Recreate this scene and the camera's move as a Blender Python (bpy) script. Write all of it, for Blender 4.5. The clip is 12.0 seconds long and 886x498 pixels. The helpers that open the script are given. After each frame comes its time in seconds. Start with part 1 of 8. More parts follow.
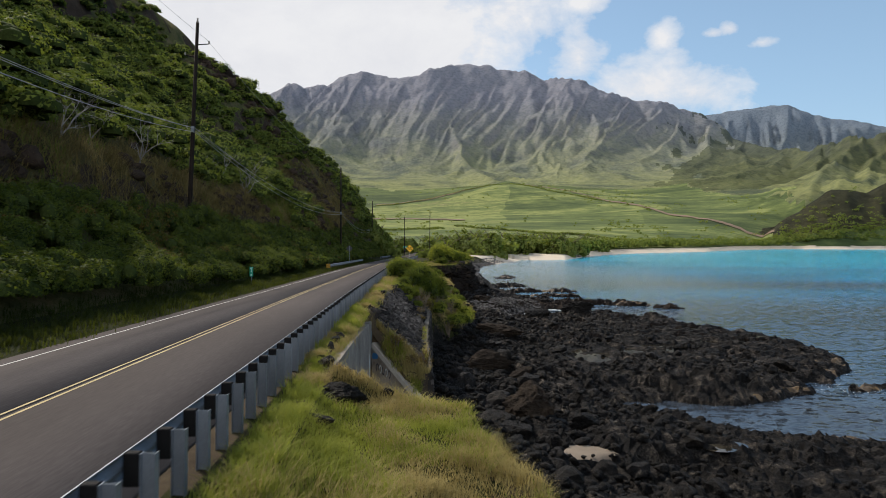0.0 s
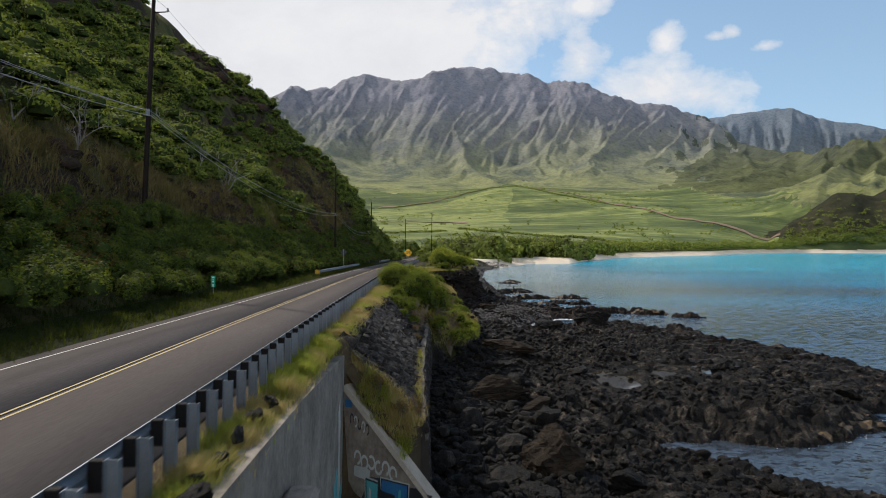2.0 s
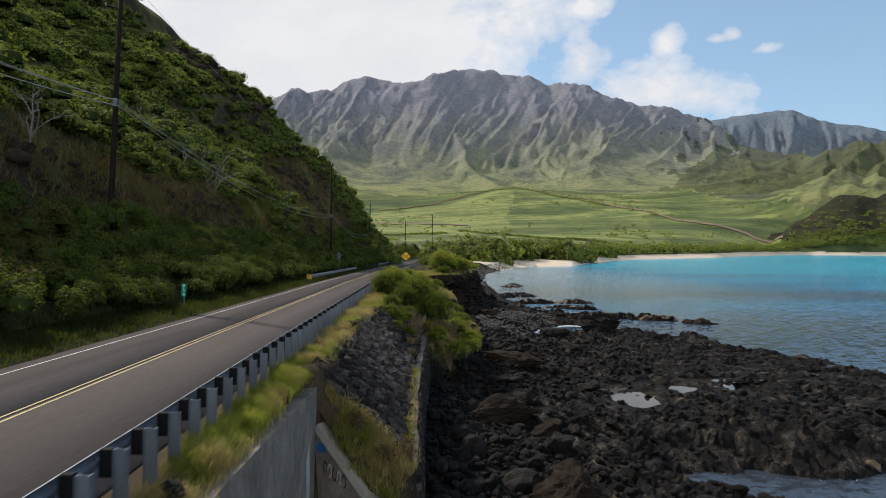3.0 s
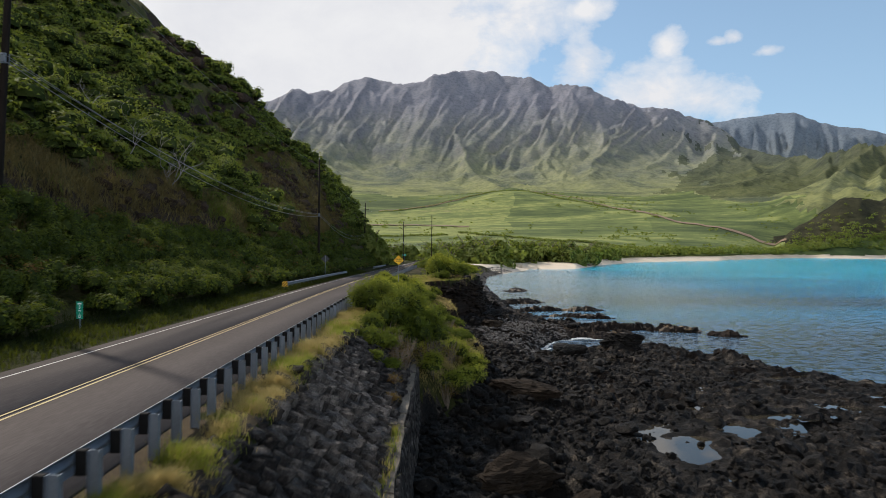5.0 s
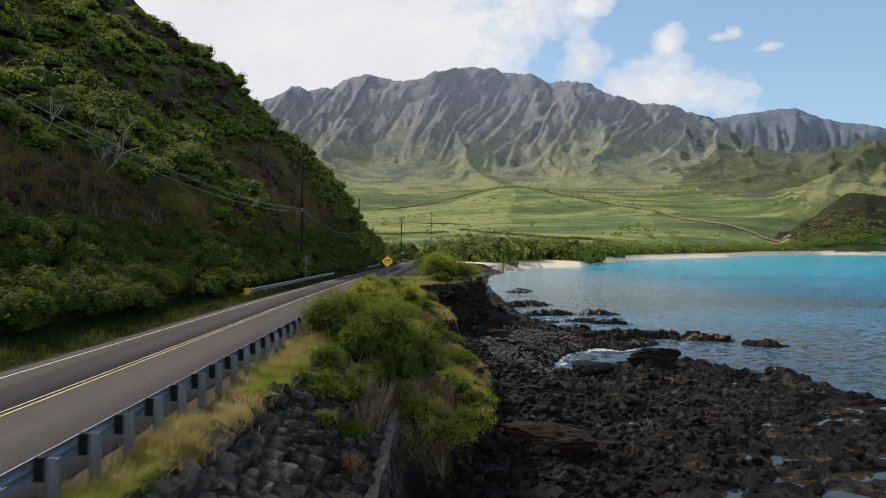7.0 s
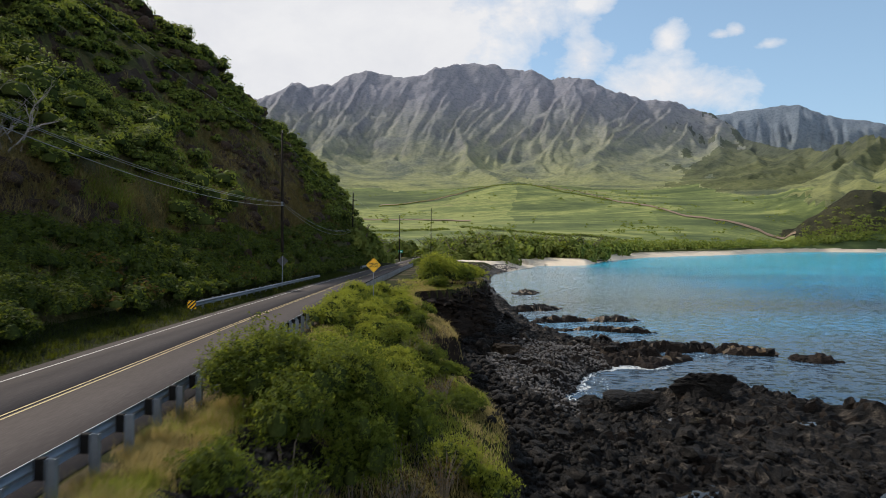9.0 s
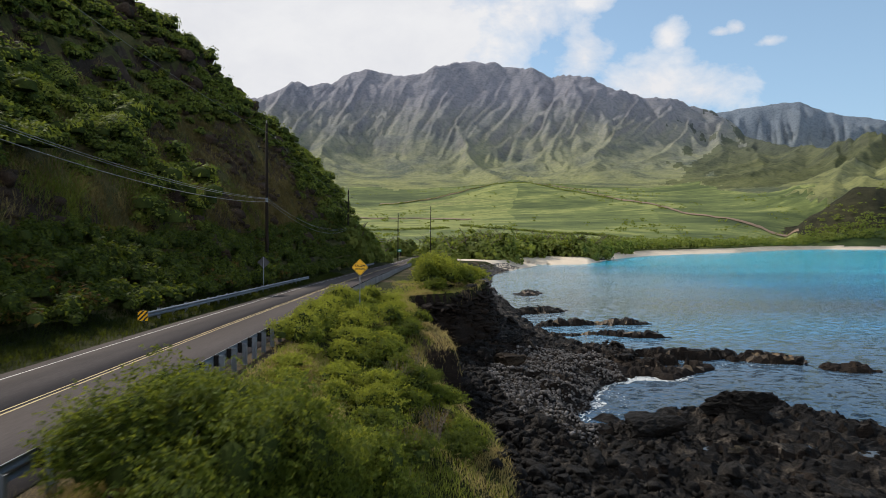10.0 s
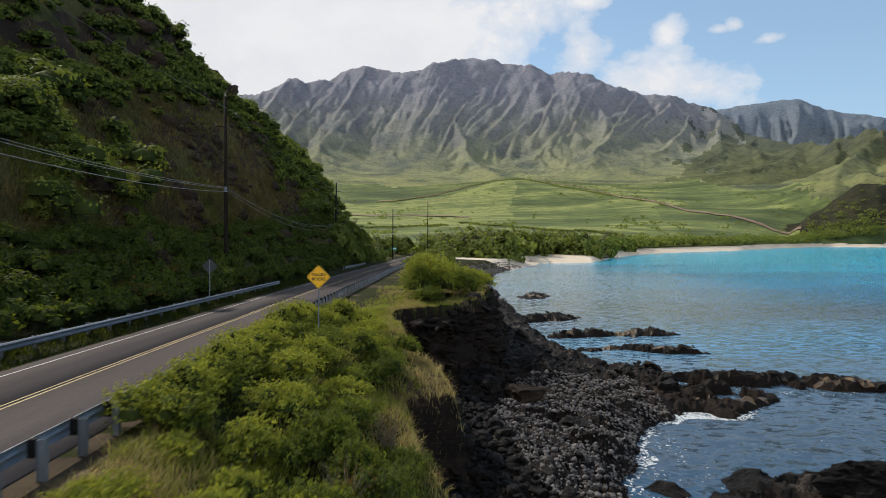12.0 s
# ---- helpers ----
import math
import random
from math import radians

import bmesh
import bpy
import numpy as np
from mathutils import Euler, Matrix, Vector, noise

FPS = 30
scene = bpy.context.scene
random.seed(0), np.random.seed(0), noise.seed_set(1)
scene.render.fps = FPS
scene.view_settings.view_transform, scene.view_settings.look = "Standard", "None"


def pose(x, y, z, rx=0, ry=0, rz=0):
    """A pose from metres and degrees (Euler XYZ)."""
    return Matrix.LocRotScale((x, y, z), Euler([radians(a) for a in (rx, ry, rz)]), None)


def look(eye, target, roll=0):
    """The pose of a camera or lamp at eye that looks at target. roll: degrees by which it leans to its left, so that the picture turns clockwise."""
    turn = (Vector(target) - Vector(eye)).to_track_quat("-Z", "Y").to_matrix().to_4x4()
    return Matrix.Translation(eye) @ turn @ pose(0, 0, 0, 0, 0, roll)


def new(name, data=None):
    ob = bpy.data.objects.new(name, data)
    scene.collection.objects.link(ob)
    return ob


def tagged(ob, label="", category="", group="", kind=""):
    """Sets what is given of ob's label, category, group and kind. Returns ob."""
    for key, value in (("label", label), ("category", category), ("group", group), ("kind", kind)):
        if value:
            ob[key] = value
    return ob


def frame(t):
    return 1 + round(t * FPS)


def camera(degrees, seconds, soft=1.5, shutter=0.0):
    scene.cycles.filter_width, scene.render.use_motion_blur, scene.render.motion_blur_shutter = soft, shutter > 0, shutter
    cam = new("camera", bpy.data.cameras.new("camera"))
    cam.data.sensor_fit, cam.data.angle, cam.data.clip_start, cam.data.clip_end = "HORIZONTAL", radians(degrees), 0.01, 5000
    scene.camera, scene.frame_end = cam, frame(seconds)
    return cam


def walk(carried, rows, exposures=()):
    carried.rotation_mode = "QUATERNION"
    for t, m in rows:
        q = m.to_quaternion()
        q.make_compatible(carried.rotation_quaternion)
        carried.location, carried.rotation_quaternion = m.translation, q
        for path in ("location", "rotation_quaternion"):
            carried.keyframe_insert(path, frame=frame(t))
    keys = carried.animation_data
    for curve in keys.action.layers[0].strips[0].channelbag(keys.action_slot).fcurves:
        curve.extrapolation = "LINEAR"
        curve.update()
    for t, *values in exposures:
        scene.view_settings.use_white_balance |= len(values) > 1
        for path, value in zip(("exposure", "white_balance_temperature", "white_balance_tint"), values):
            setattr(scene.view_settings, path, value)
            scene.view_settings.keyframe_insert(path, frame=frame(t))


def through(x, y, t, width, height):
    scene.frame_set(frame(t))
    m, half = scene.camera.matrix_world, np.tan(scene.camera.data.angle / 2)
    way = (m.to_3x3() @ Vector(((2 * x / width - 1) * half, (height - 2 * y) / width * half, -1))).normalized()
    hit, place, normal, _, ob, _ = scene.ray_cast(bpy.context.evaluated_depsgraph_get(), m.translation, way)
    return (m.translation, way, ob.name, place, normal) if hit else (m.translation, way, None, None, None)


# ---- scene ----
cam = camera(70.0, 12.0, 0.9, 0.5)
PATH = [
    (0, (-2.14, 5.366, 2.81), (-2.032, 7.362, 2.775), 0.5),
    (0.5, (-2.028, 7.178, 2.797), (-1.922, 9.175, 2.765), 0.5),
    (1, (-1.894, 9.158, 2.809), (-1.79, 11.155, 2.778), 0.6),
    (1.5, (-1.74, 11.091, 2.778), (-1.638, 13.088, 2.75), 0.5),
    (2, (-1.596, 13.144, 2.846), (-1.496, 15.142, 2.82), 0.6),
    (2.5, (-1.447, 15.147, 2.901), (-1.349, 17.144, 2.877), 0.6),
    (3, (-1.244, 17.258, 2.923), (-1.147, 19.256, 2.904), 0.6),
    (3.2, (-1.172, 18.145, 2.933), (-1.076, 20.143, 2.916), 0.6),
    (5, (-0.553, 26.681, 3.008), (-0.457, 28.679, 2.994), 0.8),
    (5.5, (-0.309, 29.119, 3.029), (-0.215, 31.117, 3.011), 0.8),
    (6, (-0.097, 31.791, 3.033), (-0.003, 33.788, 3.016), 0.7),
    (6.5, (0.09, 34.33, 3.058), (0.184, 36.328, 3.037), 0.7),
    (7, (0.279, 36.889, 3.058), (0.373, 38.887, 3.036), 0.6),
    (7.2, (0.322, 37.879, 3.058), (0.418, 39.877, 3.037), 0.6),
    (9, (0.929, 47.055, 3.228), (1.02, 49.053, 3.197), 0.6),
    (9.5, (1.231, 49.815, 3.196), (1.321, 51.812, 3.163), 0.4),
    (10, (1.482, 52.63, 3.212), (1.571, 54.628, 3.177), 0.4),
    (10.5, (1.683, 55.473, 3.136), (1.775, 57.47, 3.099), 0.4),
    (11, (1.881, 58.473, 3.171), (1.974, 60.47, 3.131), 0.4),
    (11.5, (2.029, 61.381, 3.155), (2.124, 63.379, 3.112), 0.5),
    (12, (2.247, 64.435, 3.204), (2.341, 66.432, 3.161), 0.4),
]
walk(cam, [(t, look(eye, target, roll)) for t, eye, target, roll in PATH], [(0, 0.05, 6350, 11.5), (12, 0.05, 6350, 11.5)])

# ---- light and sky ----
SUN_AZ, SUN_EL = radians(-44), radians(41)          # from +y, clockwise; above the horizon
sun_dir = Vector((math.sin(SUN_AZ) * math.cos(SUN_EL), math.cos(SUN_AZ) * math.cos(SUN_EL), math.sin(SUN_EL)))
sun_data = bpy.data.lights.new("sun", "SUN")
sun_data.energy, sun_data.angle, sun_data.color = 4.8, radians(1.6), (1.0, 0.90, 0.76)
sun = new("sun", sun_data)
sun.matrix_world = look((0, 0, 300), Vector((0, 0, 300)) - sun_dir)


def link(tree, a, out, b, inp):
    tree.links.new(a.outputs[out], b.inputs[inp])


def math_node(tree, op, a, b=None, clamp=False):
    """A Math node; a and b are numbers or (node, output)."""
    n = tree.nodes.new("ShaderNodeMath")
    n.operation, n.use_clamp = op, clamp
    for i, v in enumerate((a, b)):
        if v is None:
            continue
        if isinstance(v, tuple):
            tree.links.new(v[0].outputs[v[1]], n.inputs[i])
        else:
            n.inputs[i].default_value = v
    return n


def ramp_node(tree, src, out, stops):
    n = tree.nodes.new("ShaderNodeValToRGB")
    e = n.color_ramp.elements
    while len(e) < len(stops):
        e.new(0.5)
    for el, (p, c) in zip(e, stops):
        el.position = p
        el.color = (*c, 1) if len(c) == 3 else c
    tree.links.new(src.outputs[out], n.inputs["Fac"])
    return n


def mix_rgb(tree, fac, a, b, blend="MIX"):
    """A colour Mix node; fac, a and b are values or (node, output)."""
    n = tree.nodes.new("ShaderNodeMix")
    n.data_type, n.blend_type = "RGBA", blend
    for i, v in ((0, fac), (6, a), (7, b)):
        if isinstance(v, tuple) and isinstance(v[0], bpy.types.Node):
            tree.links.new(v[0].outputs[v[1]], n.inputs[i])
        elif i == 0:
            n.inputs[i].default_value = v
        else:
            n.inputs[i].default_value = (*v, 1)
    return n


def noise_node(tree, vec, scale, detail=5, rough=0.55, distort=0.0):
    n = tree.nodes.new("ShaderNodeTexNoise")
    n.inputs["Scale"].default_value, n.inputs["Detail"].default_value = scale, detail
    n.inputs["Roughness"].default_value, n.inputs["Distortion"].default_value = rough, distort
    if vec is not None:
        tree.links.new(vec[0].outputs[vec[1]], n.inputs["Vector"])
    return n


def map_node(tree, vec, scale=(1, 1, 1), loc=(0, 0, 0), rot=(0, 0, 0)):
    n = tree.nodes.new("ShaderNodeMapping")
    n.inputs["Scale"].default_value, n.inputs["Location"].default_value, n.inputs["Rotation"].default_value = scale, loc, rot
    tree.links.new(vec[0].outputs[vec[1]], n.inputs["Vector"])
    return n


# cloud banks and puffs in front: bearing, slope of the line of sight, half width in degrees, half height
CLOUDS = [(-12, 0.30, 24.0, 0.62), (9.0, 0.36, 6.5, 0.09), (20.4, 0.228, 8.6, 0.062), (15.0, 0.280, 3.0, 0.065), (24.4, 0.218, 4.2, 0.045), (22.0, 0.301, 1.5, 0.026), (15.2, 0.365, 2.8, 0.022), (26.0, 0.300, 1.3, 0.010), (27.2, 0.303, 1.3, 0.016), (29.6, 0.279, 1.6, 0.010)]


def make_world():
    w = bpy.data.worlds.new("sky")
    w.use_nodes = True
    scene.world = w
    t = w.node_tree
    t.nodes.clear()
    sky = t.nodes.new("ShaderNodeTexSky")
    sky.sky_type, sky.sun_disc = "NISHITA", False
    sky.sun_elevation, sky.sun_rotation = SUN_EL, SUN_AZ
    sky.air_density, sky.dust_density, sky.ozone_density = 1.0, 0.5, 1.0
    co = t.nodes.new("ShaderNodeTexCoord")
    sep = t.nodes.new("ShaderNodeSeparateXYZ")
    link(t, co, "Generated", sep, 0)
    # billowing cloud behind and overhead; the unseen back is thickened as added fill
    flat = map_node(t, (co, "Generated"), (1.0, 1.0, 2.3))
    n1 = noise_node(t, (flat, 0), 3.1, 8, 0.58, 0.25)
    n2 = noise_node(t, (flat, 0), 11.0, 6, 0.6)
    side = math_node(t, "MULTIPLY_ADD", (sep, "X"), -0.8)
    side.inputs[2].default_value = 0.42
    mass = math_node(t, "ADD", (n1, "Fac"), (side, 0))
    wisps = math_node(t, "MULTIPLY", (n2, "Fac"), 0.22)
    mass = math_node(t, "ADD", (mass, 0), (wisps, 0))
    back = math_node(t, "MULTIPLY", (sep, "Y"), -1.0, clamp=True)
    rear_fill = math_node(t, "MULTIPLY", (back, 0), 0.8)
    mass = math_node(t, "ADD", (mass, 0), (rear_fill, 0))
    low = math_node(t, "MULTIPLY", (sep, "Z"), -1.0)
    mass = math_node(t, "ADD", (mass, 0), (low, 0))
    around = ramp_node(t, mass, 0, [(0.44, (0, 0, 0)), (0.60, (1, 1, 1))])
    # the banks and puffs over the mountains
    bearing = math_node(t, "ARCTAN2", (sep, "X"), (sep, "Y"))
    xx, yy = math_node(t, "MULTIPLY", (sep, "X"), (sep, "X")), math_node(t, "MULTIPLY", (sep, "Y"), (sep, "Y"))
    flat_len = math_node(t, "SQRT", (math_node(t, "ADD", (xx, 0), (yy, 0)), 0))
    slope = math_node(t, "DIVIDE", (sep, "Z"), (flat_len, 0))
    best = None
    for a, e, w_, h in CLOUDS:
        u = math_node(t, "MULTIPLY", (math_node(t, "SUBTRACT", (bearing, 0), radians(a)), 0), 1 / radians(w_))
        v = math_node(t, "MULTIPLY", (math_node(t, "SUBTRACT", (slope, 0), e), 0), 1 / h)
        uu, vv = math_node(t, "MULTIPLY", (u, 0), (u, 0)), math_node(t, "MULTIPLY", (v, 0), (v, 0))
        d = math_node(t, "SQRT", (math_node(t, "ADD", (uu, 0), (vv, 0)), 0))
        k = math_node(t, "MULTIPLY", (math_node(t, "SUBTRACT", 1.0, (d, 0)), 0), max(1.0, w_ / 8))
        best = k if best is None else math_node(t, "MAXIMUM", (best, 0), (k, 0))
    puff = map_node(t, (co, "Generated"), (1.0, 1.0, 1.5))
    m1 = noise_node(t, (puff, 0), 9.0, 9, 0.6, 0.3)
    m2 = noise_node(t, (puff, 0), 34.0, 6, 0.62)
    ragged = math_node(t, "MULTIPLY_ADD", (m1, "Fac"), 2.4)
    ragged.inputs[2].default_value = -1.25
    fine = math_node(t, "MULTIPLY_ADD", (m2, "Fac"), 0.9)
    fine.inputs[2].default_value = -0.42
    shape = math_node(t, "ADD", (best, 0), (math_node(t, "ADD", (ragged, 0), (fine, 0)), 0))
    ahead = ramp_node(t, shape, 0, [(0.0, (0, 0, 0)), (0.28, (0.42, 0.42, 0.42)), (0.95, (1, 1, 1))])
    front = ramp_node(t, sep, "Y", [(0.1, (0, 0, 0)), (0.45, (1, 1, 1))])
    cover = mix_rgb(t, (front, 0), (around, 0), (ahead, 0))
    shade = ramp_node(t, m1, "Fac", [(0.3, (7.3, 7.35, 7.5)), (0.62, (8.05, 8.05, 8.0))])
    # clouds away from the sun are brightened, unseen fill for surfaces facing the camera
    lit = math_node(t, "MULTIPLY_ADD", (back, 0), 0.7)
    lit.inputs[2].default_value = 1.0
    bright = t.nodes.new("ShaderNodeVectorMath")
    bright.operation = "SCALE"
    link(t, shade, 0, bright, 0)
    link(t, lit, 0, bright, "Scale")
    # pale haze low in the sky
    haze = ramp_node(t, sep, "Z", [(0.0, (0.5, 0.5, 0.5)), (0.5, (0.22, 0.22, 0.22))])
    base = mix_rgb(t, (haze, 0), (sky, 0), (5.0, 7.9, 10.4))
    mix = mix_rgb(t, (cover, 2), (base, 2), (bright, 0))
    bg = t.nodes.new("ShaderNodeBackground")
    bg.inputs["Strength"].default_value = 0.102
    link(t, mix, 2, bg, 0)
    out = t.nodes.new("ShaderNodeOutputWorld")
    link(t, bg, 0, out, 0)


make_world()

# ---- materials ----


def material(name, stops, scale=1.0, rough=0.8, fine=8.0, bump=0.3, bump_dist=0.05, metal=0.0, per_piece=0.0, island=0.0, squash=(1, 1, 1), spec=0.5):
    """A surface whose colour runs over stops by two noises, the coarse one at scale, the other fine times finer, with a relief.
    per_piece and island: how far each object, or each joined piece, differs in brightness."""
    m = bpy.data.materials.new(name)
    m.use_nodes = True
    t = m.node_tree
    p = t.nodes["Principled BSDF"]
    co = t.nodes.new("ShaderNodeTexCoord")
    vec = map_node(t, (co, "Object"), squash)
    a = noise_node(t, (vec, 0), scale, 4)
    b = noise_node(t, (vec, 0), scale * fine, 6, 0.65)
    s = math_node(t, "MULTIPLY", (a, "Fac"), 0.6)
    f = math_node(t, "MULTIPLY", (b, "Fac"), 0.4)
    both = math_node(t, "ADD", (s, 0), (f, 0))
    col = ramp_node(t, both, 0, stops)
    last = (col, 0)
    for amount, node, out in ((per_piece, "ShaderNodeObjectInfo", "Random"), (island, "ShaderNodeNewGeometry", "Random Per Island")):
        if amount:
            info = t.nodes.new(node)
            v = math_node(t, "MULTIPLY", (info, out), 2 * amount)
            v = math_node(t, "ADD", (v, 0), 1 - amount)
            hsv = t.nodes.new("ShaderNodeHueSaturation")
            t.links.new(v.outputs[0], hsv.inputs["Value"])
            t.links.new(last[0].outputs[last[1]], hsv.inputs["Color"])
            last = (hsv, 0)
    t.links.new(last[0].outputs[last[1]], p.inputs["Base Color"])
    p.inputs["Roughness"].default_value, p.inputs["Metallic"].default_value = rough, metal
    p.inputs["Specular IOR Level"].default_value = spec
    if bump:
        bn = t.nodes.new("ShaderNodeBump")
        bn.inputs["Strength"].default_value, bn.inputs["Distance"].default_value = bump, bump_dist
        link(t, b, "Fac", bn, "Height")
        link(t, bn, 0, p, "Normal")
    return m


def leaf_material(name, dark, mid, light, through=0.35, patch=0.35, lit=(0.30, 0.36, 0.03)):
    """Leaves: each one its own green, lighter where light comes through it."""
    m = bpy.data.materials.new(name)
    m.use_nodes = True
    t = m.node_tree
    p = t.nodes["Principled BSDF"]
    geo = t.nodes.new("ShaderNodeNewGeometry")
    co = t.nodes.new("ShaderNodeTexCoord")
    n = noise_node(t, (co, "Object"), patch, 3)
    r = math_node(t, "MULTIPLY_ADD", (geo, "Random Per Island"), 0.20)
    r.inputs[2].default_value = 0.10
    s = math_node(t, "MULTIPLY", (n, "Fac"), 0.80)
    v = math_node(t, "ADD", (r, 0), (s, 0))
    col = ramp_node(t, v, 0, [(0.25, dark), (0.6, mid), (0.9, light)])
    link(t, col, 0, p, "Base Color")
    p.inputs["Roughness"].default_value = 0.75
    p.inputs["Specular IOR Level"].default_value = 0.12
    tr = t.nodes.new("ShaderNodeBsdfTranslucent")
    warm = mix_rgb(t, 0.55, (col, 0), lit)
    link(t, warm, 2, tr, "Color")
    mix = t.nodes.new("ShaderNodeMixShader")
    mix.inputs[0].default_value = through
    link(t, p, 0, mix, 1)
    link(t, tr, 0, mix, 2)
    link(t, mix, 0, t.nodes["Material Output"], 0)
    return m


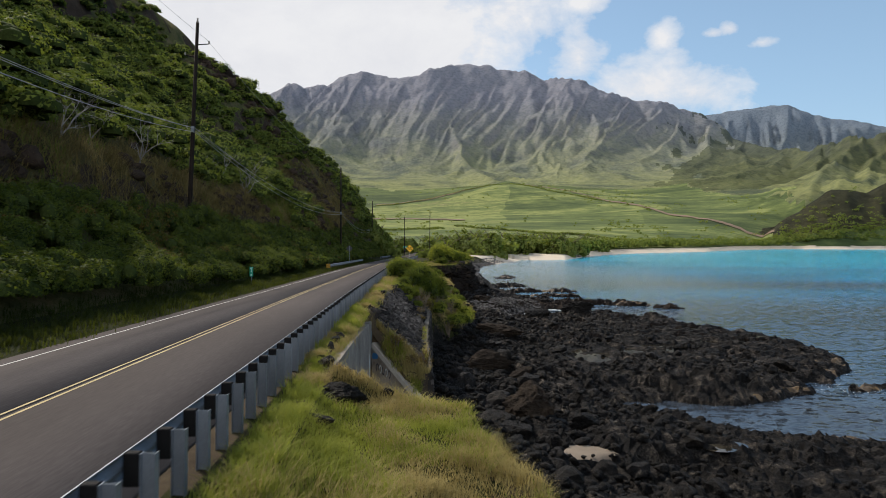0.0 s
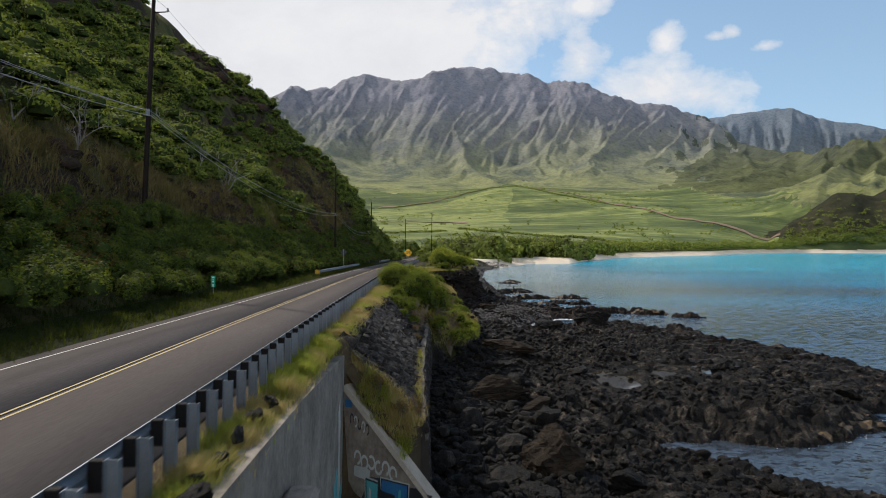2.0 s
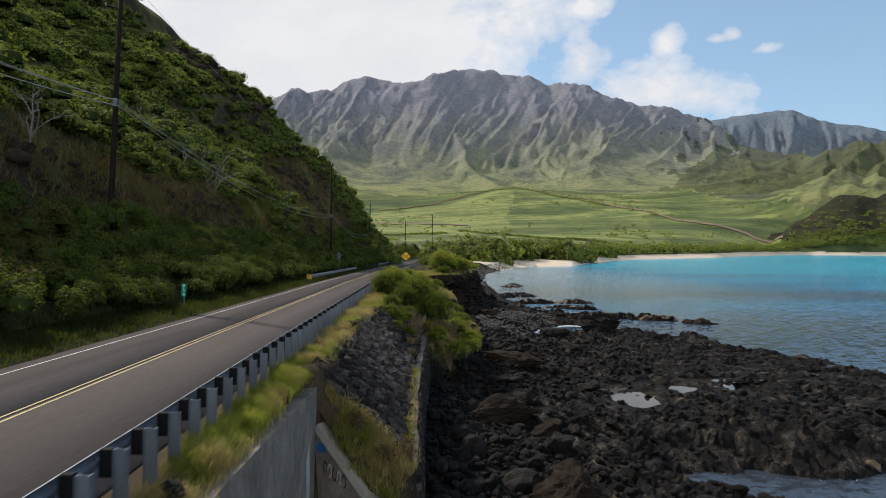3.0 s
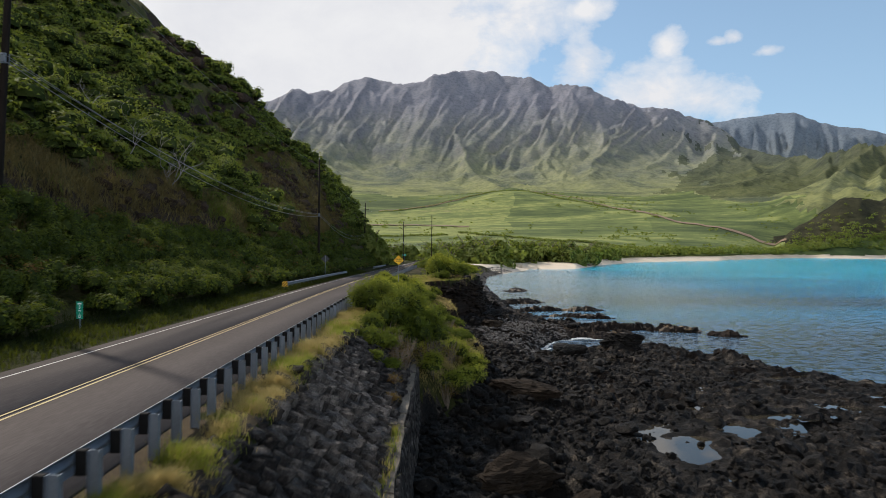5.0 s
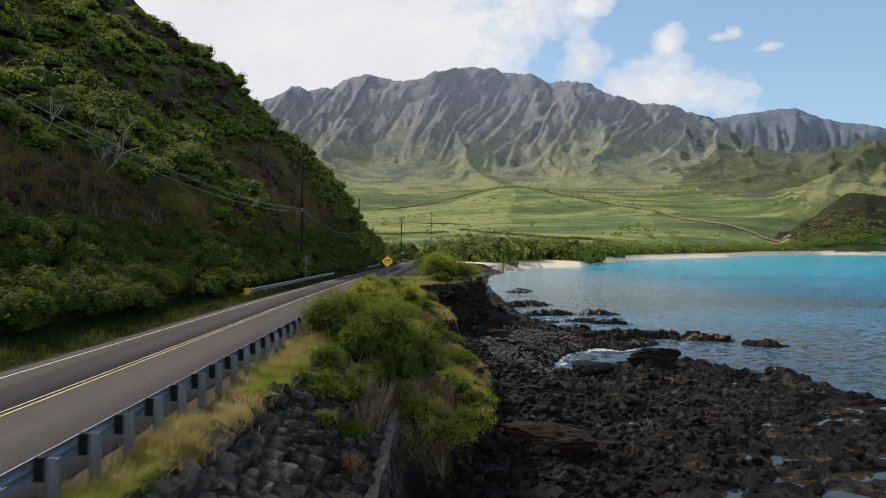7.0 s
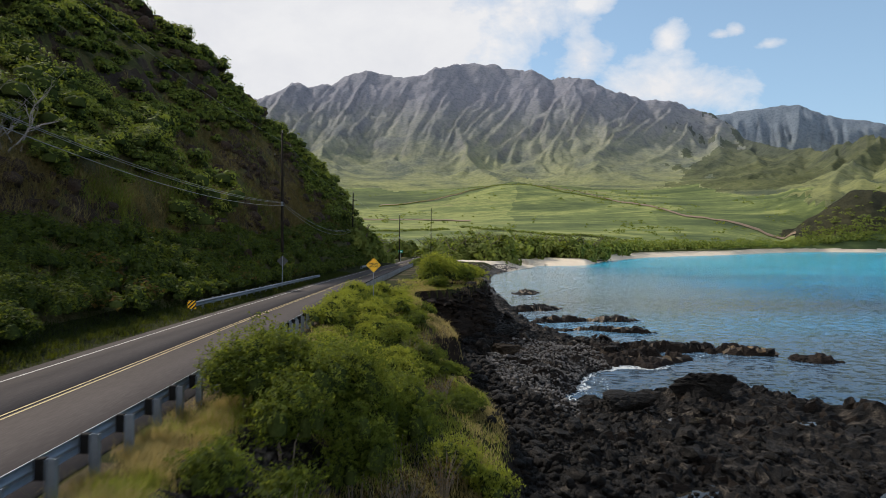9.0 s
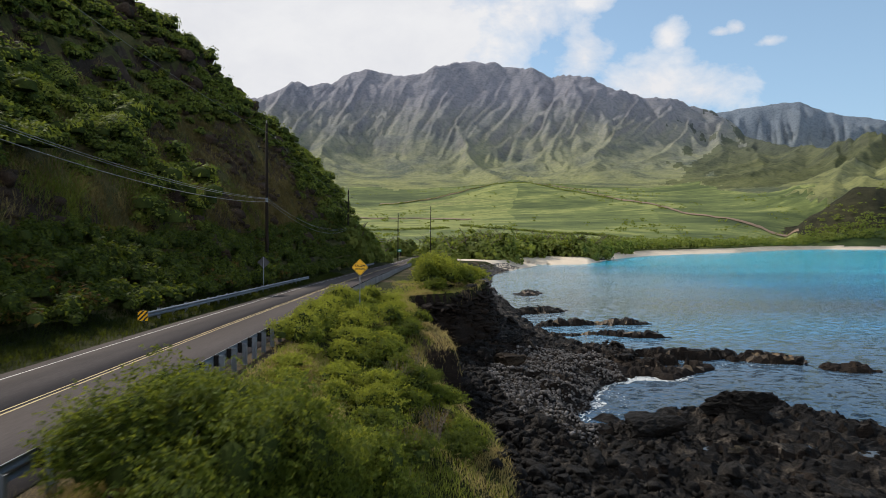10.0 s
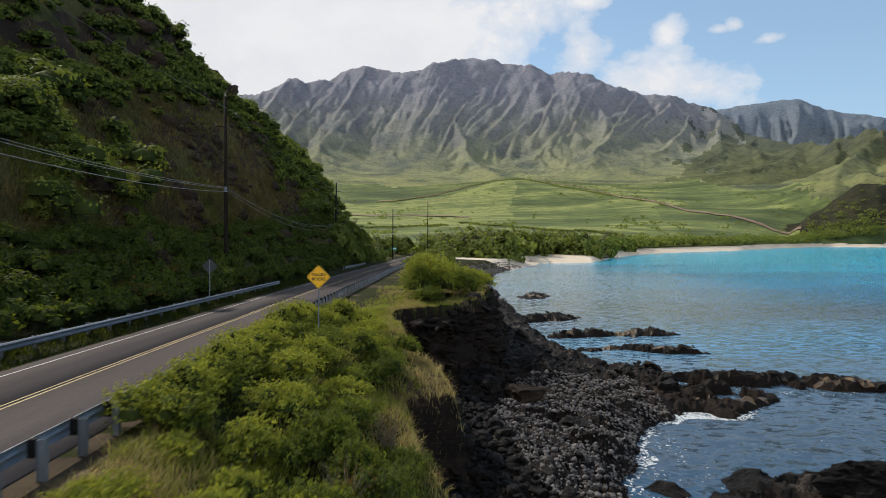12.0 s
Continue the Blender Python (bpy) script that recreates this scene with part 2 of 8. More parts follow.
M = {
    "asphalt": material("asphalt", [(0.3, (0.036, 0.0312, 0.0310)), (0.5, (0.056, 0.0485, 0.0475)), (0.7, (0.086, 0.0755, 0.0735))], 0.35, 0.95, 60, 0.35, 0.01, squash=(1, 0.12, 1), spec=0.12),
    "yellow_paint": material("yellow_paint", [(0.3, (0.34, 0.265, 0.13)), (0.7, (0.50, 0.40, 0.21))], 1.5, 0.8, 20, 0.2, 0.005, spec=0.2),
    "white_paint": material("white_paint", [(0.3, (0.40, 0.40, 0.38)), (0.7, (0.58, 0.57, 0.55))], 1.5, 0.8, 20, 0.2, 0.005, spec=0.2),
    "steel": material("galvanised_steel", [(0.3, (0.12, 0.145, 0.18)), (0.7, (0.22, 0.25, 0.29))], 2.0, 0.5, 14, 0.1, 0.004, metal=0.45, per_piece=0.15),
    "black": material("black_plastic", [(0.3, (0.005, 0.005, 0.006)), (0.7, (0.011, 0.011, 0.011))], 3.0, 0.8, 10, 0.15, 0.004, spec=0.12),
    "concrete": material("weathered_concrete", [(0.30, (0.075, 0.062, 0.052)), (0.44, (0.17, 0.148, 0.126)), (0.56, (0.25, 0.222, 0.19)), (0.75, (0.36, 0.325, 0.28))], 0.8, 0.9, 9, 0.25, 0.012, squash=(1, 1, 0.75), spec=0.2),
    "concrete_pale": material("pale_concrete", [(0.25, (0.17, 0.155, 0.135)), (0.75, (0.36, 0.335, 0.29))], 1.2, 0.9, 12, 0.4, 0.015, spec=0.2),
    "mortar": material("dark_mortar", [(0.3, (0.012, 0.011, 0.011)), (0.7, (0.035, 0.031, 0.029))], 1.4, 0.9, 10, 0.5, 0.03),
    "stone": material("lava_stone", [(0.32, (0.020, 0.0185, 0.018)), (0.46, (0.074, 0.067, 0.064)), (0.57, (0.19, 0.174, 0.162)), (0.72, (0.44, 0.405, 0.37))], 2.2, 0.9, 7, 1.0, 0.10, per_piece=0.65, island=0.65, spec=0.12),
    "lava": material("black_lava", [(0.38, (0.0030, 0.0028, 0.0027)), (0.48, (0.0080, 0.0072, 0.0067)), (0.55, (0.027, 0.0230, 0.0196)), (0.62, (0.095, 0.080, 0.064)), (0.72, (0.28, 0.235, 0.185))], 0.9, 0.8, 13, 1.0, 0.30, spec=0.15),
    "boulder": material("lava_boulder", [(0.36, (0.0026, 0.0024, 0.0023)), (0.48, (0.0060, 0.0054, 0.0050)), (0.58, (0.016, 0.0138, 0.0118)), (0.74, (0.085, 0.072, 0.058))], 2.4, 0.75, 8, 1.0, 0.2, per_piece=0.3, island=0.5, spec=0.18),
    "cobble": material("grey_cobble", [(0.3, (0.055, 0.053, 0.054)), (0.55, (0.115, 0.110, 0.108)), (0.78, (0.21, 0.20, 0.195))], 1.8, 0.9, 8, 0.4, 0.03, island=0.38, spec=0.08),
    "tan_rock": material("tan_sandstone", [(0.3, (0.010, 0.008, 0.0065)), (0.50, (0.026, 0.020, 0.015)), (0.64, (0.055, 0.042, 0.030)), (0.8, (0.12, 0.092, 0.064))], 1.1, 0.9, 9, 1.0, 0.3, squash=(0.7, 0.7, 2.4), spec=0.08),
    "ochre": material("ochre_weed", [(0.3, (0.012, 0.009, 0.006)), (0.50, (0.050, 0.030, 0.010)), (0.70, (0.17, 0.098, 0.022))], 0.9, 0.6, 12, 0.9, 0.08),
    "cliff": material("layered_cliff", [(0.3, (0.007, 0.006, 0.0055)), (0.55, (0.022, 0.0175, 0.0145)), (0.78, (0.075, 0.055, 0.038))], 0.5, 0.9, 9, 1.0, 0.2, squash=(0.6, 0.6, 2.4), spec=0.08),
    "soil": material("dry_soil", [(0.3, (0.030, 0.022, 0.016)), (0.55, (0.062, 0.047, 0.029)), (0.78, (0.115, 0.092, 0.052))], 0.6, 0.95, 14, 0.6, 0.05, spec=0.08),
    "turf": material("rough_turf", [(0.28, (0.009, 0.012, 0.0045)), (0.5, (0.021, 0.025, 0.008)), (0.75, (0.050, 0.047, 0.018))], 0.5, 0.95, 14, 0.8, 0.08, spec=0.05),
    "hillside": material("scrubby_hillside", [(0.30, (0.030, 0.024, 0.016)), (0.42, (0.058, 0.062, 0.024)), (0.52, (0.088, 0.084, 0.034)), (0.60, (0.125, 0.100, 0.050)), (0.68, (0.075, 0.052, 0.037)), (0.80, (0.15, 0.110, 0.070))], 0.22, 1.0, 16, 1.0, 0.35, spec=0.05),
    "hill_rock": material("brown_outcrop", [(0.3, (0.024, 0.018, 0.0155)), (0.55, (0.062, 0.046, 0.035)), (0.8, (0.15, 0.112, 0.080))], 0.35, 1.0, 9, 1.0, 0.4, spec=0.05),
    "sand": material("pale_sand", [(0.3, (0.42, 0.35, 0.26)), (0.7, (0.60, 0.52, 0.41))], 0.08, 0.9, 30, 0.2, 0.05),
    "wet_sand": material("wet_sand", [(0.3, (0.11, 0.085, 0.062)), (0.7, (0.20, 0.16, 0.115))], 0.8, 0.8, 20, 0.4, 0.03),
    "earth": material("bare_earth", [(0.3, (0.10, 0.065, 0.04)), (0.7, (0.22, 0.15, 0.09))], 0.05, 0.95, 12, 0.4, 1.0),
    "wood_pole": material("creosoted_pole", [(0.3, (0.007, 0.006, 0.005)), (0.7, (0.028, 0.022, 0.018))], 2.0, 0.9, 12, 0.5, 0.01, squash=(4, 4, 0.4), spec=0.1),
    "wire": material("grey_wire", [(0.3, (0.16, 0.16, 0.165)), (0.7, (0.26, 0.26, 0.27))], 4.0, 0.5, 4, 0.0, metal=0.3),
    "dead_wood": material("bleached_wood", [(0.3, (0.13, 0.12, 0.11)), (0.7, (0.30, 0.28, 0.26))], 2.0, 0.85, 8, 0.4, 0.01),
    "bark": material("brown_bark", [(0.3, (0.04, 0.03, 0.022)), (0.7, (0.12, 0.095, 0.07))], 2.0, 0.9, 8, 0.6, 0.02),
    "sign_yellow": material("sign_yellow", [(0.3, (0.88, 0.47, 0.008)), (0.7, (0.95, 0.55, 0.012))], 2.0, 0.45, 10, 0.0),
    "sign_black": material("sign_black", [(0.3, (0.01, 0.01, 0.01)), (0.7, (0.02, 0.02, 0.02))], 2.0, 0.5, 10, 0.0),
    "sign_green": material("sign_green", [(0.3, (0.006, 0.27, 0.17)), (0.7, (0.01, 0.36, 0.23))], 2.0, 0.45, 10, 0.0),
    "sign_white": material("sign_white", [(0.3, (0.72, 0.74, 0.74)), (0.7, (0.82, 0.83, 0.83))], 2.0, 0.45, 10, 0.0),
    "sign_back": material("bare_aluminium", [(0.3, (0.035, 0.038, 0.042)), (0.7, (0.065, 0.07, 0.075))], 3.0, 0.6, 10, 0.0, metal=0.3),
    "foam": material("sea_foam", [(0.3, (0.42, 0.47, 0.50)), (0.7, (0.62, 0.65, 0.66))], 2.0, 0.9, 8, 0.6, 0.05, spec=0.1),
    # dark green fill for the insides of crowns; its colour stands in for shade
    "thicket": material("shaded_crown_core", [(0.3, (0.020, 0.028, 0.008)), (0.55, (0.040, 0.056, 0.015)), (0.8, (0.070, 0.082, 0.026))], 1.2, 1.0, 8, 0.6, 0.1, spec=0.03),
    # green held down to carry shade at the hill's foot and seaward
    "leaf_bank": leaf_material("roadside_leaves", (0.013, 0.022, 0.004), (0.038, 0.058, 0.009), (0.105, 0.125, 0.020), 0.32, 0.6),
    "leaf_hill": leaf_material("hillside_leaves", (0.032, 0.048, 0.011), (0.100, 0.130, 0.024), (0.23, 0.245, 0.042), 0.30, 0.20),
    "leaf_near": leaf_material("slope_leaves", (0.034, 0.046, 0.008), (0.155, 0.188, 0.026), (0.43, 0.44, 0.062), 0.48, 0.8, (0.46, 0.48, 0.04)),
    "leaf_tall": leaf_material("tall_bush_leaves", (0.014, 0.025, 0.004), (0.060, 0.090, 0.012), (0.21, 0.245, 0.036), 0.42, 1.1, (0.32, 0.35, 0.03)),
    "leaf_rust": leaf_material("rusty_leaves", (0.06, 0.022, 0.008), (0.10, 0.045, 0.015), (0.14, 0.09, 0.025), 0.25, 1.2),
    "leaf_far": leaf_material("far_tree_leaves", (0.036, 0.056, 0.016), (0.115, 0.145, 0.034), (0.22, 0.24, 0.055), 0.36, 0.06),
    "grass_green": leaf_material("green_grass", (0.085, 0.105, 0.018), (0.20, 0.225, 0.034), (0.36, 0.36, 0.060), 0.42, 0.7, (0.38, 0.42, 0.05)),
    "grass_dry": leaf_material("dry_grass", (0.17, 0.138, 0.050), (0.32, 0.262, 0.098), (0.50, 0.42, 0.175), 0.40, 0.7, (0.46, 0.34, 0.14)),
    "grass_hill": leaf_material("hill_tussocks", (0.070, 0.056, 0.022), (0.165, 0.132, 0.050), (0.30, 0.24, 0.090), 0.25, 0.35, (0.25, 0.18, 0.07)),
    "ledge": material("worn_ledge", [(0.3, (0.05, 0.042, 0.034)), (0.5, (0.12, 0.102, 0.082)), (0.75, (0.24, 0.21, 0.17))], 1.6, 0.95, 8, 0.8, 0.04, spec=0.15),
    # blades coloured near black to paint the shade beside the hedge
    "grass_shaded": leaf_material("roadside_grass_blades", (0.005, 0.008, 0.002), (0.011, 0.017, 0.0035), (0.030, 0.036, 0.008), 0.18, 0.5),
    "twig": material("dry_twig", [(0.3, (0.08, 0.065, 0.05)), (0.7, (0.20, 0.165, 0.125))], 4.0, 0.9, 6, 0.0),
    "glass_dark": material("tinted_glass", [(0.3, (0.01, 0.012, 0.014)), (0.7, (0.02, 0.022, 0.025))], 1.0, 0.08, 4, 0.0),
    "tyre": material("tyre_rubber", [(0.3, (0.012, 0.012, 0.012)), (0.7, (0.025, 0.025, 0.025))], 4.0, 0.8, 6, 0.0),
    "car_silver": material("silver_paint", [(0.3, (0.42, 0.43, 0.45)), (0.7, (0.5, 0.51, 0.53))], 1.0, 0.3, 4, 0.0, metal=0.5),
    "car_white": material("white_car_paint", [(0.3, (0.68, 0.68, 0.68)), (0.7, (0.76, 0.76, 0.76))], 1.0, 0.3, 4, 0.0),
    "car_dark": material("dark_car_paint", [(0.3, (0.02, 0.022, 0.026)), (0.7, (0.035, 0.037, 0.042))], 1.0, 0.25, 4, 0.0),
    "paint_teal": material("teal_spray_paint", [(0.3, (0.04, 0.26, 0.32)), (0.7, (0.10, 0.42, 0.46))], 2.0, 0.6, 8, 0.0),
    "paint_blue": material("blue_spray_paint", [(0.3, (0.015, 0.10, 0.28)), (0.7, (0.04, 0.20, 0.42))], 2.0, 0.6, 8, 0.0),
    "paint_faded": material("faded_blue_spray_paint", [(0.36, (0.17, 0.155, 0.135)), (0.50, (0.13, 0.20, 0.24)), (0.7, (0.20, 0.31, 0.37))], 1.6, 0.8, 8, 0.1, 0.005),
    "paint_green": material("green_spray_paint", [(0.3, (0.02, 0.14, 0.09)), (0.7, (0.06, 0.24, 0.15))], 2.0, 0.6, 8, 0.0),
    "paint_pale": material("pale_spray_paint", [(0.3, (0.34, 0.38, 0.38)), (0.7, (0.50, 0.53, 0.52))], 2.0, 0.6, 8, 0.0),
    "paint_dark": material("black_spray_paint", [(0.3, (0.012, 0.013, 0.017)), (0.7, (0.03, 0.032, 0.04))], 2.0, 0.6, 8, 0.0),
}


def water_material():
    """Clear bay water: pale turquoise over sand, deep blue over reef, rippled."""
    m = bpy.data.materials.new("bay_water")
    m.use_nodes = True
    t = m.node_tree
    p = t.nodes["Principled BSDF"]
    co = t.nodes.new("ShaderNodeTexCoord")
    big = map_node(t, (co, "Object"), (0.0045, 0.012, 1), rot=(0, 0, radians(-28)))
    reef = noise_node(t, (big, 0), 1.0, 6, 0.6, 0.4)
    sep = t.nodes.new("ShaderNodeSeparateXYZ")
    link(t, co, "Object", sep, 0)
    off = math_node(t, "MULTIPLY", (sep, "Y"), 1 / 620, clamp=True)
    far = math_node(t, "MULTIPLY", (sep, "X"), 1 / 900, clamp=True)
    off = math_node(t, "ADD", (off, 0), (far, 0))
    fac = math_node(t, "MULTIPLY", (off, 0), 0.46)
    soft = math_node(t, "MULTIPLY_ADD", (reef, "Fac"), 0.62)
    soft.inputs[2].default_value = 0.21
    v = math_node(t, "ADD", (soft, 0), (fac, 0))
    col = ramp_node(t, v, 0, [(0.50, (0.030, 0.036, 0.046)), (0.65, (0.024, 0.062, 0.112)), (0.78, (0.008, 0.165, 0.330)), (0.92, (0.006, 0.38, 0.58))])
    # base colour paled inshore in place of the reflection of bright cloud
    east = math_node(t, "MULTIPLY_ADD", (sep, "X"), -1 / 75)
    east.inputs[2].default_value = 1.25
    inshore = math_node(t, "MULTIPLY", (math_node(t, "MULTIPLY_ADD", (sep, "Y"), 1 / 150), 0), 1.0, clamp=True)
    inshore.inputs[0].links[0].from_node.inputs[2].default_value = -0.62
    pale = math_node(t, "MULTIPLY", (math_node(t, "MULTIPLY", (east, 0), 1.0, clamp=True), 0), (inshore, 0))
    cloud_sheen = mix_rgb(t, (pale, 0), (col, 0), (0.36, 0.44, 0.47))
    link(t, cloud_sheen, 2, p, "Base Color")
    p.inputs["Roughness"].default_value, p.inputs["IOR"].default_value = 0.11, 1.33
    p.inputs["Specular IOR Level"].default_value = 0.45
    # ripples tilt the surface a little this way and that
    rip = map_node(t, (co, "Object"), (0.62, 1.0, 1), rot=(0, 0, radians(24)))
    w1, w2, w3 = noise_node(t, (rip, 0), 5.0, 4, 0.7), noise_node(t, (rip, 0), 1.5, 3, 0.6), noise_node(t, (rip, 0), 0.03, 2, 0.5)
    waves = mix_rgb(t, 0.55, (w1, "Color"), (w2, "Color"))
    waves = mix_rgb(t, 0.06, (waves, 2), (w3, "Color"))
    tilt = t.nodes.new("ShaderNodeVectorMath")
    tilt.operation = "MULTIPLY_ADD"
    link(t, waves, 2, tilt, 0)
    tilt.inputs[1].default_value, tilt.inputs[2].default_value = (1.6, 1.6, 0), (-0.8, -0.8, 1)
    unit = t.nodes.new("ShaderNodeVectorMath")
    unit.operation = "NORMALIZE"
    link(t, tilt, 0, unit, 0)
    link(t, unit, 0, p, "Normal")
    return m


def pool_material():
    m = bpy.data.materials.new("still_pool")
    m.use_nodes = True
    t = m.node_tree
    p = t.nodes["Principled BSDF"]
    n = noise_node(t, None, 1.4, 4)
    col = ramp_node(t, n, "Fac", [(0.35, (0.010, 0.010, 0.009)), (0.7, (0.05, 0.043, 0.03))])
    link(t, col, 0, p, "Base Color")
    p.inputs["Roughness"].default_value, p.inputs["IOR"].default_value = 0.03, 1.33
    bn = t.nodes.new("ShaderNodeBump")
    bn.inputs["Strength"].default_value, bn.inputs["Distance"].default_value = 0.08, 0.05
    link(t, n, "Fac", bn, "Height")
    link(t, bn, 0, p, "Normal")
    return m


M["water"], M["pool"] = water_material(), pool_material()


def mountain_material(name, lo, hi, rock, wet, bare):
    """Green-grey slopes: grass on gentle ground, bare dark rock where it is steep."""
    m = bpy.data.materials.new(name)
    m.use_nodes = True
    t = m.node_tree
    p = t.nodes["Principled BSDF"]
    co = t.nodes.new("ShaderNodeTexCoord")
    geo = t.nodes.new("ShaderNodeNewGeometry")
    sep = t.nodes.new("ShaderNodeSeparateXYZ")
    link(t, geo, "Normal", sep, 0)
    a = noise_node(t, (co, "Object"), 0.006, 7, 0.62)
    b = noise_node(t, (co, "Object"), 0.045, 9, 0.85)
    s = math_node(t, "MULTIPLY", (b, "Fac"), 0.5)
    v = math_node(t, "ADD", (a, "Fac"), (s, 0))
    grass = ramp_node(t, v, 0, [(0.62, lo), (0.84, hi)])
    cliff = ramp_node(t, v, 0, [(0.62, rock), (0.86, wet)])
    steep = math_node(t, "ADD", (sep, "Z"), (s, 0))
    k = ramp_node(t, steep, 0, [(0.76, (0, 0, 0)), (1.0, (1, 1, 1))])
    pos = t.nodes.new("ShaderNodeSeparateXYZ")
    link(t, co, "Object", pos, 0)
    # bare mixes in with height; on mountain and far_ridge it paints haze
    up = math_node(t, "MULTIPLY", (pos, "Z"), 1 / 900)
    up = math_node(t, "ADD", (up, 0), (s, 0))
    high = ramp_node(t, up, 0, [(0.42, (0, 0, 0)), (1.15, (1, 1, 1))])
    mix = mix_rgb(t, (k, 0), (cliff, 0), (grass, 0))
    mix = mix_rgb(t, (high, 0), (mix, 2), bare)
    # single shrubs and rock ribs, some metres across
    dots = noise_node(t, (co, "Object"), 0.07, 4, 0.65)
    dark = ramp_node(t, dots, "Fac", [(0.38, (0.74, 0.77, 0.80)), (0.54, (1, 1, 1))])
    mix = mix_rgb(t, 1.0, (mix, 2), (dark, 0), "MULTIPLY")
    link(t, mix, 2, p, "Base Color")
    p.inputs["Roughness"].default_value, p.inputs["Specular IOR Level"].default_value = 1.0, 0.1
    bn = t.nodes.new("ShaderNodeBump")
    bn.inputs["Strength"].default_value, bn.inputs["Distance"].default_value = 1.0, 18.0
    link(t, b, "Fac", bn, "Height")
    link(t, bn, 0, p, "Normal")
    return m


# rock and bare colours paled towards blue-grey to stand in for haze
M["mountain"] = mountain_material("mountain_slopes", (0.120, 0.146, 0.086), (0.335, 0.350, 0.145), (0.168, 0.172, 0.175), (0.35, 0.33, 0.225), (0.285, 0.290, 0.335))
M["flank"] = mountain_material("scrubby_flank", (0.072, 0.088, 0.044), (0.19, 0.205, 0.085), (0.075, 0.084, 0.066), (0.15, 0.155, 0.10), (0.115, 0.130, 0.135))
# brown scrub, taken darker to paint a cloud's shadow on the spur
M["spur"] = mountain_material("cloud_shaded_spur_slopes", (0.042, 0.044, 0.026), (0.085, 0.080, 0.040), (0.036, 0.032, 0.028), (0.05, 0.045, 0.034), (0.04, 0.04, 0.035))
# blue-grey rock and bare colours carry the haze of distance
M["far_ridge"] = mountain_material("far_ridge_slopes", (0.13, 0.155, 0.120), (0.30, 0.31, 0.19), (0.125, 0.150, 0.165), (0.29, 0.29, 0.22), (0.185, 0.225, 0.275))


def valley_material():
    """Pasture in long bands, lighter and darker greens, some bare earth."""
    m = bpy.data.materials.new("valley_pasture")
    m.use_nodes = True
    t = m.node_tree
    p = t.nodes["Principled BSDF"]
    co = t.nodes.new("ShaderNodeTexCoord")
    bend = noise_node(t, (co, "Object"), 0.0022, 3, 0.5)
    wide = map_node(t, (co, "Object"), (0.0034, 0.0017, 0), rot=(0, 0, radians(20)))
    shift = mix_rgb(t, 0.35, (wide, 0), (bend, "Color"), "ADD")
    cell = t.nodes.new("ShaderNodeTexVoronoi")
    cell.inputs["Scale"].default_value = 1.0
    link(t, shift, 2, cell, "Vector")
    field = t.nodes.new("ShaderNodeSeparateColor")
    link(t, cell, "Color", field, 0)
    long = map_node(t, (co, "Object"), (0.0040, 0.0090, 0), rot=(0, 0, radians(-14)))
    a = noise_node(t, (long, 0), 1.0, 5, 0.6)
    b = noise_node(t, (long, 0), 7.0, 6, 0.7)
    s = math_node(t, "MULTIPLY_ADD", (field, 0), 0.2)
    s.inputs[2].default_value = 0.14
    s = math_node(t, "ADD", (s, 0), (a, "Fac"))
    v = math_node(t, "MULTIPLY_ADD", (b, "Fac"), 0.55)
    t.links.new(s.outputs[0], v.inputs[2])
    v = math_node(t, "MULTIPLY", (v, 0), 0.74)
    col = ramp_node(t, v, 0, [(0.55, (0.034, 0.050, 0.020)), (0.66, (0.062, 0.084, 0.031)), (0.76, (0.110, 0.137, 0.046)), (0.83, (0.215, 0.235, 0.078)), (0.88, (0.104, 0.128, 0.043)), (0.97, (0.24, 0.22, 0.10))])
    link(t, col, 0, p, "Base Color")
    p.inputs["Roughness"].default_value, p.inputs["Specular IOR Level"].default_value = 1.0, 0.1
    bn = t.nodes.new("ShaderNodeBump")
    bn.inputs["Strength"].default_value, bn.inputs["Distance"].default_value = 0.1, 0.5
    link(t, b, "Fac", bn, "Height")
    link(t, bn, 0, p, "Normal")
    return m


M["valley"] = valley_material()

# ---- building helpers ----


def mesh_np(name, verts, faces, mats, index=None, smooth=False):
    """A mesh from arrays of corners and of faces with equally many corners each."""
    verts, faces = np.asarray(verts, np.float32), np.asarray(faces, np.int32)
    me = bpy.data.meshes.new(name)
    me.vertices.add(len(verts))
    me.vertices.foreach_set("co", verts.ravel())
    k = faces.shape[1]
    me.loops.add(faces.size)
    me.loops.foreach_set("vertex_index", faces.ravel())
    me.polygons.add(len(faces))
    me.polygons.foreach_set("loop_start", np.arange(0, faces.size, k, dtype=np.int32))
    for mat in mats if isinstance(mats, (list, tuple)) else [mats]:
        me.materials.append(mat)
    if index is not None:
        me.polygons.foreach_set("material_index", np.asarray(index, np.int32))
    if smooth:
        me.polygons.foreach_set("use_smooth", np.ones(len(faces), bool))
    me.update(calc_edges=True)
    return me


def from_bm(name, bm, mat, smooth=False):
    me = bpy.data.meshes.new(name)
    bmesh.ops.recalc_face_normals(bm, faces=bm.faces[:])
    for f in bm.faces:
        f.smooth = smooth
    bm.to_mesh(me)
    bm.free()
    me.materials.append(mat)
    return me


def part(name, bm, mat, parent, label="", smooth=False):
    """Links a bmesh as one mesh under a thing or a part."""
    ob = new(name, from_bm(name, bm, mat, smooth))
    ob.parent = parent
    return tagged(ob, label)


def shared(name, me, parent, m):
    """One more piece on a mesh that others share."""
    ob = new(name, me)
    ob.parent = parent
    ob.matrix_basis = m
    return ob


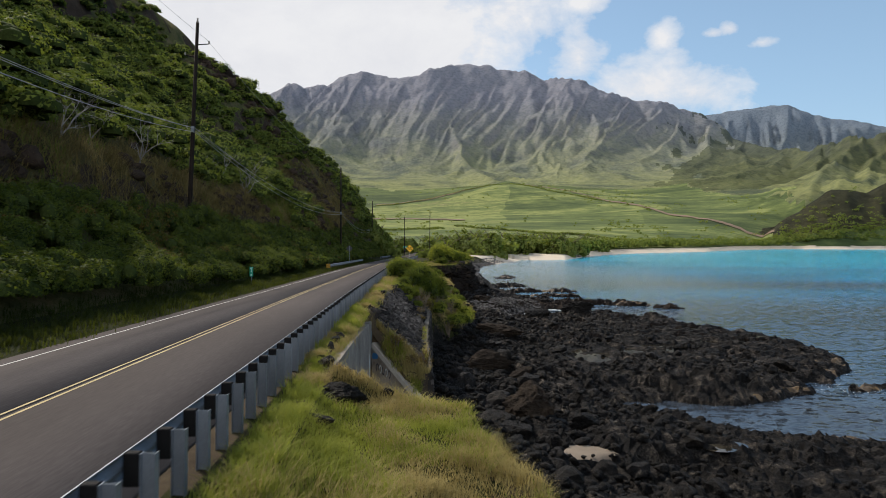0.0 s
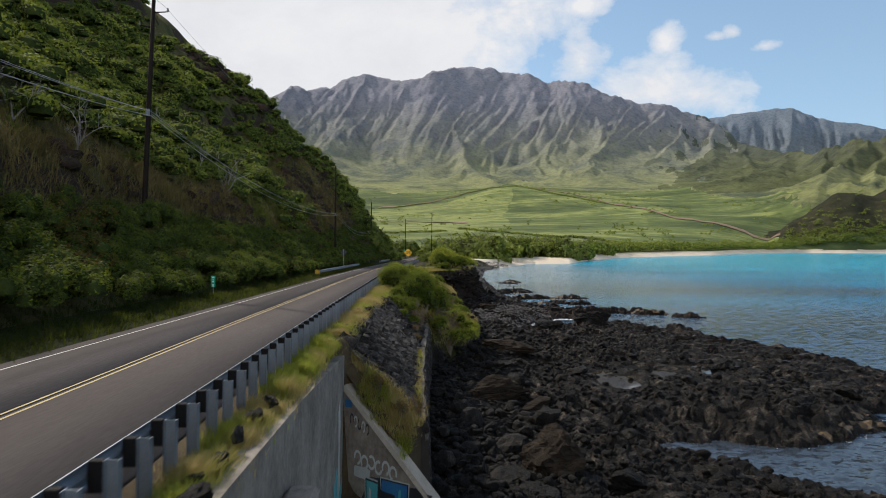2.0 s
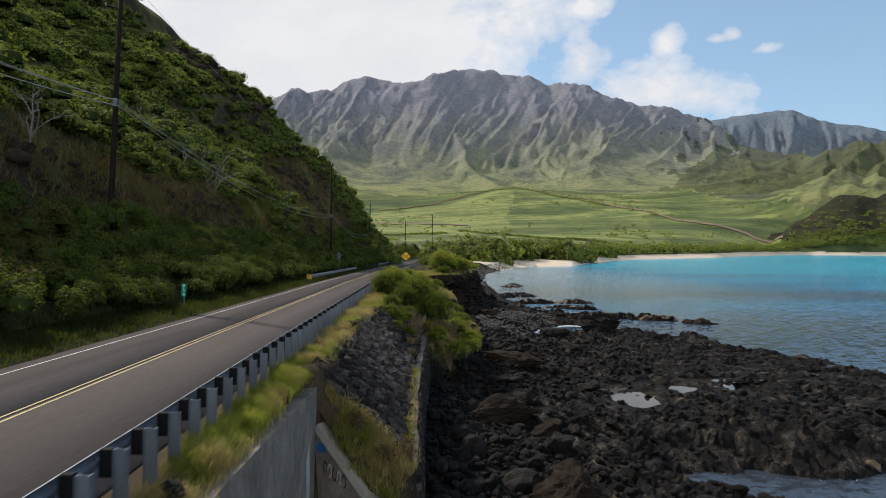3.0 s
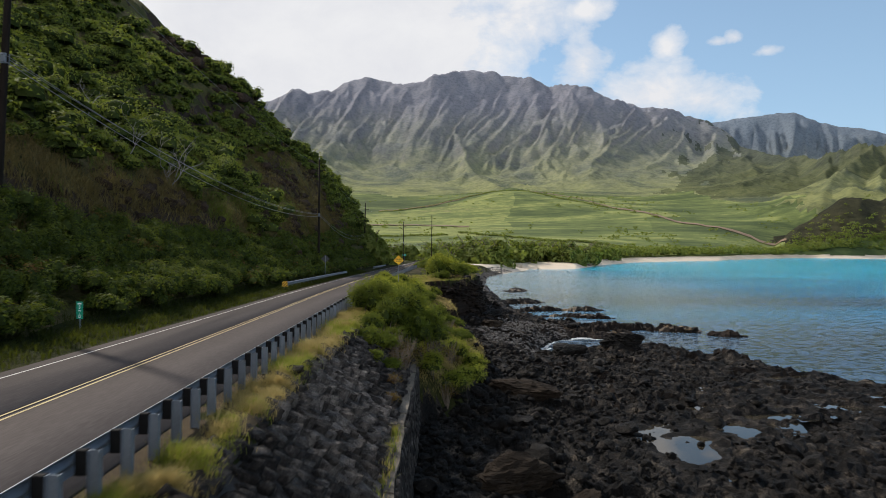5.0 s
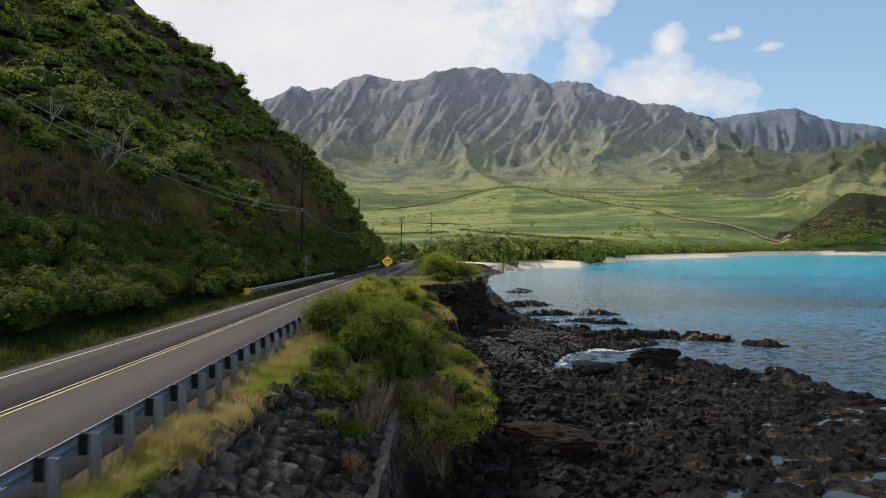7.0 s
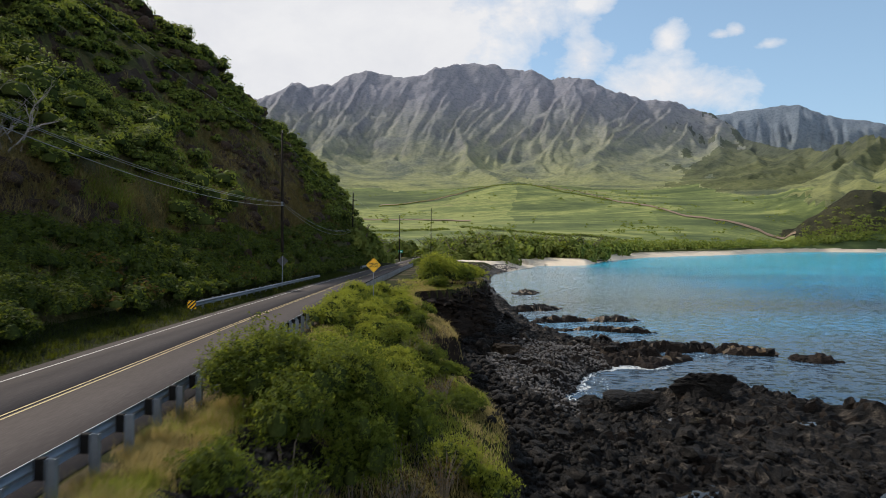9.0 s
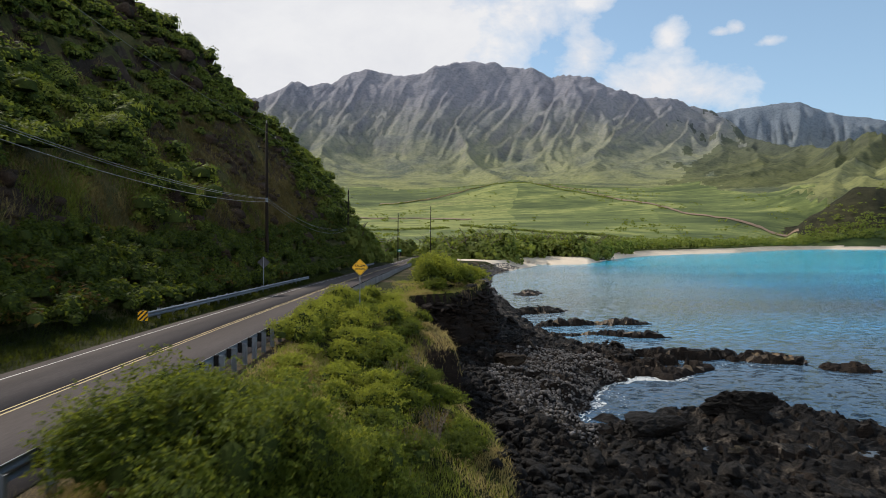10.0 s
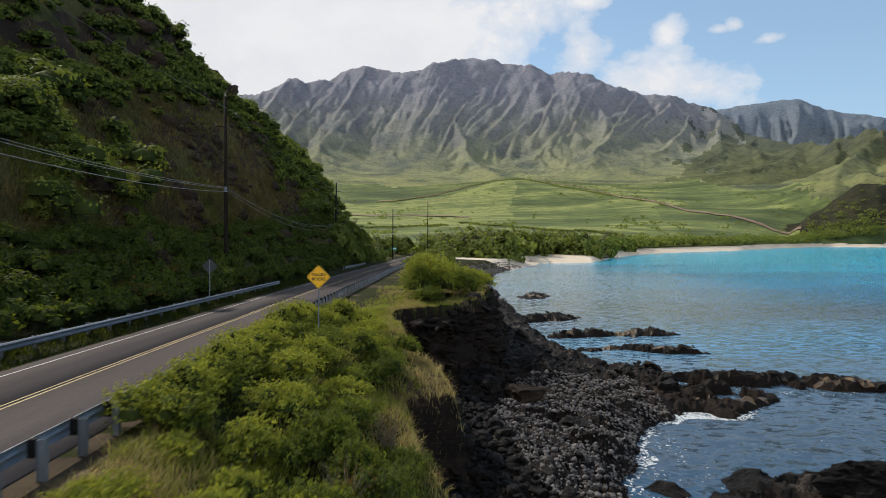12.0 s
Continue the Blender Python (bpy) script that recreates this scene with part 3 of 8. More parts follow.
def box(bm, lo, hi, bevel=0.0):
    """Adds a box between two corners, its edges bevelled."""
    r = bmesh.ops.create_cube(bm, size=1.0)
    c = [(a + b) / 2 for a, b in zip(lo, hi)]
    s = [b - a for a, b in zip(lo, hi)]
    for v in r["verts"]:
        v.co = Vector((c[i] + v.co[i] * s[i] for i in range(3)))
    if bevel:
        edges = list({e for v in r["verts"] for e in v.link_edges})
        bmesh.ops.bevel(bm, geom=edges, offset=bevel, segments=1, affect="EDGES")
    return bm


def tube(bm, pts, radii, sides=8):
    """Adds a tube through points, closed at both ends."""
    rings = []
    for i, p in enumerate(pts):
        d = (Vector(pts[min(i + 1, len(pts) - 1)]) - Vector(pts[max(i - 1, 0)])).normalized()
        a = d.cross(Vector((0.3, 0.9, 0.2))).normalized()
        b = d.cross(a)
        rings.append([bm.verts.new(Vector(p) + (a * math.cos(k * 2 * math.pi / sides) + b * math.sin(k * 2 * math.pi / sides)) * radii[i]) for k in range(sides)])
    for r, s in zip(rings, rings[1:]):
        for k in range(sides):
            bm.faces.new((r[k], r[(k + 1) % sides], s[(k + 1) % sides], s[k]))
    bm.faces.new(rings[0]), bm.faces.new(rings[-1])
    return bm


def empty(name, m, label, category, group="", kind=""):
    ob = new(name)
    ob.empty_display_size = 0.3
    ob.matrix_basis = m
    return tagged(ob, label, category, group, kind)


rng = np.random.default_rng(7)


def lattice(ix, iy, seed):
    h = (ix.astype(np.int64) * 374761393 + iy.astype(np.int64) * 668265263 + seed * 974634777) & 0xFFFFFFFF
    h = ((h ^ (h >> 13)) * 1274126177) & 0xFFFFFFFF
    return ((h ^ (h >> 16)) & 0xFFFF) / 65535.0


def vnoise(x, y, seed=0):
    """Smooth noise between -1 and 1 with cells of one metre."""
    ix, iy = np.floor(x), np.floor(y)
    fx, fy = x - ix, y - iy
    fx, fy = fx * fx * (3 - 2 * fx), fy * fy * (3 - 2 * fy)
    a, b = lattice(ix, iy, seed), lattice(ix + 1, iy, seed)
    c, d = lattice(ix, iy + 1, seed), lattice(ix + 1, iy + 1, seed)
    return 2 * ((a * (1 - fx) + b * fx) * (1 - fy) + (c * (1 - fx) + d * fx) * fy) - 1


def fbm(x, y, octaves=4, seed=0, gain=0.5):
    s, amp, tot = 0.0, 1.0, 0.0
    for i in range(octaves):
        s, tot = s + amp * vnoise(x * 2 ** i, y * 2 ** i, seed + i), tot + amp
        amp *= gain
    return s / tot


def ridged(x, y, octaves=4, seed=0):
    s, amp, tot = 0.0, 1.0, 0.0
    for i in range(octaves):
        s, tot = s + amp * (1 - 2 * np.abs(vnoise(x * 2 ** i, y * 2 ** i, seed + i))), tot + amp
        amp *= 0.5
    return s / tot


def smooth(a, b, x):
    t = np.clip((x - a) / (b - a), 0, 1)
    return t * t * (3 - 2 * t)

# ---- the lie of the land ----
SEA = -8.5


def soft_interp(y, ys, xs, reach=7.0):
    """Linear between stations, with the corners rounded off."""
    y = np.asarray(y, float)
    return sum(np.interp(y + k * reach / 3, ys, xs) for k in range(-3, 4)) / 7


def road_x(y):
    return soft_interp(y, [-80, 40, 66, 82, 100, 123, 140, 162, 200, 240, 300, 340, 375, 450], [-8.6, -8.6, -8.3, -8.2, -7.7, -7.1, -6.2, -5.3, -3.3, -1.0, 3.5, 9.3, 17, 40])


def road_z(y):
    return soft_interp(y, [-80, 230, 290, 460], [1.55, -3.87, -4.5, -4.7])


# the seaward side, station by station: break of the slope and its toe
ST_Y = [-40, 10, 15, 19.2, 20.4, 21.5, 34.2, 35.2, 58, 61, 64, 70, 75, 79, 83, 86, 90.2, 91.4, 93, 97, 104, 105.6, 107.2, 111, 124, 132, 160, 200, 260, 320]
BR_X = [0.6, 0.4, -0.1, -0.8, -1.4, -4.1, -4.1, -2.6, -2.0, 0.6, 2.2, 4.0, 4.7, 4.5, 3.0, 2.4, 2.1, 4.0, 3.7, 2.4, 0.9, 1.0, 4.2, 7.2, 9.4, 9.5, 9.5, 11.5, 19, 45]
BR_Z = [-1.2, -1.2, -1.1, -0.95, -1.5, -5.6, -5.6, -4.2, -4.0, -4.2, -4.8, -5.1, -4.8, -4.6, -4.2, -4.0, -3.6, -3.7, -3.3, -2.7, -1.9, -1.7, -1.6, -1.6, -1.8, -2.6, -3.2, -3.9, -4.9, -5.6]
TO_X = [2.6, 2.4, 2.2, 1.6, 1.0, 0.6, 0.6, -1.2, -0.4, 1.6, 3.2, 5.0, 5.7, 5.7, 4.6, 3.6, 3.2, 4.9, 5.0, 4.2, 3.0, 3.0, 5.6, 8.6, 11.2, 12.0, 12.5, 15, 24, 50]
TO_Z = [-6.2, -6.2, -6.1, -6.0, -6.0, -6.2, -6.2, -6.5, -6.5, -6.4, -6.4, -6.5, -6.8, -7.0, -7.1, -7.1, -7.1, -7.0, -7.0, -6.8, -6.6, -6.5, -6.4, -6.3, -6.4, -6.6, -7.0, -7.2, -7.6, -7.9]

# outline of the lava shore
SHORE = [(-60, -60), (60, -60), (60, 22), (24, 37.9), (20, 40.4), (16, 42.7), (12, 46.6), (10.6, 47.6), (15.9, 48.6), (24, 47.8), (30, 53.6), (38, 61.4), (38.9, 76), (32, 80.3),
         (30.5, 87), (27, 93), (20, 93.6), (15.5, 92), (13.2, 90.3), (11.3, 89.8), (12.4, 92.6), (13.6, 95), (16.5, 102), (18.8, 105.8), (23, 105.4), (26, 107.5), (29.5, 110), (34, 111.8), (38.4, 112.6), (38.8, 114), (33, 115.6), (27, 116.8), (21, 118.6),
         (16.5, 124), (15.5, 140), (17, 156), (18.5, 205), (25, 250), (46, 314), (60, 335), (-60, 335)]


def shore_distance(x, y):
    """Metres inside (+) or outside (-) the shore's outline."""
    best, inside = np.full(np.shape(x), 1e9), np.zeros(np.shape(x), bool)
    for (ax, ay), (bx, by) in zip(SHORE, SHORE[1:] + SHORE[:1]):
        dx, dy = bx - ax, by - ay
        t = np.clip(((x - ax) * dx + (y - ay) * dy) / (dx * dx + dy * dy), 0, 1)
        best = np.minimum(best, np.hypot(x - ax - t * dx, y - ay - t * dy))
        cross = (ay > y) != (by > y)
        inside ^= cross & (x < dx * (y - ay) / (by - ay + 1e-12) + ax)
    return np.where(inside, best, -best)


# rocks standing off the shore: middle, half lengths, turn in degrees, height over the sea
SKERRIES = [(26.5, 127.4, 5.2, 1.0, -14, 0.7), (22.5, 137.0, 4.0, 1.1, 4, 0.9), (30.0, 138.2, 3.6, 0.8, 8, 0.6), (20.5, 152.0, 5.5, 1.6, 20, 1.0), (41.0, 108.4, 2.2, 1.0, -30, 0.7),
            (27.0, 50.2, 1.9, 0.8, 25, 0.35), (33.5, 52.5, 1.6, 0.7, 10, 0.3), (36.0, 112.2, 3.5, 0.9, -12, 0.8), (26.0, 185.0, 4.5, 2.0, 60, 0.5)]
# still pools on the shelf: middle, half lengths, turn
POOLS = [(15.4, 61.4, 3.0, 1.5, 20), (13.6, 58.2, 2.2, 1.1, 62), (17.9, 66.6, 1.3, 0.5, 0), (21.6, 64.6, 1.9, 0.5, 6), (25.5, 73.0, 2.2, 0.5, 12), (24.0, 66.5, 1.0, 0.4, -10), (30.0, 76.2, 1.8, 0.5, 15), (17.0, 63.6, 0.9, 0.4, 25),
         (27.5, 66.5, 1.6, 0.45, 0), (33.0, 69.5, 1.5, 0.5, 0), (21.0, 84.0, 0.6, 0.22, 10), (17.5, 83.6, 0.6, 0.22, 0), (24.4, 82.6, 0.5, 0.2, 0), (12.0, 72.5, 0.9, 0.35, 30), (13.4, 35.4, 0.5, 0.3, 15)]
POOL_Z = -7.36
SAND_BED = (6.3, 34.5, 1.35, 1.0)         # wet sand in a hollow of the lava


def ellipse(x, y, cx, cy, a, b, turn):
    c, s = math.cos(radians(turn)), math.sin(radians(turn))
    u, v = (x - cx) * c + (y - cy) * s, (y - cy) * c - (x - cx) * s
    return np.sqrt((u / a) ** 2 + (v / b) ** 2)


def lava_height(x, y):
    wx, wy = x + 1.6 * fbm(x / 4, y / 4, 3, 5), y + 1.6 * fbm(x / 4, y / 4, 3, 9)
    sd = shore_distance(wx, wy)
    rough = ridged(x / 3.4, y / 2.6, 5, 21) + 0.75 * ridged(x / 1.3, y / 1.1, 3, 25) + 0.35 * vnoise(x / 0.5, y / 0.45, 29)
    swell = fbm(x / 9, y / 9, 3, 33) + 1.5 * smooth(-0.04, 0.07, fbm(x / 8, y / 4.5, 4, 35)) + 1.1 * smooth(0.10, 0.18, fbm(x / 5, y / 3, 4, 37)) - 0.9
    reef = smooth(98, 103, y) * smooth(15, 19, x)
    gap = smooth(-0.10, 0.10, fbm(x / 3.4, y / 3.0, 3, 39)) * smooth(19, 23, x)
    bank_low = smooth(51, 47, y) * smooth(8, 13, x)
    flat = np.maximum(smooth(50, 54, y) * smooth(84, 79, y) * smooth(9, 13, x), bank_low)
    up = 0.30 + (0.85 - 0.40 * reef - 0.45 * bank_low) * (1 - np.exp(-np.maximum(sd, 0) / 1.6)) + (0.36 * rough * (1 - 0.35 * flat) + 0.34 * swell * (1 - reef) * (1 - 0.45 * flat)) * np.clip(sd / 1.5, 0.15, 1) - 1.3 * gap * reef
    down = -1.8 * (1 - np.exp(np.minimum(sd, 0) / 1.2)) + 0.2 * rough
    h = np.where(sd > 0, up, np.minimum(down + 0.30, up))
    for cx, cy, a, b, turn, top in SKERRIES:
        e = ellipse(wx, wy, cx, cy, a, b, turn)
        h = np.maximum(h, top * (0.75 - 0.8 * e ** 2) + 0.40 * rough * (e < 1.3) - 2.0 * (e > 1.5))
    z = SEA + h
    for cx, cy, a, b, turn in POOLS:
        e = ellipse(x + 0.9 * fbm(x / 1.4, y / 1.4, 3, 61), y + 0.6 * fbm(x / 1.4, y / 1.4, 3, 67), cx, cy, a * 1.1, b * 1.25, turn)
        k = smooth(1.4, 0.9, e)
        z = z * (1 - k) + (POOL_Z - 0.20 + 0.12 * rough) * k
        ring = smooth(2.6, 1.6, e) * (1 - k)
        z = (POOL_Z + 0.10 + 0.22 * rough) * ring + z * (1 - ring)
    return z


def rock_face(d, y):
    """Where the bare brown face stands over the road, 0 to 1."""
    lift = 2.5 * fbm(y / 9, d / 9, 3, 77)
    return smooth(108, 120, y + 3 * lift) * smooth(172, 152, y + 3 * lift) * smooth(20, 15, d + lift) * smooth(2.5, 5, d + 0.6 * lift)


def hill_height(d, y):
    """Height over the road of the hillside, d metres uphill from its toe."""
    warp = 6 * fbm(y / 26, d / 40, 3, 71)
    gully = ridged((y + warp + 0.35 * d) / 24, d / 90, 4, 75)
    face = smooth(122, 165, y) * smooth(262, 232, y)
    step = 0.5 * d + 0.45 * np.maximum(d - 2.2, 0) - 0.17 * np.maximum(d - 14, 0) - 0.6 * np.maximum(d - 88, 0) + face * (0.75 * np.minimum(d, 13) - 0.12 * np.clip(d - 26, 0, 40))
    cut = 1.6 * smooth(5.5, 7.2, d + 1.2 * fbm(y / 7, d / 7, 3, 79)) * smooth(0.1, 0.5, fbm(y / 17, d * 0 + 3.3, 2, 83) + 0.25)
    band = 2.6 * smooth(24, 27, d + 4 * fbm(y / 12, d / 12, 3, 87)) * smooth(-0.1, 0.3, fbm(y / 30, d / 200, 2, 89)) + 4.5 * smooth(46, 50, d + 7 * fbm(y / 16, d / 16, 3, 91))
    knob = 2.0 * np.exp(-((y - 150) / 30) ** 2) * smooth(8, 34, d)
    crag = smooth(96, 116, y) * smooth(215, 190, y) * smooth(44, 30, d)
    rough = 0.35 * fbm(y / 2.2, d / 2.2, 4, 93) + knob + crag * (1.1 * ridged(y / 7, d / 5, 4, 95) + 0.5)
    return step + cut + band - 3.0 + (gully * 1.9 + 0.5) * smooth(1, 30, d) * 1.5 + 3.0 * smooth(-1, 0.2, d) + rough * smooth(0, 3, d) - 3.0 * smooth(8, 20, d) * 0.4


def ground_height(x, y):
    x, y = np.broadcast_arrays(np.asarray(x, float), np.asarray(y, float))
    xr, zr = road_x(y), road_z(y)
    u = x - xr
    # uphill side
    d = -u - 5.6 - 0.95 * np.maximum(y - 222, 0) + 0.4 * fbm(y / 5, x / 5, 3, 41)
    up = zr + 0.05 + 0.10 * np.clip(-u - 4.0, 0, 2) + np.where(d > 0, hill_height(np.maximum(d, 0), y), 0)
    # seaward side
    crest = np.minimum(xr + 4.75, -0.2 + np.maximum(0, y - 200))
    crest = np.where((y > 20.6) & (y < 34.6), np.minimum(crest, -4.15), crest)
    bx, bz = np.interp(y, ST_Y, BR_X), np.interp(y, ST_Y, BR_Z)
    tx, tz = np.interp(y, ST_Y, TO_X), np.interp(y, ST_Y, TO_Z)
    bx = np.maximum(bx, crest + 0.05)
    tx = np.maximum(tx, bx + 0.1)
    wob = 0.5 * fbm(x / 3, y / 3, 4, 51) * ((y > 62) | (y < 19))
    xx = x + wob
    zc = zr - 0.08
    bow = 1 - 0.52 * smooth(6, 14, y) * smooth(22, 20.5, y)
    z1 = zc + (bz - zc) * np.clip((xx - crest) / (bx - crest), 0, 1) ** bow
    z2 = bz + (tz - bz) * np.clip((xx - bx) / (tx - bx), 0, 1)
    side = np.where(xx < bx, z1, z2)
    lava = lava_height(x, y)
    k = smooth(0, 7.0, xx - tx)
    lump = 0.35 * ridged(x / 2.1, y / 2.1, 4, 55) * smooth(-0.3, 1.0, xx - tx)
    side = np.where(xx > tx, tz * (1 - k) + lava * k + lump * (1 - k), side)
    bed = smooth(1.35, 0.85, ellipse(x + 0.5 * fbm(x, y, 3, 115), y, *SAND_BED, 12))
    side = side * (1 - bed) - 7.15 * bed
    side = side + (1 - bed) * 0.12 * fbm(x / 1.3, y / 1.3, 4, 57) * smooth(0.2, 1.2, x - crest)
    side = side + 0.5 * np.exp(-((x + 3.5) / 0.75) ** 2 - ((y - 19.8) / 0.8) ** 2) * (x > crest)
    mid = zr - 0.06 - 0.05 * smooth(3.6, 4.6, u)
    return np.where(u < -3.9, up, np.where(x > crest, side, mid))


def steps(*runs):
    out = []
    for a, b, s in runs:
        out += list(np.arange(a, b, s))
    return np.array(out + [runs[-1][1]])


def build_ground():
    xs = steps((-260, -90, 5), (-90, -45, 1.6), (-45, -13, 0.6), (-13, -4, 0.45), (-4, 24, 0.24), (24, 44, 0.34), (44, 62, 3))
    ys = steps((-70, -10, 4), (-10, 8, 0.9), (8, 20, 0.4), (20, 96, 0.27), (96, 122, 0.36), (122, 165, 0.55), (165, 240, 1.2), (240, 336, 3))
    X, Y = np.meshgrid(xs, ys)
    Z = ground_height(X, Y)
    n, m = X.shape
    # broken, jagged surface on the bare lava
    bare = smooth(0.3, 2.5, X - np.interp(Y, ST_Y, TO_X)) * (Y < 320)
    for cx, cy, a, b, turn in POOLS:
        bare = bare * (1 - 0.9 * smooth(1.9, 1.3, ellipse(X, Y, cx, cy, a, b, turn)))
    bare = bare * smooth(0.9, 1.4, ellipse(X, Y, *SAND_BED, 12))
    X = X + bare * rng.uniform(-0.12, 0.12, X.shape)
    Y = Y + bare * rng.uniform(-0.12, 0.12, X.shape)
    Z = Z + bare * rng.uniform(-0.14, 0.14, X.shape) * (Z > SEA - 0.2)
    verts = np.stack([X, Y, Z], -1).reshape(-1, 3)
    i = (np.arange(n - 1)[:, None] * m + np.arange(m - 1)[None, :]).ravel()
    faces = np.stack([i, i + 1, i + m + 1, i + m], -1)
    c = verts[faces].mean(1)
    e1, e2 = verts[faces[:, 2]] - verts[faces[:, 0]], verts[faces[:, 3]] - verts[faces[:, 1]]
    nz = np.abs(np.cross(e1, e2)[:, 2]) / (np.linalg.norm(np.cross(e1, e2), axis=1) + 1e-9)
    x, y, z = c.T
    xr = road_x(y)
    tx = np.interp(y, ST_Y, TO_X)
    bx = np.interp(y, ST_Y, BR_X)
    jit = 1.2 * fbm(x / 2.5, y / 2.5, 3, 101)
    idx = np.zeros(len(faces), int)                                        # turf
    idx[(x > xr) & (fbm(x / 3, y / 3, 3, 103) > 0.25)] = 1                 # soil
    idx[(x > xr + 3.3) & (x < xr + 4.85) & (y < 112) & (fbm(x / 0.8, y / 0.8, 2, 105) > -0.45)] = 1
    idx[(x < xr - 6)] = 2                                                  # hillside
    idx[(x < xr - 6) & (nz + 0.25 * fbm(y / 6, z / 6, 3, 107) < 0.44)] = 3  # outcrops
    up = xr - 5.6 - x
    idx[(x < xr - 6) & (rock_face(up, y) > 0.5) & (fbm(y / 3, up / 2, 4, 117) > -0.08)] = 3
    idx[(x > tx - 0.5 + jit)] = 4                                          # lava
    steep = (x > bx - 0.2) & (nz < 0.62) & (z < road_z(y) - 0.6)
    idx[steep & ((y < 21.5) | (y > 66))] = 5                              # cliff
    head = (y > 103.2) & (y < 113) & (x > 0.3)
    idx[head & (z < -2.1)] = 5
    idx[head & (z >= -2.1) & (idx == 5)] = 1
    ochre = (x > 20) & (z < SEA + 0.62) & (fbm(x / 2.5, y / 2.5, 3, 109) > 0.04) & (nz > 0.72)
    idx[ochre] = 6
    sandy = ellipse(x + 0.5 * fbm(x, y, 3, 115), y, *SAND_BED, 12) < 1.05
    idx[sandy] = 8
    idx[(x > 16) & (y > 278)] = 7
    idx[(x > tx - 1) & (y > 300)] = 7
    ob = new("ground", mesh_np("ground", verts, faces, [M[k] for k in ("turf", "soil", "hillside", "hill_rock", "lava", "cliff", "ochre", "sand", "wet_sand")], idx, True))
    ob.data.polygons.foreach_set("use_smooth", ~np.isin(idx, (3, 4, 5, 6)))
    tagged(ob, "steep scrubby hillside falling to a black lava shore", "ground", kind="structure")


build_ground()


# ---- far land ----
COAST_A = [-60, 0, 7.4, 9.5, 13.45, 18.5, 25.3, 31.7, 37.5, 48, 70]          # bearing from +y, degrees
COAST_R = [150, 250, 271, 328, 346, 513, 670, 1017, 1115, 1500, 2200]       # metres to the water's edge on that bearing
SKY_A = [-60, -35, -13.6, -12.1, -10.7, -10.0, -9.3, -8.3, -7.6, -6.3, -4.8, -3.8, -2.3, -1.1, 0.7, 1.5, 2.8, 4.9, 6.8, 9.0, 10.9, 12.1, 13.1, 14.0, 15.3, 16.3, 17.7, 19.2, 22.2, 24.4, 26.0, 27.0, 28.1, 30.4, 32.8, 33.9, 35.4, 36.7, 37.9, 45, 60]
SKY_E = [0.20, 0.20, 0.207, 0.218, 0.235, 0.237, 0.230, 0.236, 0.234, 0.246, 0.257, 0.259, 0.253, 0.252, 0.258, 0.268, 0.269, 0.276, 0.272, 0.266, 0.259, 0.247, 0.251, 0.253, 0.246, 0.238, 0.224, 0.215, 0.206, 0.192, 0.174, 0.155, 0.143, 0.133, 0.128, 0.136, 0.143, 0.138, 0.141, 0.15, 0.12]


def valley_e(r):
    """Slope angle (height over distance) of the valley floor as it climbs inland."""
    return np.interp(r, [200, 420, 700, 1100, 1500, 1900, 2300, 2800, 3300], [-0.030, -0.012, 0.004, 0.028, 0.054, 0.078, 0.096, 0.118, 0.135])


def sky_top(a):
    return np.interp(a, SKY_A, SKY_E) + 0.0022 * fbm(np.asarray(a) / 0.7, np.asarray(a) * 0 + 2.0, 4, 203)


def crest_r(a):
    return 3250 + 130 * fbm(np.asarray(a) / 5, np.asarray(a) * 0 + 5, 2, 207) - 1000 * smooth(25, 36, a)


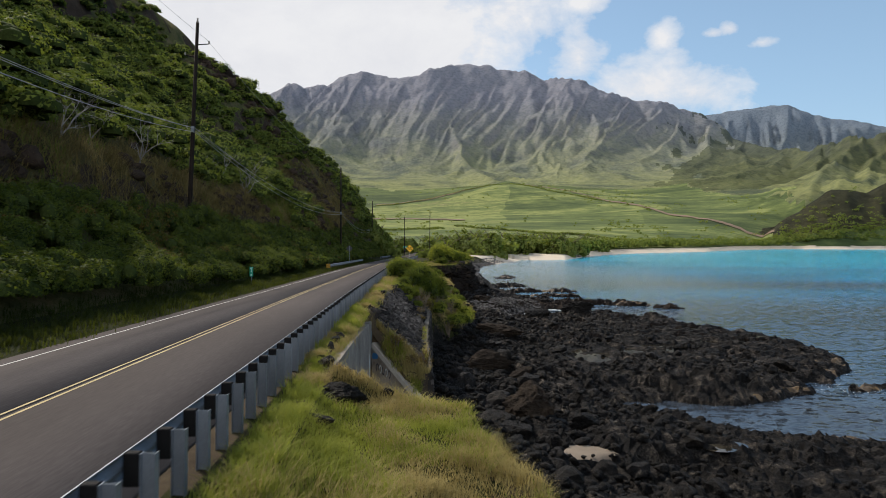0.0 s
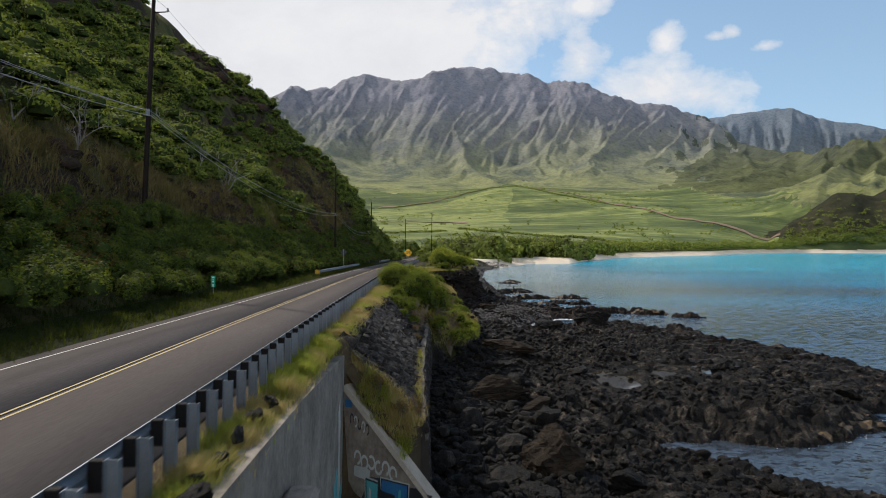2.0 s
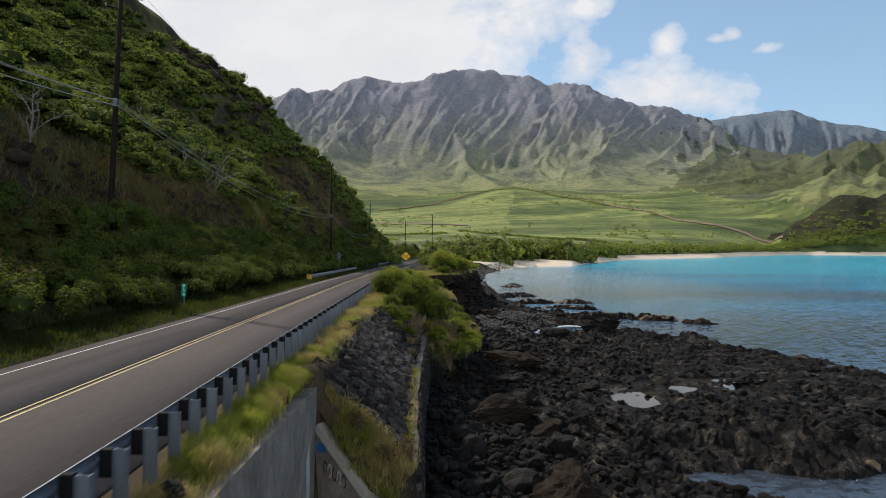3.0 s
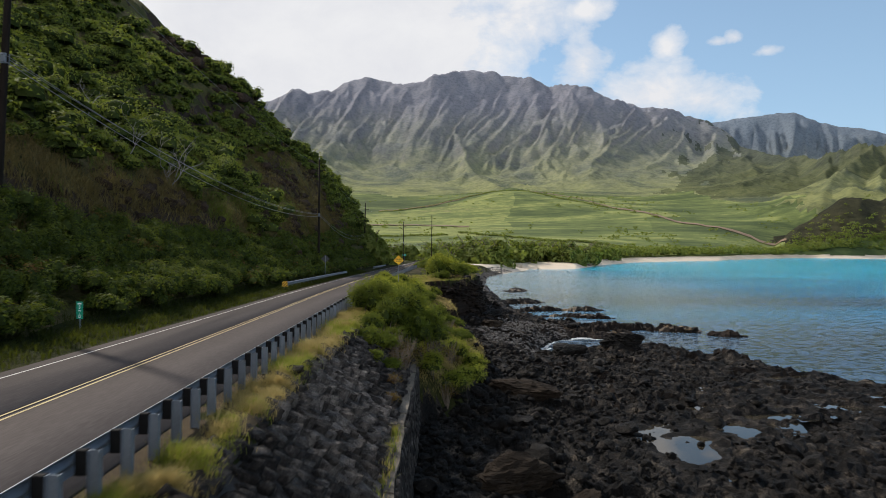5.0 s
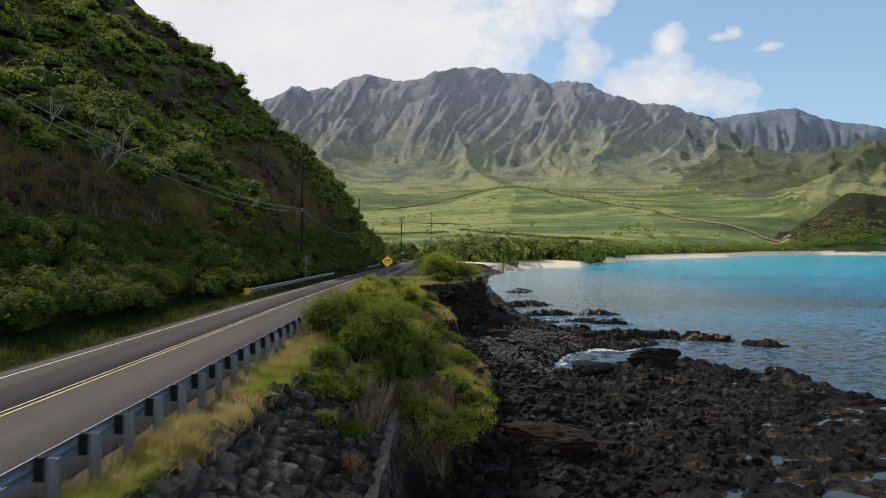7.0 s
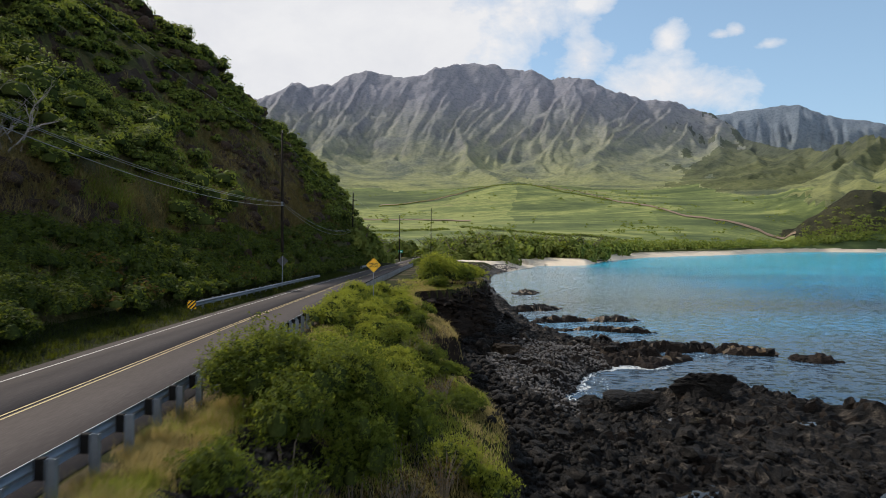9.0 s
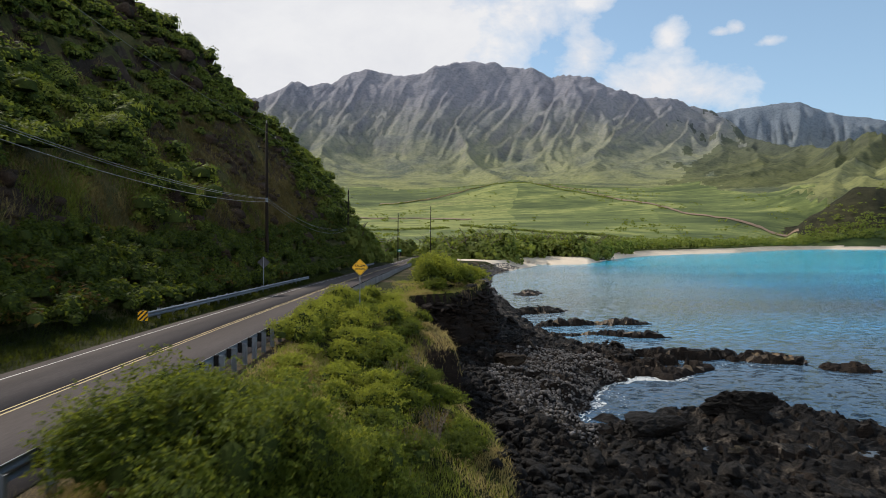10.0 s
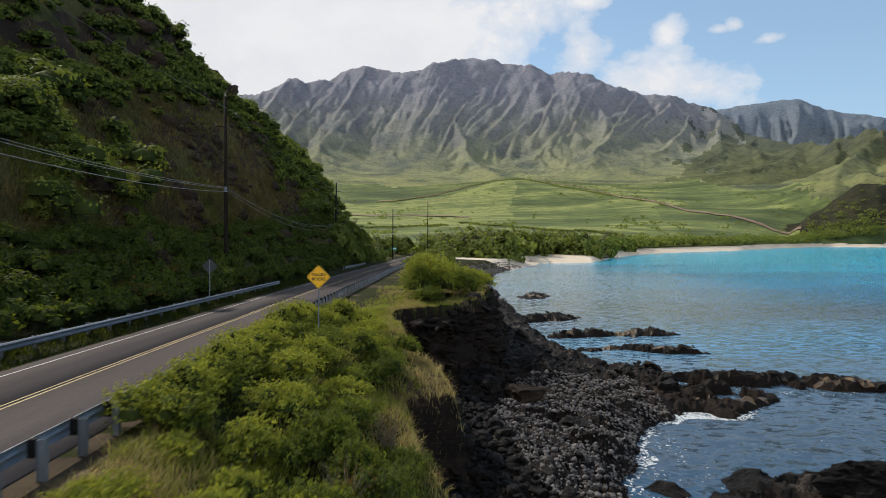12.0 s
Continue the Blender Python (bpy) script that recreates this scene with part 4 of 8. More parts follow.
def spurs():
    """Ridge lines of the mountains as short straight pieces: two ends with their heights."""
    r = random.Random(19)
    out = []

    def spot(a, rad):
        return np.array([rad * math.sin(radians(a)), rad * math.cos(radians(a))])

    def ground(q):
        rad = math.hypot(*q)
        return float(valley_e(rad)) * rad

    def rib(q, direction, length, h0, h1, bend, power, n=6):
        pts, d = [(q, h0)], direction
        for k in range(1, n + 1):
            d = d + bend * np.array([-d[1], d[0]]) / n + 0.10 * np.array([r.uniform(-1, 1), r.uniform(-1, 1)])
            d = d / np.linalg.norm(d)
            q = q + d * length / n
            f = k / n
            pts.append((q, h1 + (h0 - h1) * (1 - f) ** power))
        for (p0, z0), (p1, z1) in zip(pts, pts[1:]):
            out.append((*p0, z0, *p1, z1))
        return pts

    line = np.arange(-18, 50, 0.35)
    cr, ct = crest_r(line), sky_top(line)
    for k in range(len(line) - 1):
        p0, p1 = spot(line[k], cr[k]), spot(line[k + 1], cr[k + 1])
        out.append((*p0, ct[k] * cr[k], *p1, ct[k + 1] * cr[k + 1]))

    def twigs(pts, most, left=0.9, right=0.75):
        """Side ribs off a spur, pointing downhill."""
        for (p0, z0), (p1, z1) in zip(pts, pts[1:]):
            run = (p1 - p0) / np.linalg.norm(p1 - p0)
            nrm = np.array([-run[1], run[0]])
            for sgn, chance in ((-1, left), (1, right)):
                if r.random() < chance:
                    f = r.random()
                    b, zb = p0 + (p1 - p0) * f, z0 + (z1 - z0) * f
                    lb = r.uniform(0.45, 1.0) * most
                    e = run * r.uniform(0.8, 1.3) + sgn * nrm * r.uniform(0.4, 0.8)
                    e = e / np.linalg.norm(e)
                    rib(b, e, lb, zb - 4, max(ground(b + e * lb), zb - lb * r.uniform(0.72, 0.95)), sgn * 0.2, 1.15, 3)

    # the great spur that comes forward from the summit
    great = [(1.7, 3230, 0.264), (2.9, 3090, 0.236), (3.5, 2940, 0.210), (4.0, 2760, 0.176), (4.6, 2560, 0.140), (5.9, 2320, 0.108), (8.0, 2050, 0.086), (9.5, 1900, 0.070)]
    pts = [(spot(a, q), e * q) for a, q, e in great]
    for (p0, z0), (p1, z1) in zip(pts, pts[1:]):
        out.append((*p0, z0, *p1, z1))
    twigs(pts[:-2], 330, 1.0, 0.9)
    twigs(pts[:-2], 330, 1.0, 0.6)
    # the flanking spurs, which lean to the west as they descend
    a = -17.0
    while a < 44:
        gap = r.uniform(1.3, 2.3) if a < 23 else r.uniform(2.0, 3.4)
        a += gap
        if 0.3 < a < 5.6:
            continue
        rad = float(crest_r(np.array(a)))
        top = float(sky_top(np.array(a))) * rad
        q = spot(a, rad)
        inward = -q / np.linalg.norm(q)
        side = np.array([-inward[1], inward[0]])
        lean = r.uniform(-0.55, -0.22) if a < 24 else r.uniform(-0.35, 0.1)
        d = inward + lean * side
        d = d / np.linalg.norm(d)
        length = r.uniform(720, 1060) * (1 - 0.1 * float(smooth(24, 34, np.array(a))))
        if a < 10.5 and a > 0:
            length *= 0.62
        foot = ground(q + d * length) + r.uniform(5, 50)
        pts = rib(q, d, length, top, foot, r.uniform(-0.25, 0.25), r.uniform(1.05, 1.5) if a < 24 else r.uniform(1.3, 1.8), 8)
        if a < 23:
            twigs(pts, 270)
            twigs(pts, 180)
            twigs(pts, 120)
        else:
            twigs(pts, 220, 0.9, 0.9)
            twigs(pts, 120, 0.8, 0.8)
    return np.array(out)


SPURS = spurs()


def ridge_height(x, y):
    """Height of the spurs' roofs over a place: each falls off at a steady pitch on both sides of its line."""
    best = np.full(x.shape, -500.0)
    for ax, ay, az, bx, by, bz in SPURS:
        dx, dy = bx - ax, by - ay
        near = np.abs(x - (ax + bx) / 2) + np.abs(y - (ay + by) / 2) < 900
        xs_, ys_ = x[near], y[near]
        t = np.clip(((xs_ - ax) * dx + (ys_ - ay) * dy) / (dx * dx + dy * dy + 1e-9), 0, 1)
        dist = np.hypot(xs_ - ax - t * dx, ys_ - ay - t * dy)
        best[near] = np.maximum(best[near], az + (bz - az) * t - 0.98 * dist + 0.00026 * np.minimum(dist, 500) ** 2)
    return best


def hump_top(a):
    """Slope of the line of sight to the top of the dark spur at the end of the bay."""
    return np.interp(a, [29.3, 31.3, 34.2, 35.4, 36.7, 38.0, 45, 60], [0, 0.033, 0.064, 0.068, 0.067, 0.079, 0.09, 0.1])


def far_height(r, a):
    """Height at distance r on the bearing a (degrees), without the mountain spurs."""
    x, y = r * np.sin(np.radians(a)), r * np.cos(np.radians(a))
    coast = np.interp(a, COAST_A, COAST_R) + 8 * fbm(a / 2.2, r * 0, 3, 201)
    ev = valley_e(r) + 0.006 * fbm(x / 420, y / 420, 2, 215) * smooth(600, 1300, r)
    ev = ev + 0.020 * np.exp(-(((a - 9) / 6.5) ** 2) - ((r - 1650) / 260) ** 2) + 0.010 * np.exp(-(((a - 19) / 5) ** 2) - ((r - 1350) / 200) ** 2)
    low = SEA + 3.0
    z = low + (ev * r - low) * smooth(-60, 480, r - coast)
    # spur that closes the bay, coloured dark for cloud shadow
    top = hump_top(a) * (coast + 210)
    knob = (top + 9) * np.exp(-((r - coast - 210) / 130) ** 2) * (1 + 0.16 * ridged(x / 130, y / 130, 4, 217))
    z = np.where(top > 1, np.maximum(z, SEA + knob), z)
    z = z + 7 * fbm(x / 320, y / 320, 2, 219) * smooth(1300, 2300, r)
    k = smooth(0, 60, r - coast)
    beach = SEA - 2.5 + 4.0 * smooth(-28, 30, r - coast)
    return beach * (1 - k) + np.maximum(z, SEA + 1.6) * k


def build_far_land():
    a = np.concatenate([np.arange(-60, -16, 2.0), np.arange(-16, 42, 0.125), np.arange(42, 70.1, 1.5)])
    k = np.concatenate([np.linspace(-40, 120, 34), np.linspace(120, 260, 12)[1:]])
    w = np.concatenate([np.linspace(0, 0.48, 60)[1:], np.linspace(0.48, 1.0, 105)[1:], [1.1]])
    A, K = np.meshgrid(a, np.concatenate([k, 260 + w]))
    coast = np.interp(A, COAST_A, COAST_R)
    W = K - 260
    R = np.where(W <= 0, coast + np.minimum(K, 260), (coast + 260) * (1 - W) + 3560 * W)
    X, Y, Z = R * np.sin(np.radians(A)), R * np.cos(np.radians(A)), far_height(R, A)
    wx, wy = X + 26 * fbm(X / 130, Y / 130, 3, 223), Y + 26 * fbm(X / 130, Y / 130, 3, 225)
    lean = A + np.degrees(0.38 * (3250 - R) / 2900) * smooth(26, 20, A)
    flute = np.abs(vnoise(lean / 0.62 + 0.8 * fbm(X / 200, Y / 200, 2, 243), R / 420, 245)) + 0.5 * np.abs(vnoise(lean / 0.27 + fbm(X / 90, Y / 90, 2, 247), R / 200, 249))
    rise = ridge_height(wx, wy)
    rise = rise + (10 * fbm(X / 50, Y / 50, 5, 227) + (8 + 10 * smooth(21, 27, A)) * ridged(X / 90, Y / 90, 4, 228) - 22 * flute * smooth(3300, 3050, R)) * smooth(0, 160, rise - Z)
    hill = np.maximum(Z, np.where(R > 1250, rise, -500))
    gap = rise - Z
    hill = hill + 14 * np.exp(-(gap / 30) ** 2) * (R > 1250)
    beyond = crest_r(A)
    hill = np.where(R > beyond, np.minimum(hill, rise - 0.3 * (R - beyond)), hill)
    mountain = (rise > Z - 2) & (R > 1250)
    Z = hill
    near = (Y < 336) & (X < 62)
    Z = np.where(near, np.minimum(Z, -11), Z)
    n, m = A.shape
    verts = np.stack([X, Y, Z], -1).reshape(-1, 3)
    i = (np.arange(n - 1)[:, None] * m + np.arange(m - 1)[None, :]).ravel()
    faces = np.stack([i, i + 1, i + m + 1, i + m], -1)
    ca, cr, cz = A.ravel()[faces].mean(1), R.ravel()[faces].mean(1), verts[faces][:, :, 2].mean(1)
    coast = np.interp(ca, COAST_A, COAST_R)
    idx = np.zeros(len(faces), int)
    idx[mountain.ravel()[faces].mean(1) > 0.5] = 1
    cx, cy = verts[faces][:, :, 0].mean(1), verts[faces][:, :, 1].mean(1)
    idx[cr > np.interp(ca, [-20, 4, 10, 24, 28, 40], [2000, 1850, 1980, 2050, 1750, 1480]) + 260 * fbm(cx / 260, cy / 260, 4, 232)] = 1
    edge = 9 * fbm(ca / 0.7, cr / 60, 4, 229)
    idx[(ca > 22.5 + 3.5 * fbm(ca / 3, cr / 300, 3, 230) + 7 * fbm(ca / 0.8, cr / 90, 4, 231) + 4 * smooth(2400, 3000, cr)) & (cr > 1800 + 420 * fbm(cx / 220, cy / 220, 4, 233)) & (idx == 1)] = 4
    # faces of the spur get the material with cloud shadow in its colour
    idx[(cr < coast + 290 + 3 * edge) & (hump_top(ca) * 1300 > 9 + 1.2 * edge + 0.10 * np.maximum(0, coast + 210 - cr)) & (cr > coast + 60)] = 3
    idx[(cr < coast + 46) & (cz < SEA + 4.5)] = 2
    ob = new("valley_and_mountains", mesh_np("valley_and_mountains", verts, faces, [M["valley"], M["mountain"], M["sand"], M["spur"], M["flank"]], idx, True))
    tagged(ob, "green valley pasture rising to fluted mountain ridges", "mountains", kind="structure")


build_far_land()


def track(name, bearings, ranges, width, label):
    """A dirt track draped over the valley floor."""
    a = np.arange(bearings[0], bearings[-1], 0.12)
    r = np.interp(a, bearings, ranges) + 26 * fbm(a / 1.6, a * 0, 3, 241)
    rows = [np.stack([(r + k) * np.sin(np.radians(a)), (r + k) * np.cos(np.radians(a)), far_height(r + k, a) + 1.2], -1) for k in (-width / 2, 0, width / 2)]
    n = len(a)
    v = np.stack(rows, 1).reshape(-1, 3)
    i = np.arange(n - 1)
    f = np.concatenate([np.stack([i * 3 + k, i * 3 + 3 + k, i * 3 + 4 + k, i * 3 + 1 + k], -1) for k in (0, 1)])
    tagged(new(name, mesh_np(name, v, f, M["earth"])), label, "track", kind="structure")


track("dirt_track", [-3, 3, 9, 14, 17, 22.5, 27, 30.5], [1500, 1620, 1800, 1700, 1480, 1240, 1130, 1080], 26, "brown dirt track winding across the valley")
track("dirt_track", [-6, 0, 5], [1150, 1180, 1120], 30, "bare brown earth bank in the valley")


def build_far_ridge():
    """The ridge beyond, behind the shoulder of the valley, its colour blued for haze."""
    a = np.arange(20, 60, 0.15)
    r = np.arange(3700, 4700, 25.0)
    A, R = np.meshgrid(a, r)
    top = np.interp(A, [20, 25.4, 28.9, 31.4, 33.3, 35.6, 37.9, 42, 60], [0.155, 0.182, 0.188, 0.190, 0.172, 0.162, 0.148, 0.14, 0.12]) + 0.003 * fbm(A / 0.8, A * 0, 4, 231)
    bend = A + 0.8 * fbm(A / 3, R / 600, 3, 233)
    rib = 0.6 * (1 - 2 * np.abs(vnoise(bend / 1.5, R / 1500, 235))) + 0.4 * (1 - 2 * np.abs(vnoise(bend / 0.5, R / 700, 237)))
    t = (R - 3700) / 700
    t2 = np.clip(t + (0.04 * rib + 0.13 * ridged(A / 1.1 + R / 500, R / 260, 5, 239)) * smooth(0, 0.2, t) * smooth(1.02, 0.75, t), 0, 1)
    Z = 4400 * top * (0.25 + 0.75 * (0.4 * t2 + 0.6 * t2 ** 1.6)) - np.maximum(R - 4400, 0) * 0.6
    verts = np.stack([R * np.sin(np.radians(A)), R * np.cos(np.radians(A)), Z], -1).reshape(-1, 3)
    n, m = A.shape
    i = (np.arange(n - 1)[:, None] * m + np.arange(m - 1)[None, :]).ravel()
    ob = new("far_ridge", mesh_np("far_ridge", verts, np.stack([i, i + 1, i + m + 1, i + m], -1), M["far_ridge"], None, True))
    tagged(ob, "distant ridge behind the valley, coloured bluish for haze", "mountains", kind="structure")


build_far_ridge()


def build_sea():
    n = 72
    ang = np.linspace(0, 2 * math.pi, n, endpoint=False)
    rings = [0.0] + [30 * 1.35 ** k for k in range(18)]
    verts, faces = [(0, 40, SEA)], []
    for r in rings[1:]:
        verts += [(r * math.cos(t), 40 + r * math.sin(t), SEA) for t in ang]
    for k in range(n):
        faces.append((0, 1 + k, 1 + (k + 1) % n, 1 + (k + 1) % n))
    quads = []
    for j in range(len(rings) - 2):
        for k in range(n):
            p, q = 1 + j * n + k, 1 + j * n + (k + 1) % n
            quads.append((p, p + n, q + n, q))
    bm = bmesh.new()
    vs = [bm.verts.new(v) for v in verts]
    for f in faces:
        bm.faces.new([vs[i] for i in f[:3]])
    for f in quads:
        bm.faces.new([vs[i] for i in f])
    me = bpy.data.meshes.new("water")
    bm.normal_update()
    bm.to_mesh(me)
    bm.free()
    me.materials.append(M["water"])
    tagged(new("water", me), "clear turquoise and deep blue bay water, lightly rippled", "sea", kind="structure")


build_sea()


def build_pools():
    for j, (cx, cy, a, b, turn) in enumerate(POOLS):
        bm = bmesh.new()
        k = 22
        c, s = math.cos(radians(turn)), math.sin(radians(turn))
        ring = []
        for i in range(k):
            t = i * 2 * math.pi / k
            u, v = a * 2.5 * math.cos(t), b * 2.6 * math.sin(t)
            ring.append(bm.verts.new((u * c - v * s, u * s + v * c, 0)))
        bm.faces.new(ring)
        ob = new("tide_pool", from_bm("tide_pool", bm, M["pool"]))
        ob.matrix_basis = pose(cx, cy, POOL_Z + 0.005 * j)
        tagged(ob, "still tide pool in a hollow of the black lava shelf", "tide pool", "pools on the lava shelf", "structure")


build_pools()


# ---- the road ----
def strip(name, left, right, y0, y1, lift, mat, step=1.5, thick=0.0):
    """A ribbon along the road between two offsets from its middle."""
    ys = np.arange(y0, y1 + 0.01, step)
    h = 0.15
    dx = (road_x(ys + h) - road_x(ys - h)) / (2 * h)
    nx, ny = 1 / np.hypot(1, dx), -dx / np.hypot(1, dx)
    cols = []
    for off in (left, right):
        off = off(ys) if callable(off) else off
        crown = -0.015 * np.abs(off)
        cols.append(np.stack([road_x(ys) + nx * off, ys + ny * off, road_z(ys) + lift + crown], -1))
    rows = [cols[0], cols[1]]
    if thick:
        rows = [cols[0] - [0, 0, thick], cols[0], cols[1], cols[1] - [0, 0, thick]]
    k, n = len(rows), len(ys)
    verts = np.stack(rows, 1).reshape(-1, 3)
    faces = []
    for i in range(n - 1):
        for j in range(k - 1):
            p = i * k + j
            faces.append((p, p + 1, p + k + 1, p + k))
    return new(name, mesh_np(name, verts, faces, mat))


def lane(y):
    return np.interp(y, [0, 24, 46, 400], [2.92, 2.9, 2.62, 2.65])


road = tagged(strip("road", lambda y: -lane(y) - 0.55, lambda y: 0 * y, -70, 420, 0.02, M["asphalt"], thick=0.3), "two-lane asphalt coast road, dark and worn", "road", kind="structure")
road_b = strip("lane", lambda y: 0 * y, lambda y: 0 * y + 3.42, -70, 420, 0.02, M["asphalt"], thick=0.3)
road_b.parent = road
for lo, hi in ((-0.13, -0.07), (0.07, 0.13)):
    tagged(strip("centre_line", lo, hi, -70, 420, 0.026, M["yellow_paint"]), "double yellow centre line painted on asphalt", "road marking", "lines on the road", "structure")
tagged(strip("edge_line", lambda y: -lane(y) - 0.032, lambda y: -lane(y) + 0.032, -70, 420, 0.026, M["white_paint"]), "white edge line painted on asphalt", "road marking", "lines on the road", "structure")
tagged(strip("edge_line", lambda y: lane(y) + 0.52, lambda y: lane(y) + 0.62, 118, 420, 0.026, M["white_paint"]), "white edge line painted on asphalt", "road marking", "lines on the road", "structure")


def road_pose(y, off, lift=0.0):
    """A pose at that offset from the road's middle, its y axis along the road and following its fall."""
    dx = float(road_x(y + 0.5) - road_x(y - 0.5))
    dz = float(road_z(y + 0.5) - road_z(y - 0.5))
    turn = -math.atan(dx)
    x, yy = float(road_x(y)) + off * math.cos(turn), y + off * math.sin(turn)
    return Matrix.Translation((x, yy, float(road_z(y)) + lift)) @ Euler((math.atan(dz), 0, turn)).to_matrix().to_4x4()


# ---- guard rails ----
def beam_mesh(length):
    """A W-shaped steel beam along +y, its ridges towards -x."""
    prof = [(0.0, 0.155), (-0.020, 0.150), (-0.080, 0.105), (-0.082, 0.075), (-0.022, 0.028), (-0.010, 0.0), (-0.022, -0.028), (-0.082, -0.075), (-0.080, -0.105), (-0.020, -0.150), (0.0, -0.155)]
    bm = bmesh.new()
    rows = []
    for y in (0, length):
        rows.append(([bm.verts.new((x, y, z)) for x, z in prof], [bm.verts.new((x + 0.006, y, z)) for x, z in prof]))
    (a, b), (c, d) = rows
    for i in range(len(prof) - 1):
        bm.faces.new((a[i], a[i + 1], c[i + 1], c[i]))
        bm.faces.new((b[i], d[i], d[i + 1], b[i + 1]))
    bm.faces.new((a[0], c[0], d[0], b[0])), bm.faces.new((a[-1], b[-1], d[-1], c[-1]))
    return from_bm("beam", bm, M["steel"])


def post_mesh(height):
    """A steel I-section post with its web across the road, its foot 0.4 m in the ground."""
    bm = bmesh.new()
    box(bm, (-0.076, -0.051, -0.4), (-0.067, 0.051, height))
    box(bm, (0.067, -0.051, -0.4), (0.076, 0.051, height))
    box(bm, (-0.067, -0.004, -0.4), (0.067, 0.004, height))
    return from_bm("post", bm, M["steel"])


def block_mesh():
    bm = bmesh.new()
    box(bm, (-0.078, -0.055, -0.17), (0.078, 0.055, 0.17), 0.010)
    return from_bm("spacer_block", bm, M["black"])


BEAM, POST, BLOCK = beam_mesh(3.86), post_mesh(0.69), block_mesh()


def guardrail(y0, y1, off, side, posts, label):
    """A run of guard rail; side +1 has its posts on the sea side of the beam."""
    rail = empty("guardrail", Matrix.Translation((0, 0, 0)), label, "guardrail", "guard rails along the road")
    y = y0
    while y < y1:
        m = road_pose(y, off, 0.53)
        shared("beam", BEAM, rail, m if side > 0 else m @ Matrix.Translation((0, 3.81, 0)) @ pose(0, 0, 0, 0, 0, 180))
        y += 3.81
    for y in posts:
        t = random.uniform(-0.8, 0.8)
        shared("post", POST, rail, road_pose(y, off + side * 0.246, 0.0) @ pose(0, 0, random.uniform(-0.015, 0.015), t, t * 0.7))
        shared("spacer_block", BLOCK, rail, road_pose(y, off + side * 0.088, 0.53))
    return rail


# the posts stand close together by the culvert and further apart beyond it
SEA_POSTS = [float(q) for q in np.interp(np.arange(-35, 151), [-35, 0, 10, 18, 30, 37, 41, 59, 61, 151], [-16, 13.5, 21.56, 28.48, 40.09, 48.15, 53.06, 76.02, 78.79, 204.5])]
guardrail(-16.35, 205, 3.63, 1, SEA_POSTS, "long galvanised steel guardrail with closely set posts and black spacer blocks")
guardrail(85.2, 124, -4.05, -1, np.arange(85.45, 124, 1.905), "short galvanised steel guardrail at the foot of the hillside")
guardrail(171, 194, -4.4, -1, np.arange(171.25, 194, 1.905), "far galvanised steel guardrail beside the hill")


def end_panel():
    """Striped panel on the rail's end."""
    m = road_pose(84.9, -4.05, 0.0)
    ob = empty("hazard_marker", m, "small yellow and black striped marker on a guardrail end", "marker")
    bm = bmesh.new()
    box(bm, (-0.25, -0.012, 0.28), (0.25, 0.0, 0.78), 0.004)
    plate = part("plate", bm, M["sign_yellow"], ob)
    for c in (-0.34, -0.10, 0.14, 0.38):
        # one diagonal bar, clipped to the plate
        pts = [(-0.245, c - 0.245), (0.245, c + 0.245), (0.245, c + 0.365), (-0.245, c - 0.125)]
        bm = bmesh.new()
        f = bm.faces.new([bm.verts.new((x, -0.016, 0.53 + z)) for x, z in pts])
        for z, n in ((0.775, 1), (0.285, -1)):
            bmesh.ops.bisect_plane(bm, geom=bm.verts[:] + bm.edges[:] + bm.faces[:], plane_co=(0, 0, z), plane_no=(0, 0, n), clear_outer=True)
        part("stripe", bm, M["sign_black"], plate)
    bm = bmesh.new()
    box(bm, (-0.03, 0.0, -0.4), (0.03, 0.05, 0.82))
    part("stake", bm, M["steel"], ob)


end_panel()


# ---- signs ----
def text_mesh(body, size, mat):
    """Raised letters of the built-in font, as a mesh that stands in the x-z plane and faces -y."""
    cu = bpy.data.curves.new("letters", "FONT")
    cu.body, cu.size, cu.align_x, cu.align_y, cu.extrude, cu.offset = body, size, "CENTER", "CENTER", 0.002, 0.006 * size / 0.2
    tmp = bpy.data.objects.new("letters", cu)
    scene.collection.objects.link(tmp)
    bpy.context.view_layer.update()
    me = bpy.data.meshes.new_from_object(tmp.evaluated_get(bpy.context.evaluated_depsgraph_get()))
    bpy.data.objects.remove(tmp)
    me.transform(Euler((radians(90), 0, 0)).to_matrix().to_4x4())
    me.materials.clear()
    me.materials.append(mat)
    return me


def diamond(half, y, thick):
    bm = bmesh.new()
    r = 0.09 * half
    pts = []
    for k in range(4):
        t = k * math.pi / 2
        for s in (-1, 1):
            c = Vector((math.cos(t), math.sin(t))) * half
            q = Vector((math.cos(t + s * math.pi / 2), math.sin(t + s * math.pi / 2))) * half
            pts.append(c + (q - c).normalized() * r)
    front = [bm.verts.new((p.x, y, p.y)) for p in pts]
    back = [bm.verts.new((p.x, y + thick, p.y)) for p in pts]
    bm.faces.new(front), bm.faces.new(back[::-1])
    for i in range(len(pts)):
        bm.faces.new((front[i], back[i], back[(i + 1) % len(pts)], front[(i + 1) % len(pts)]))
    return bm


def sign_post(parent, z0, z1, w=0.055):
    bm = bmesh.new()
    box(bm, (-w / 2, 0.01, z0), (w / 2, 0.01 + w, z1), 0.006)
    return part("post", bm, M["steel"], parent)


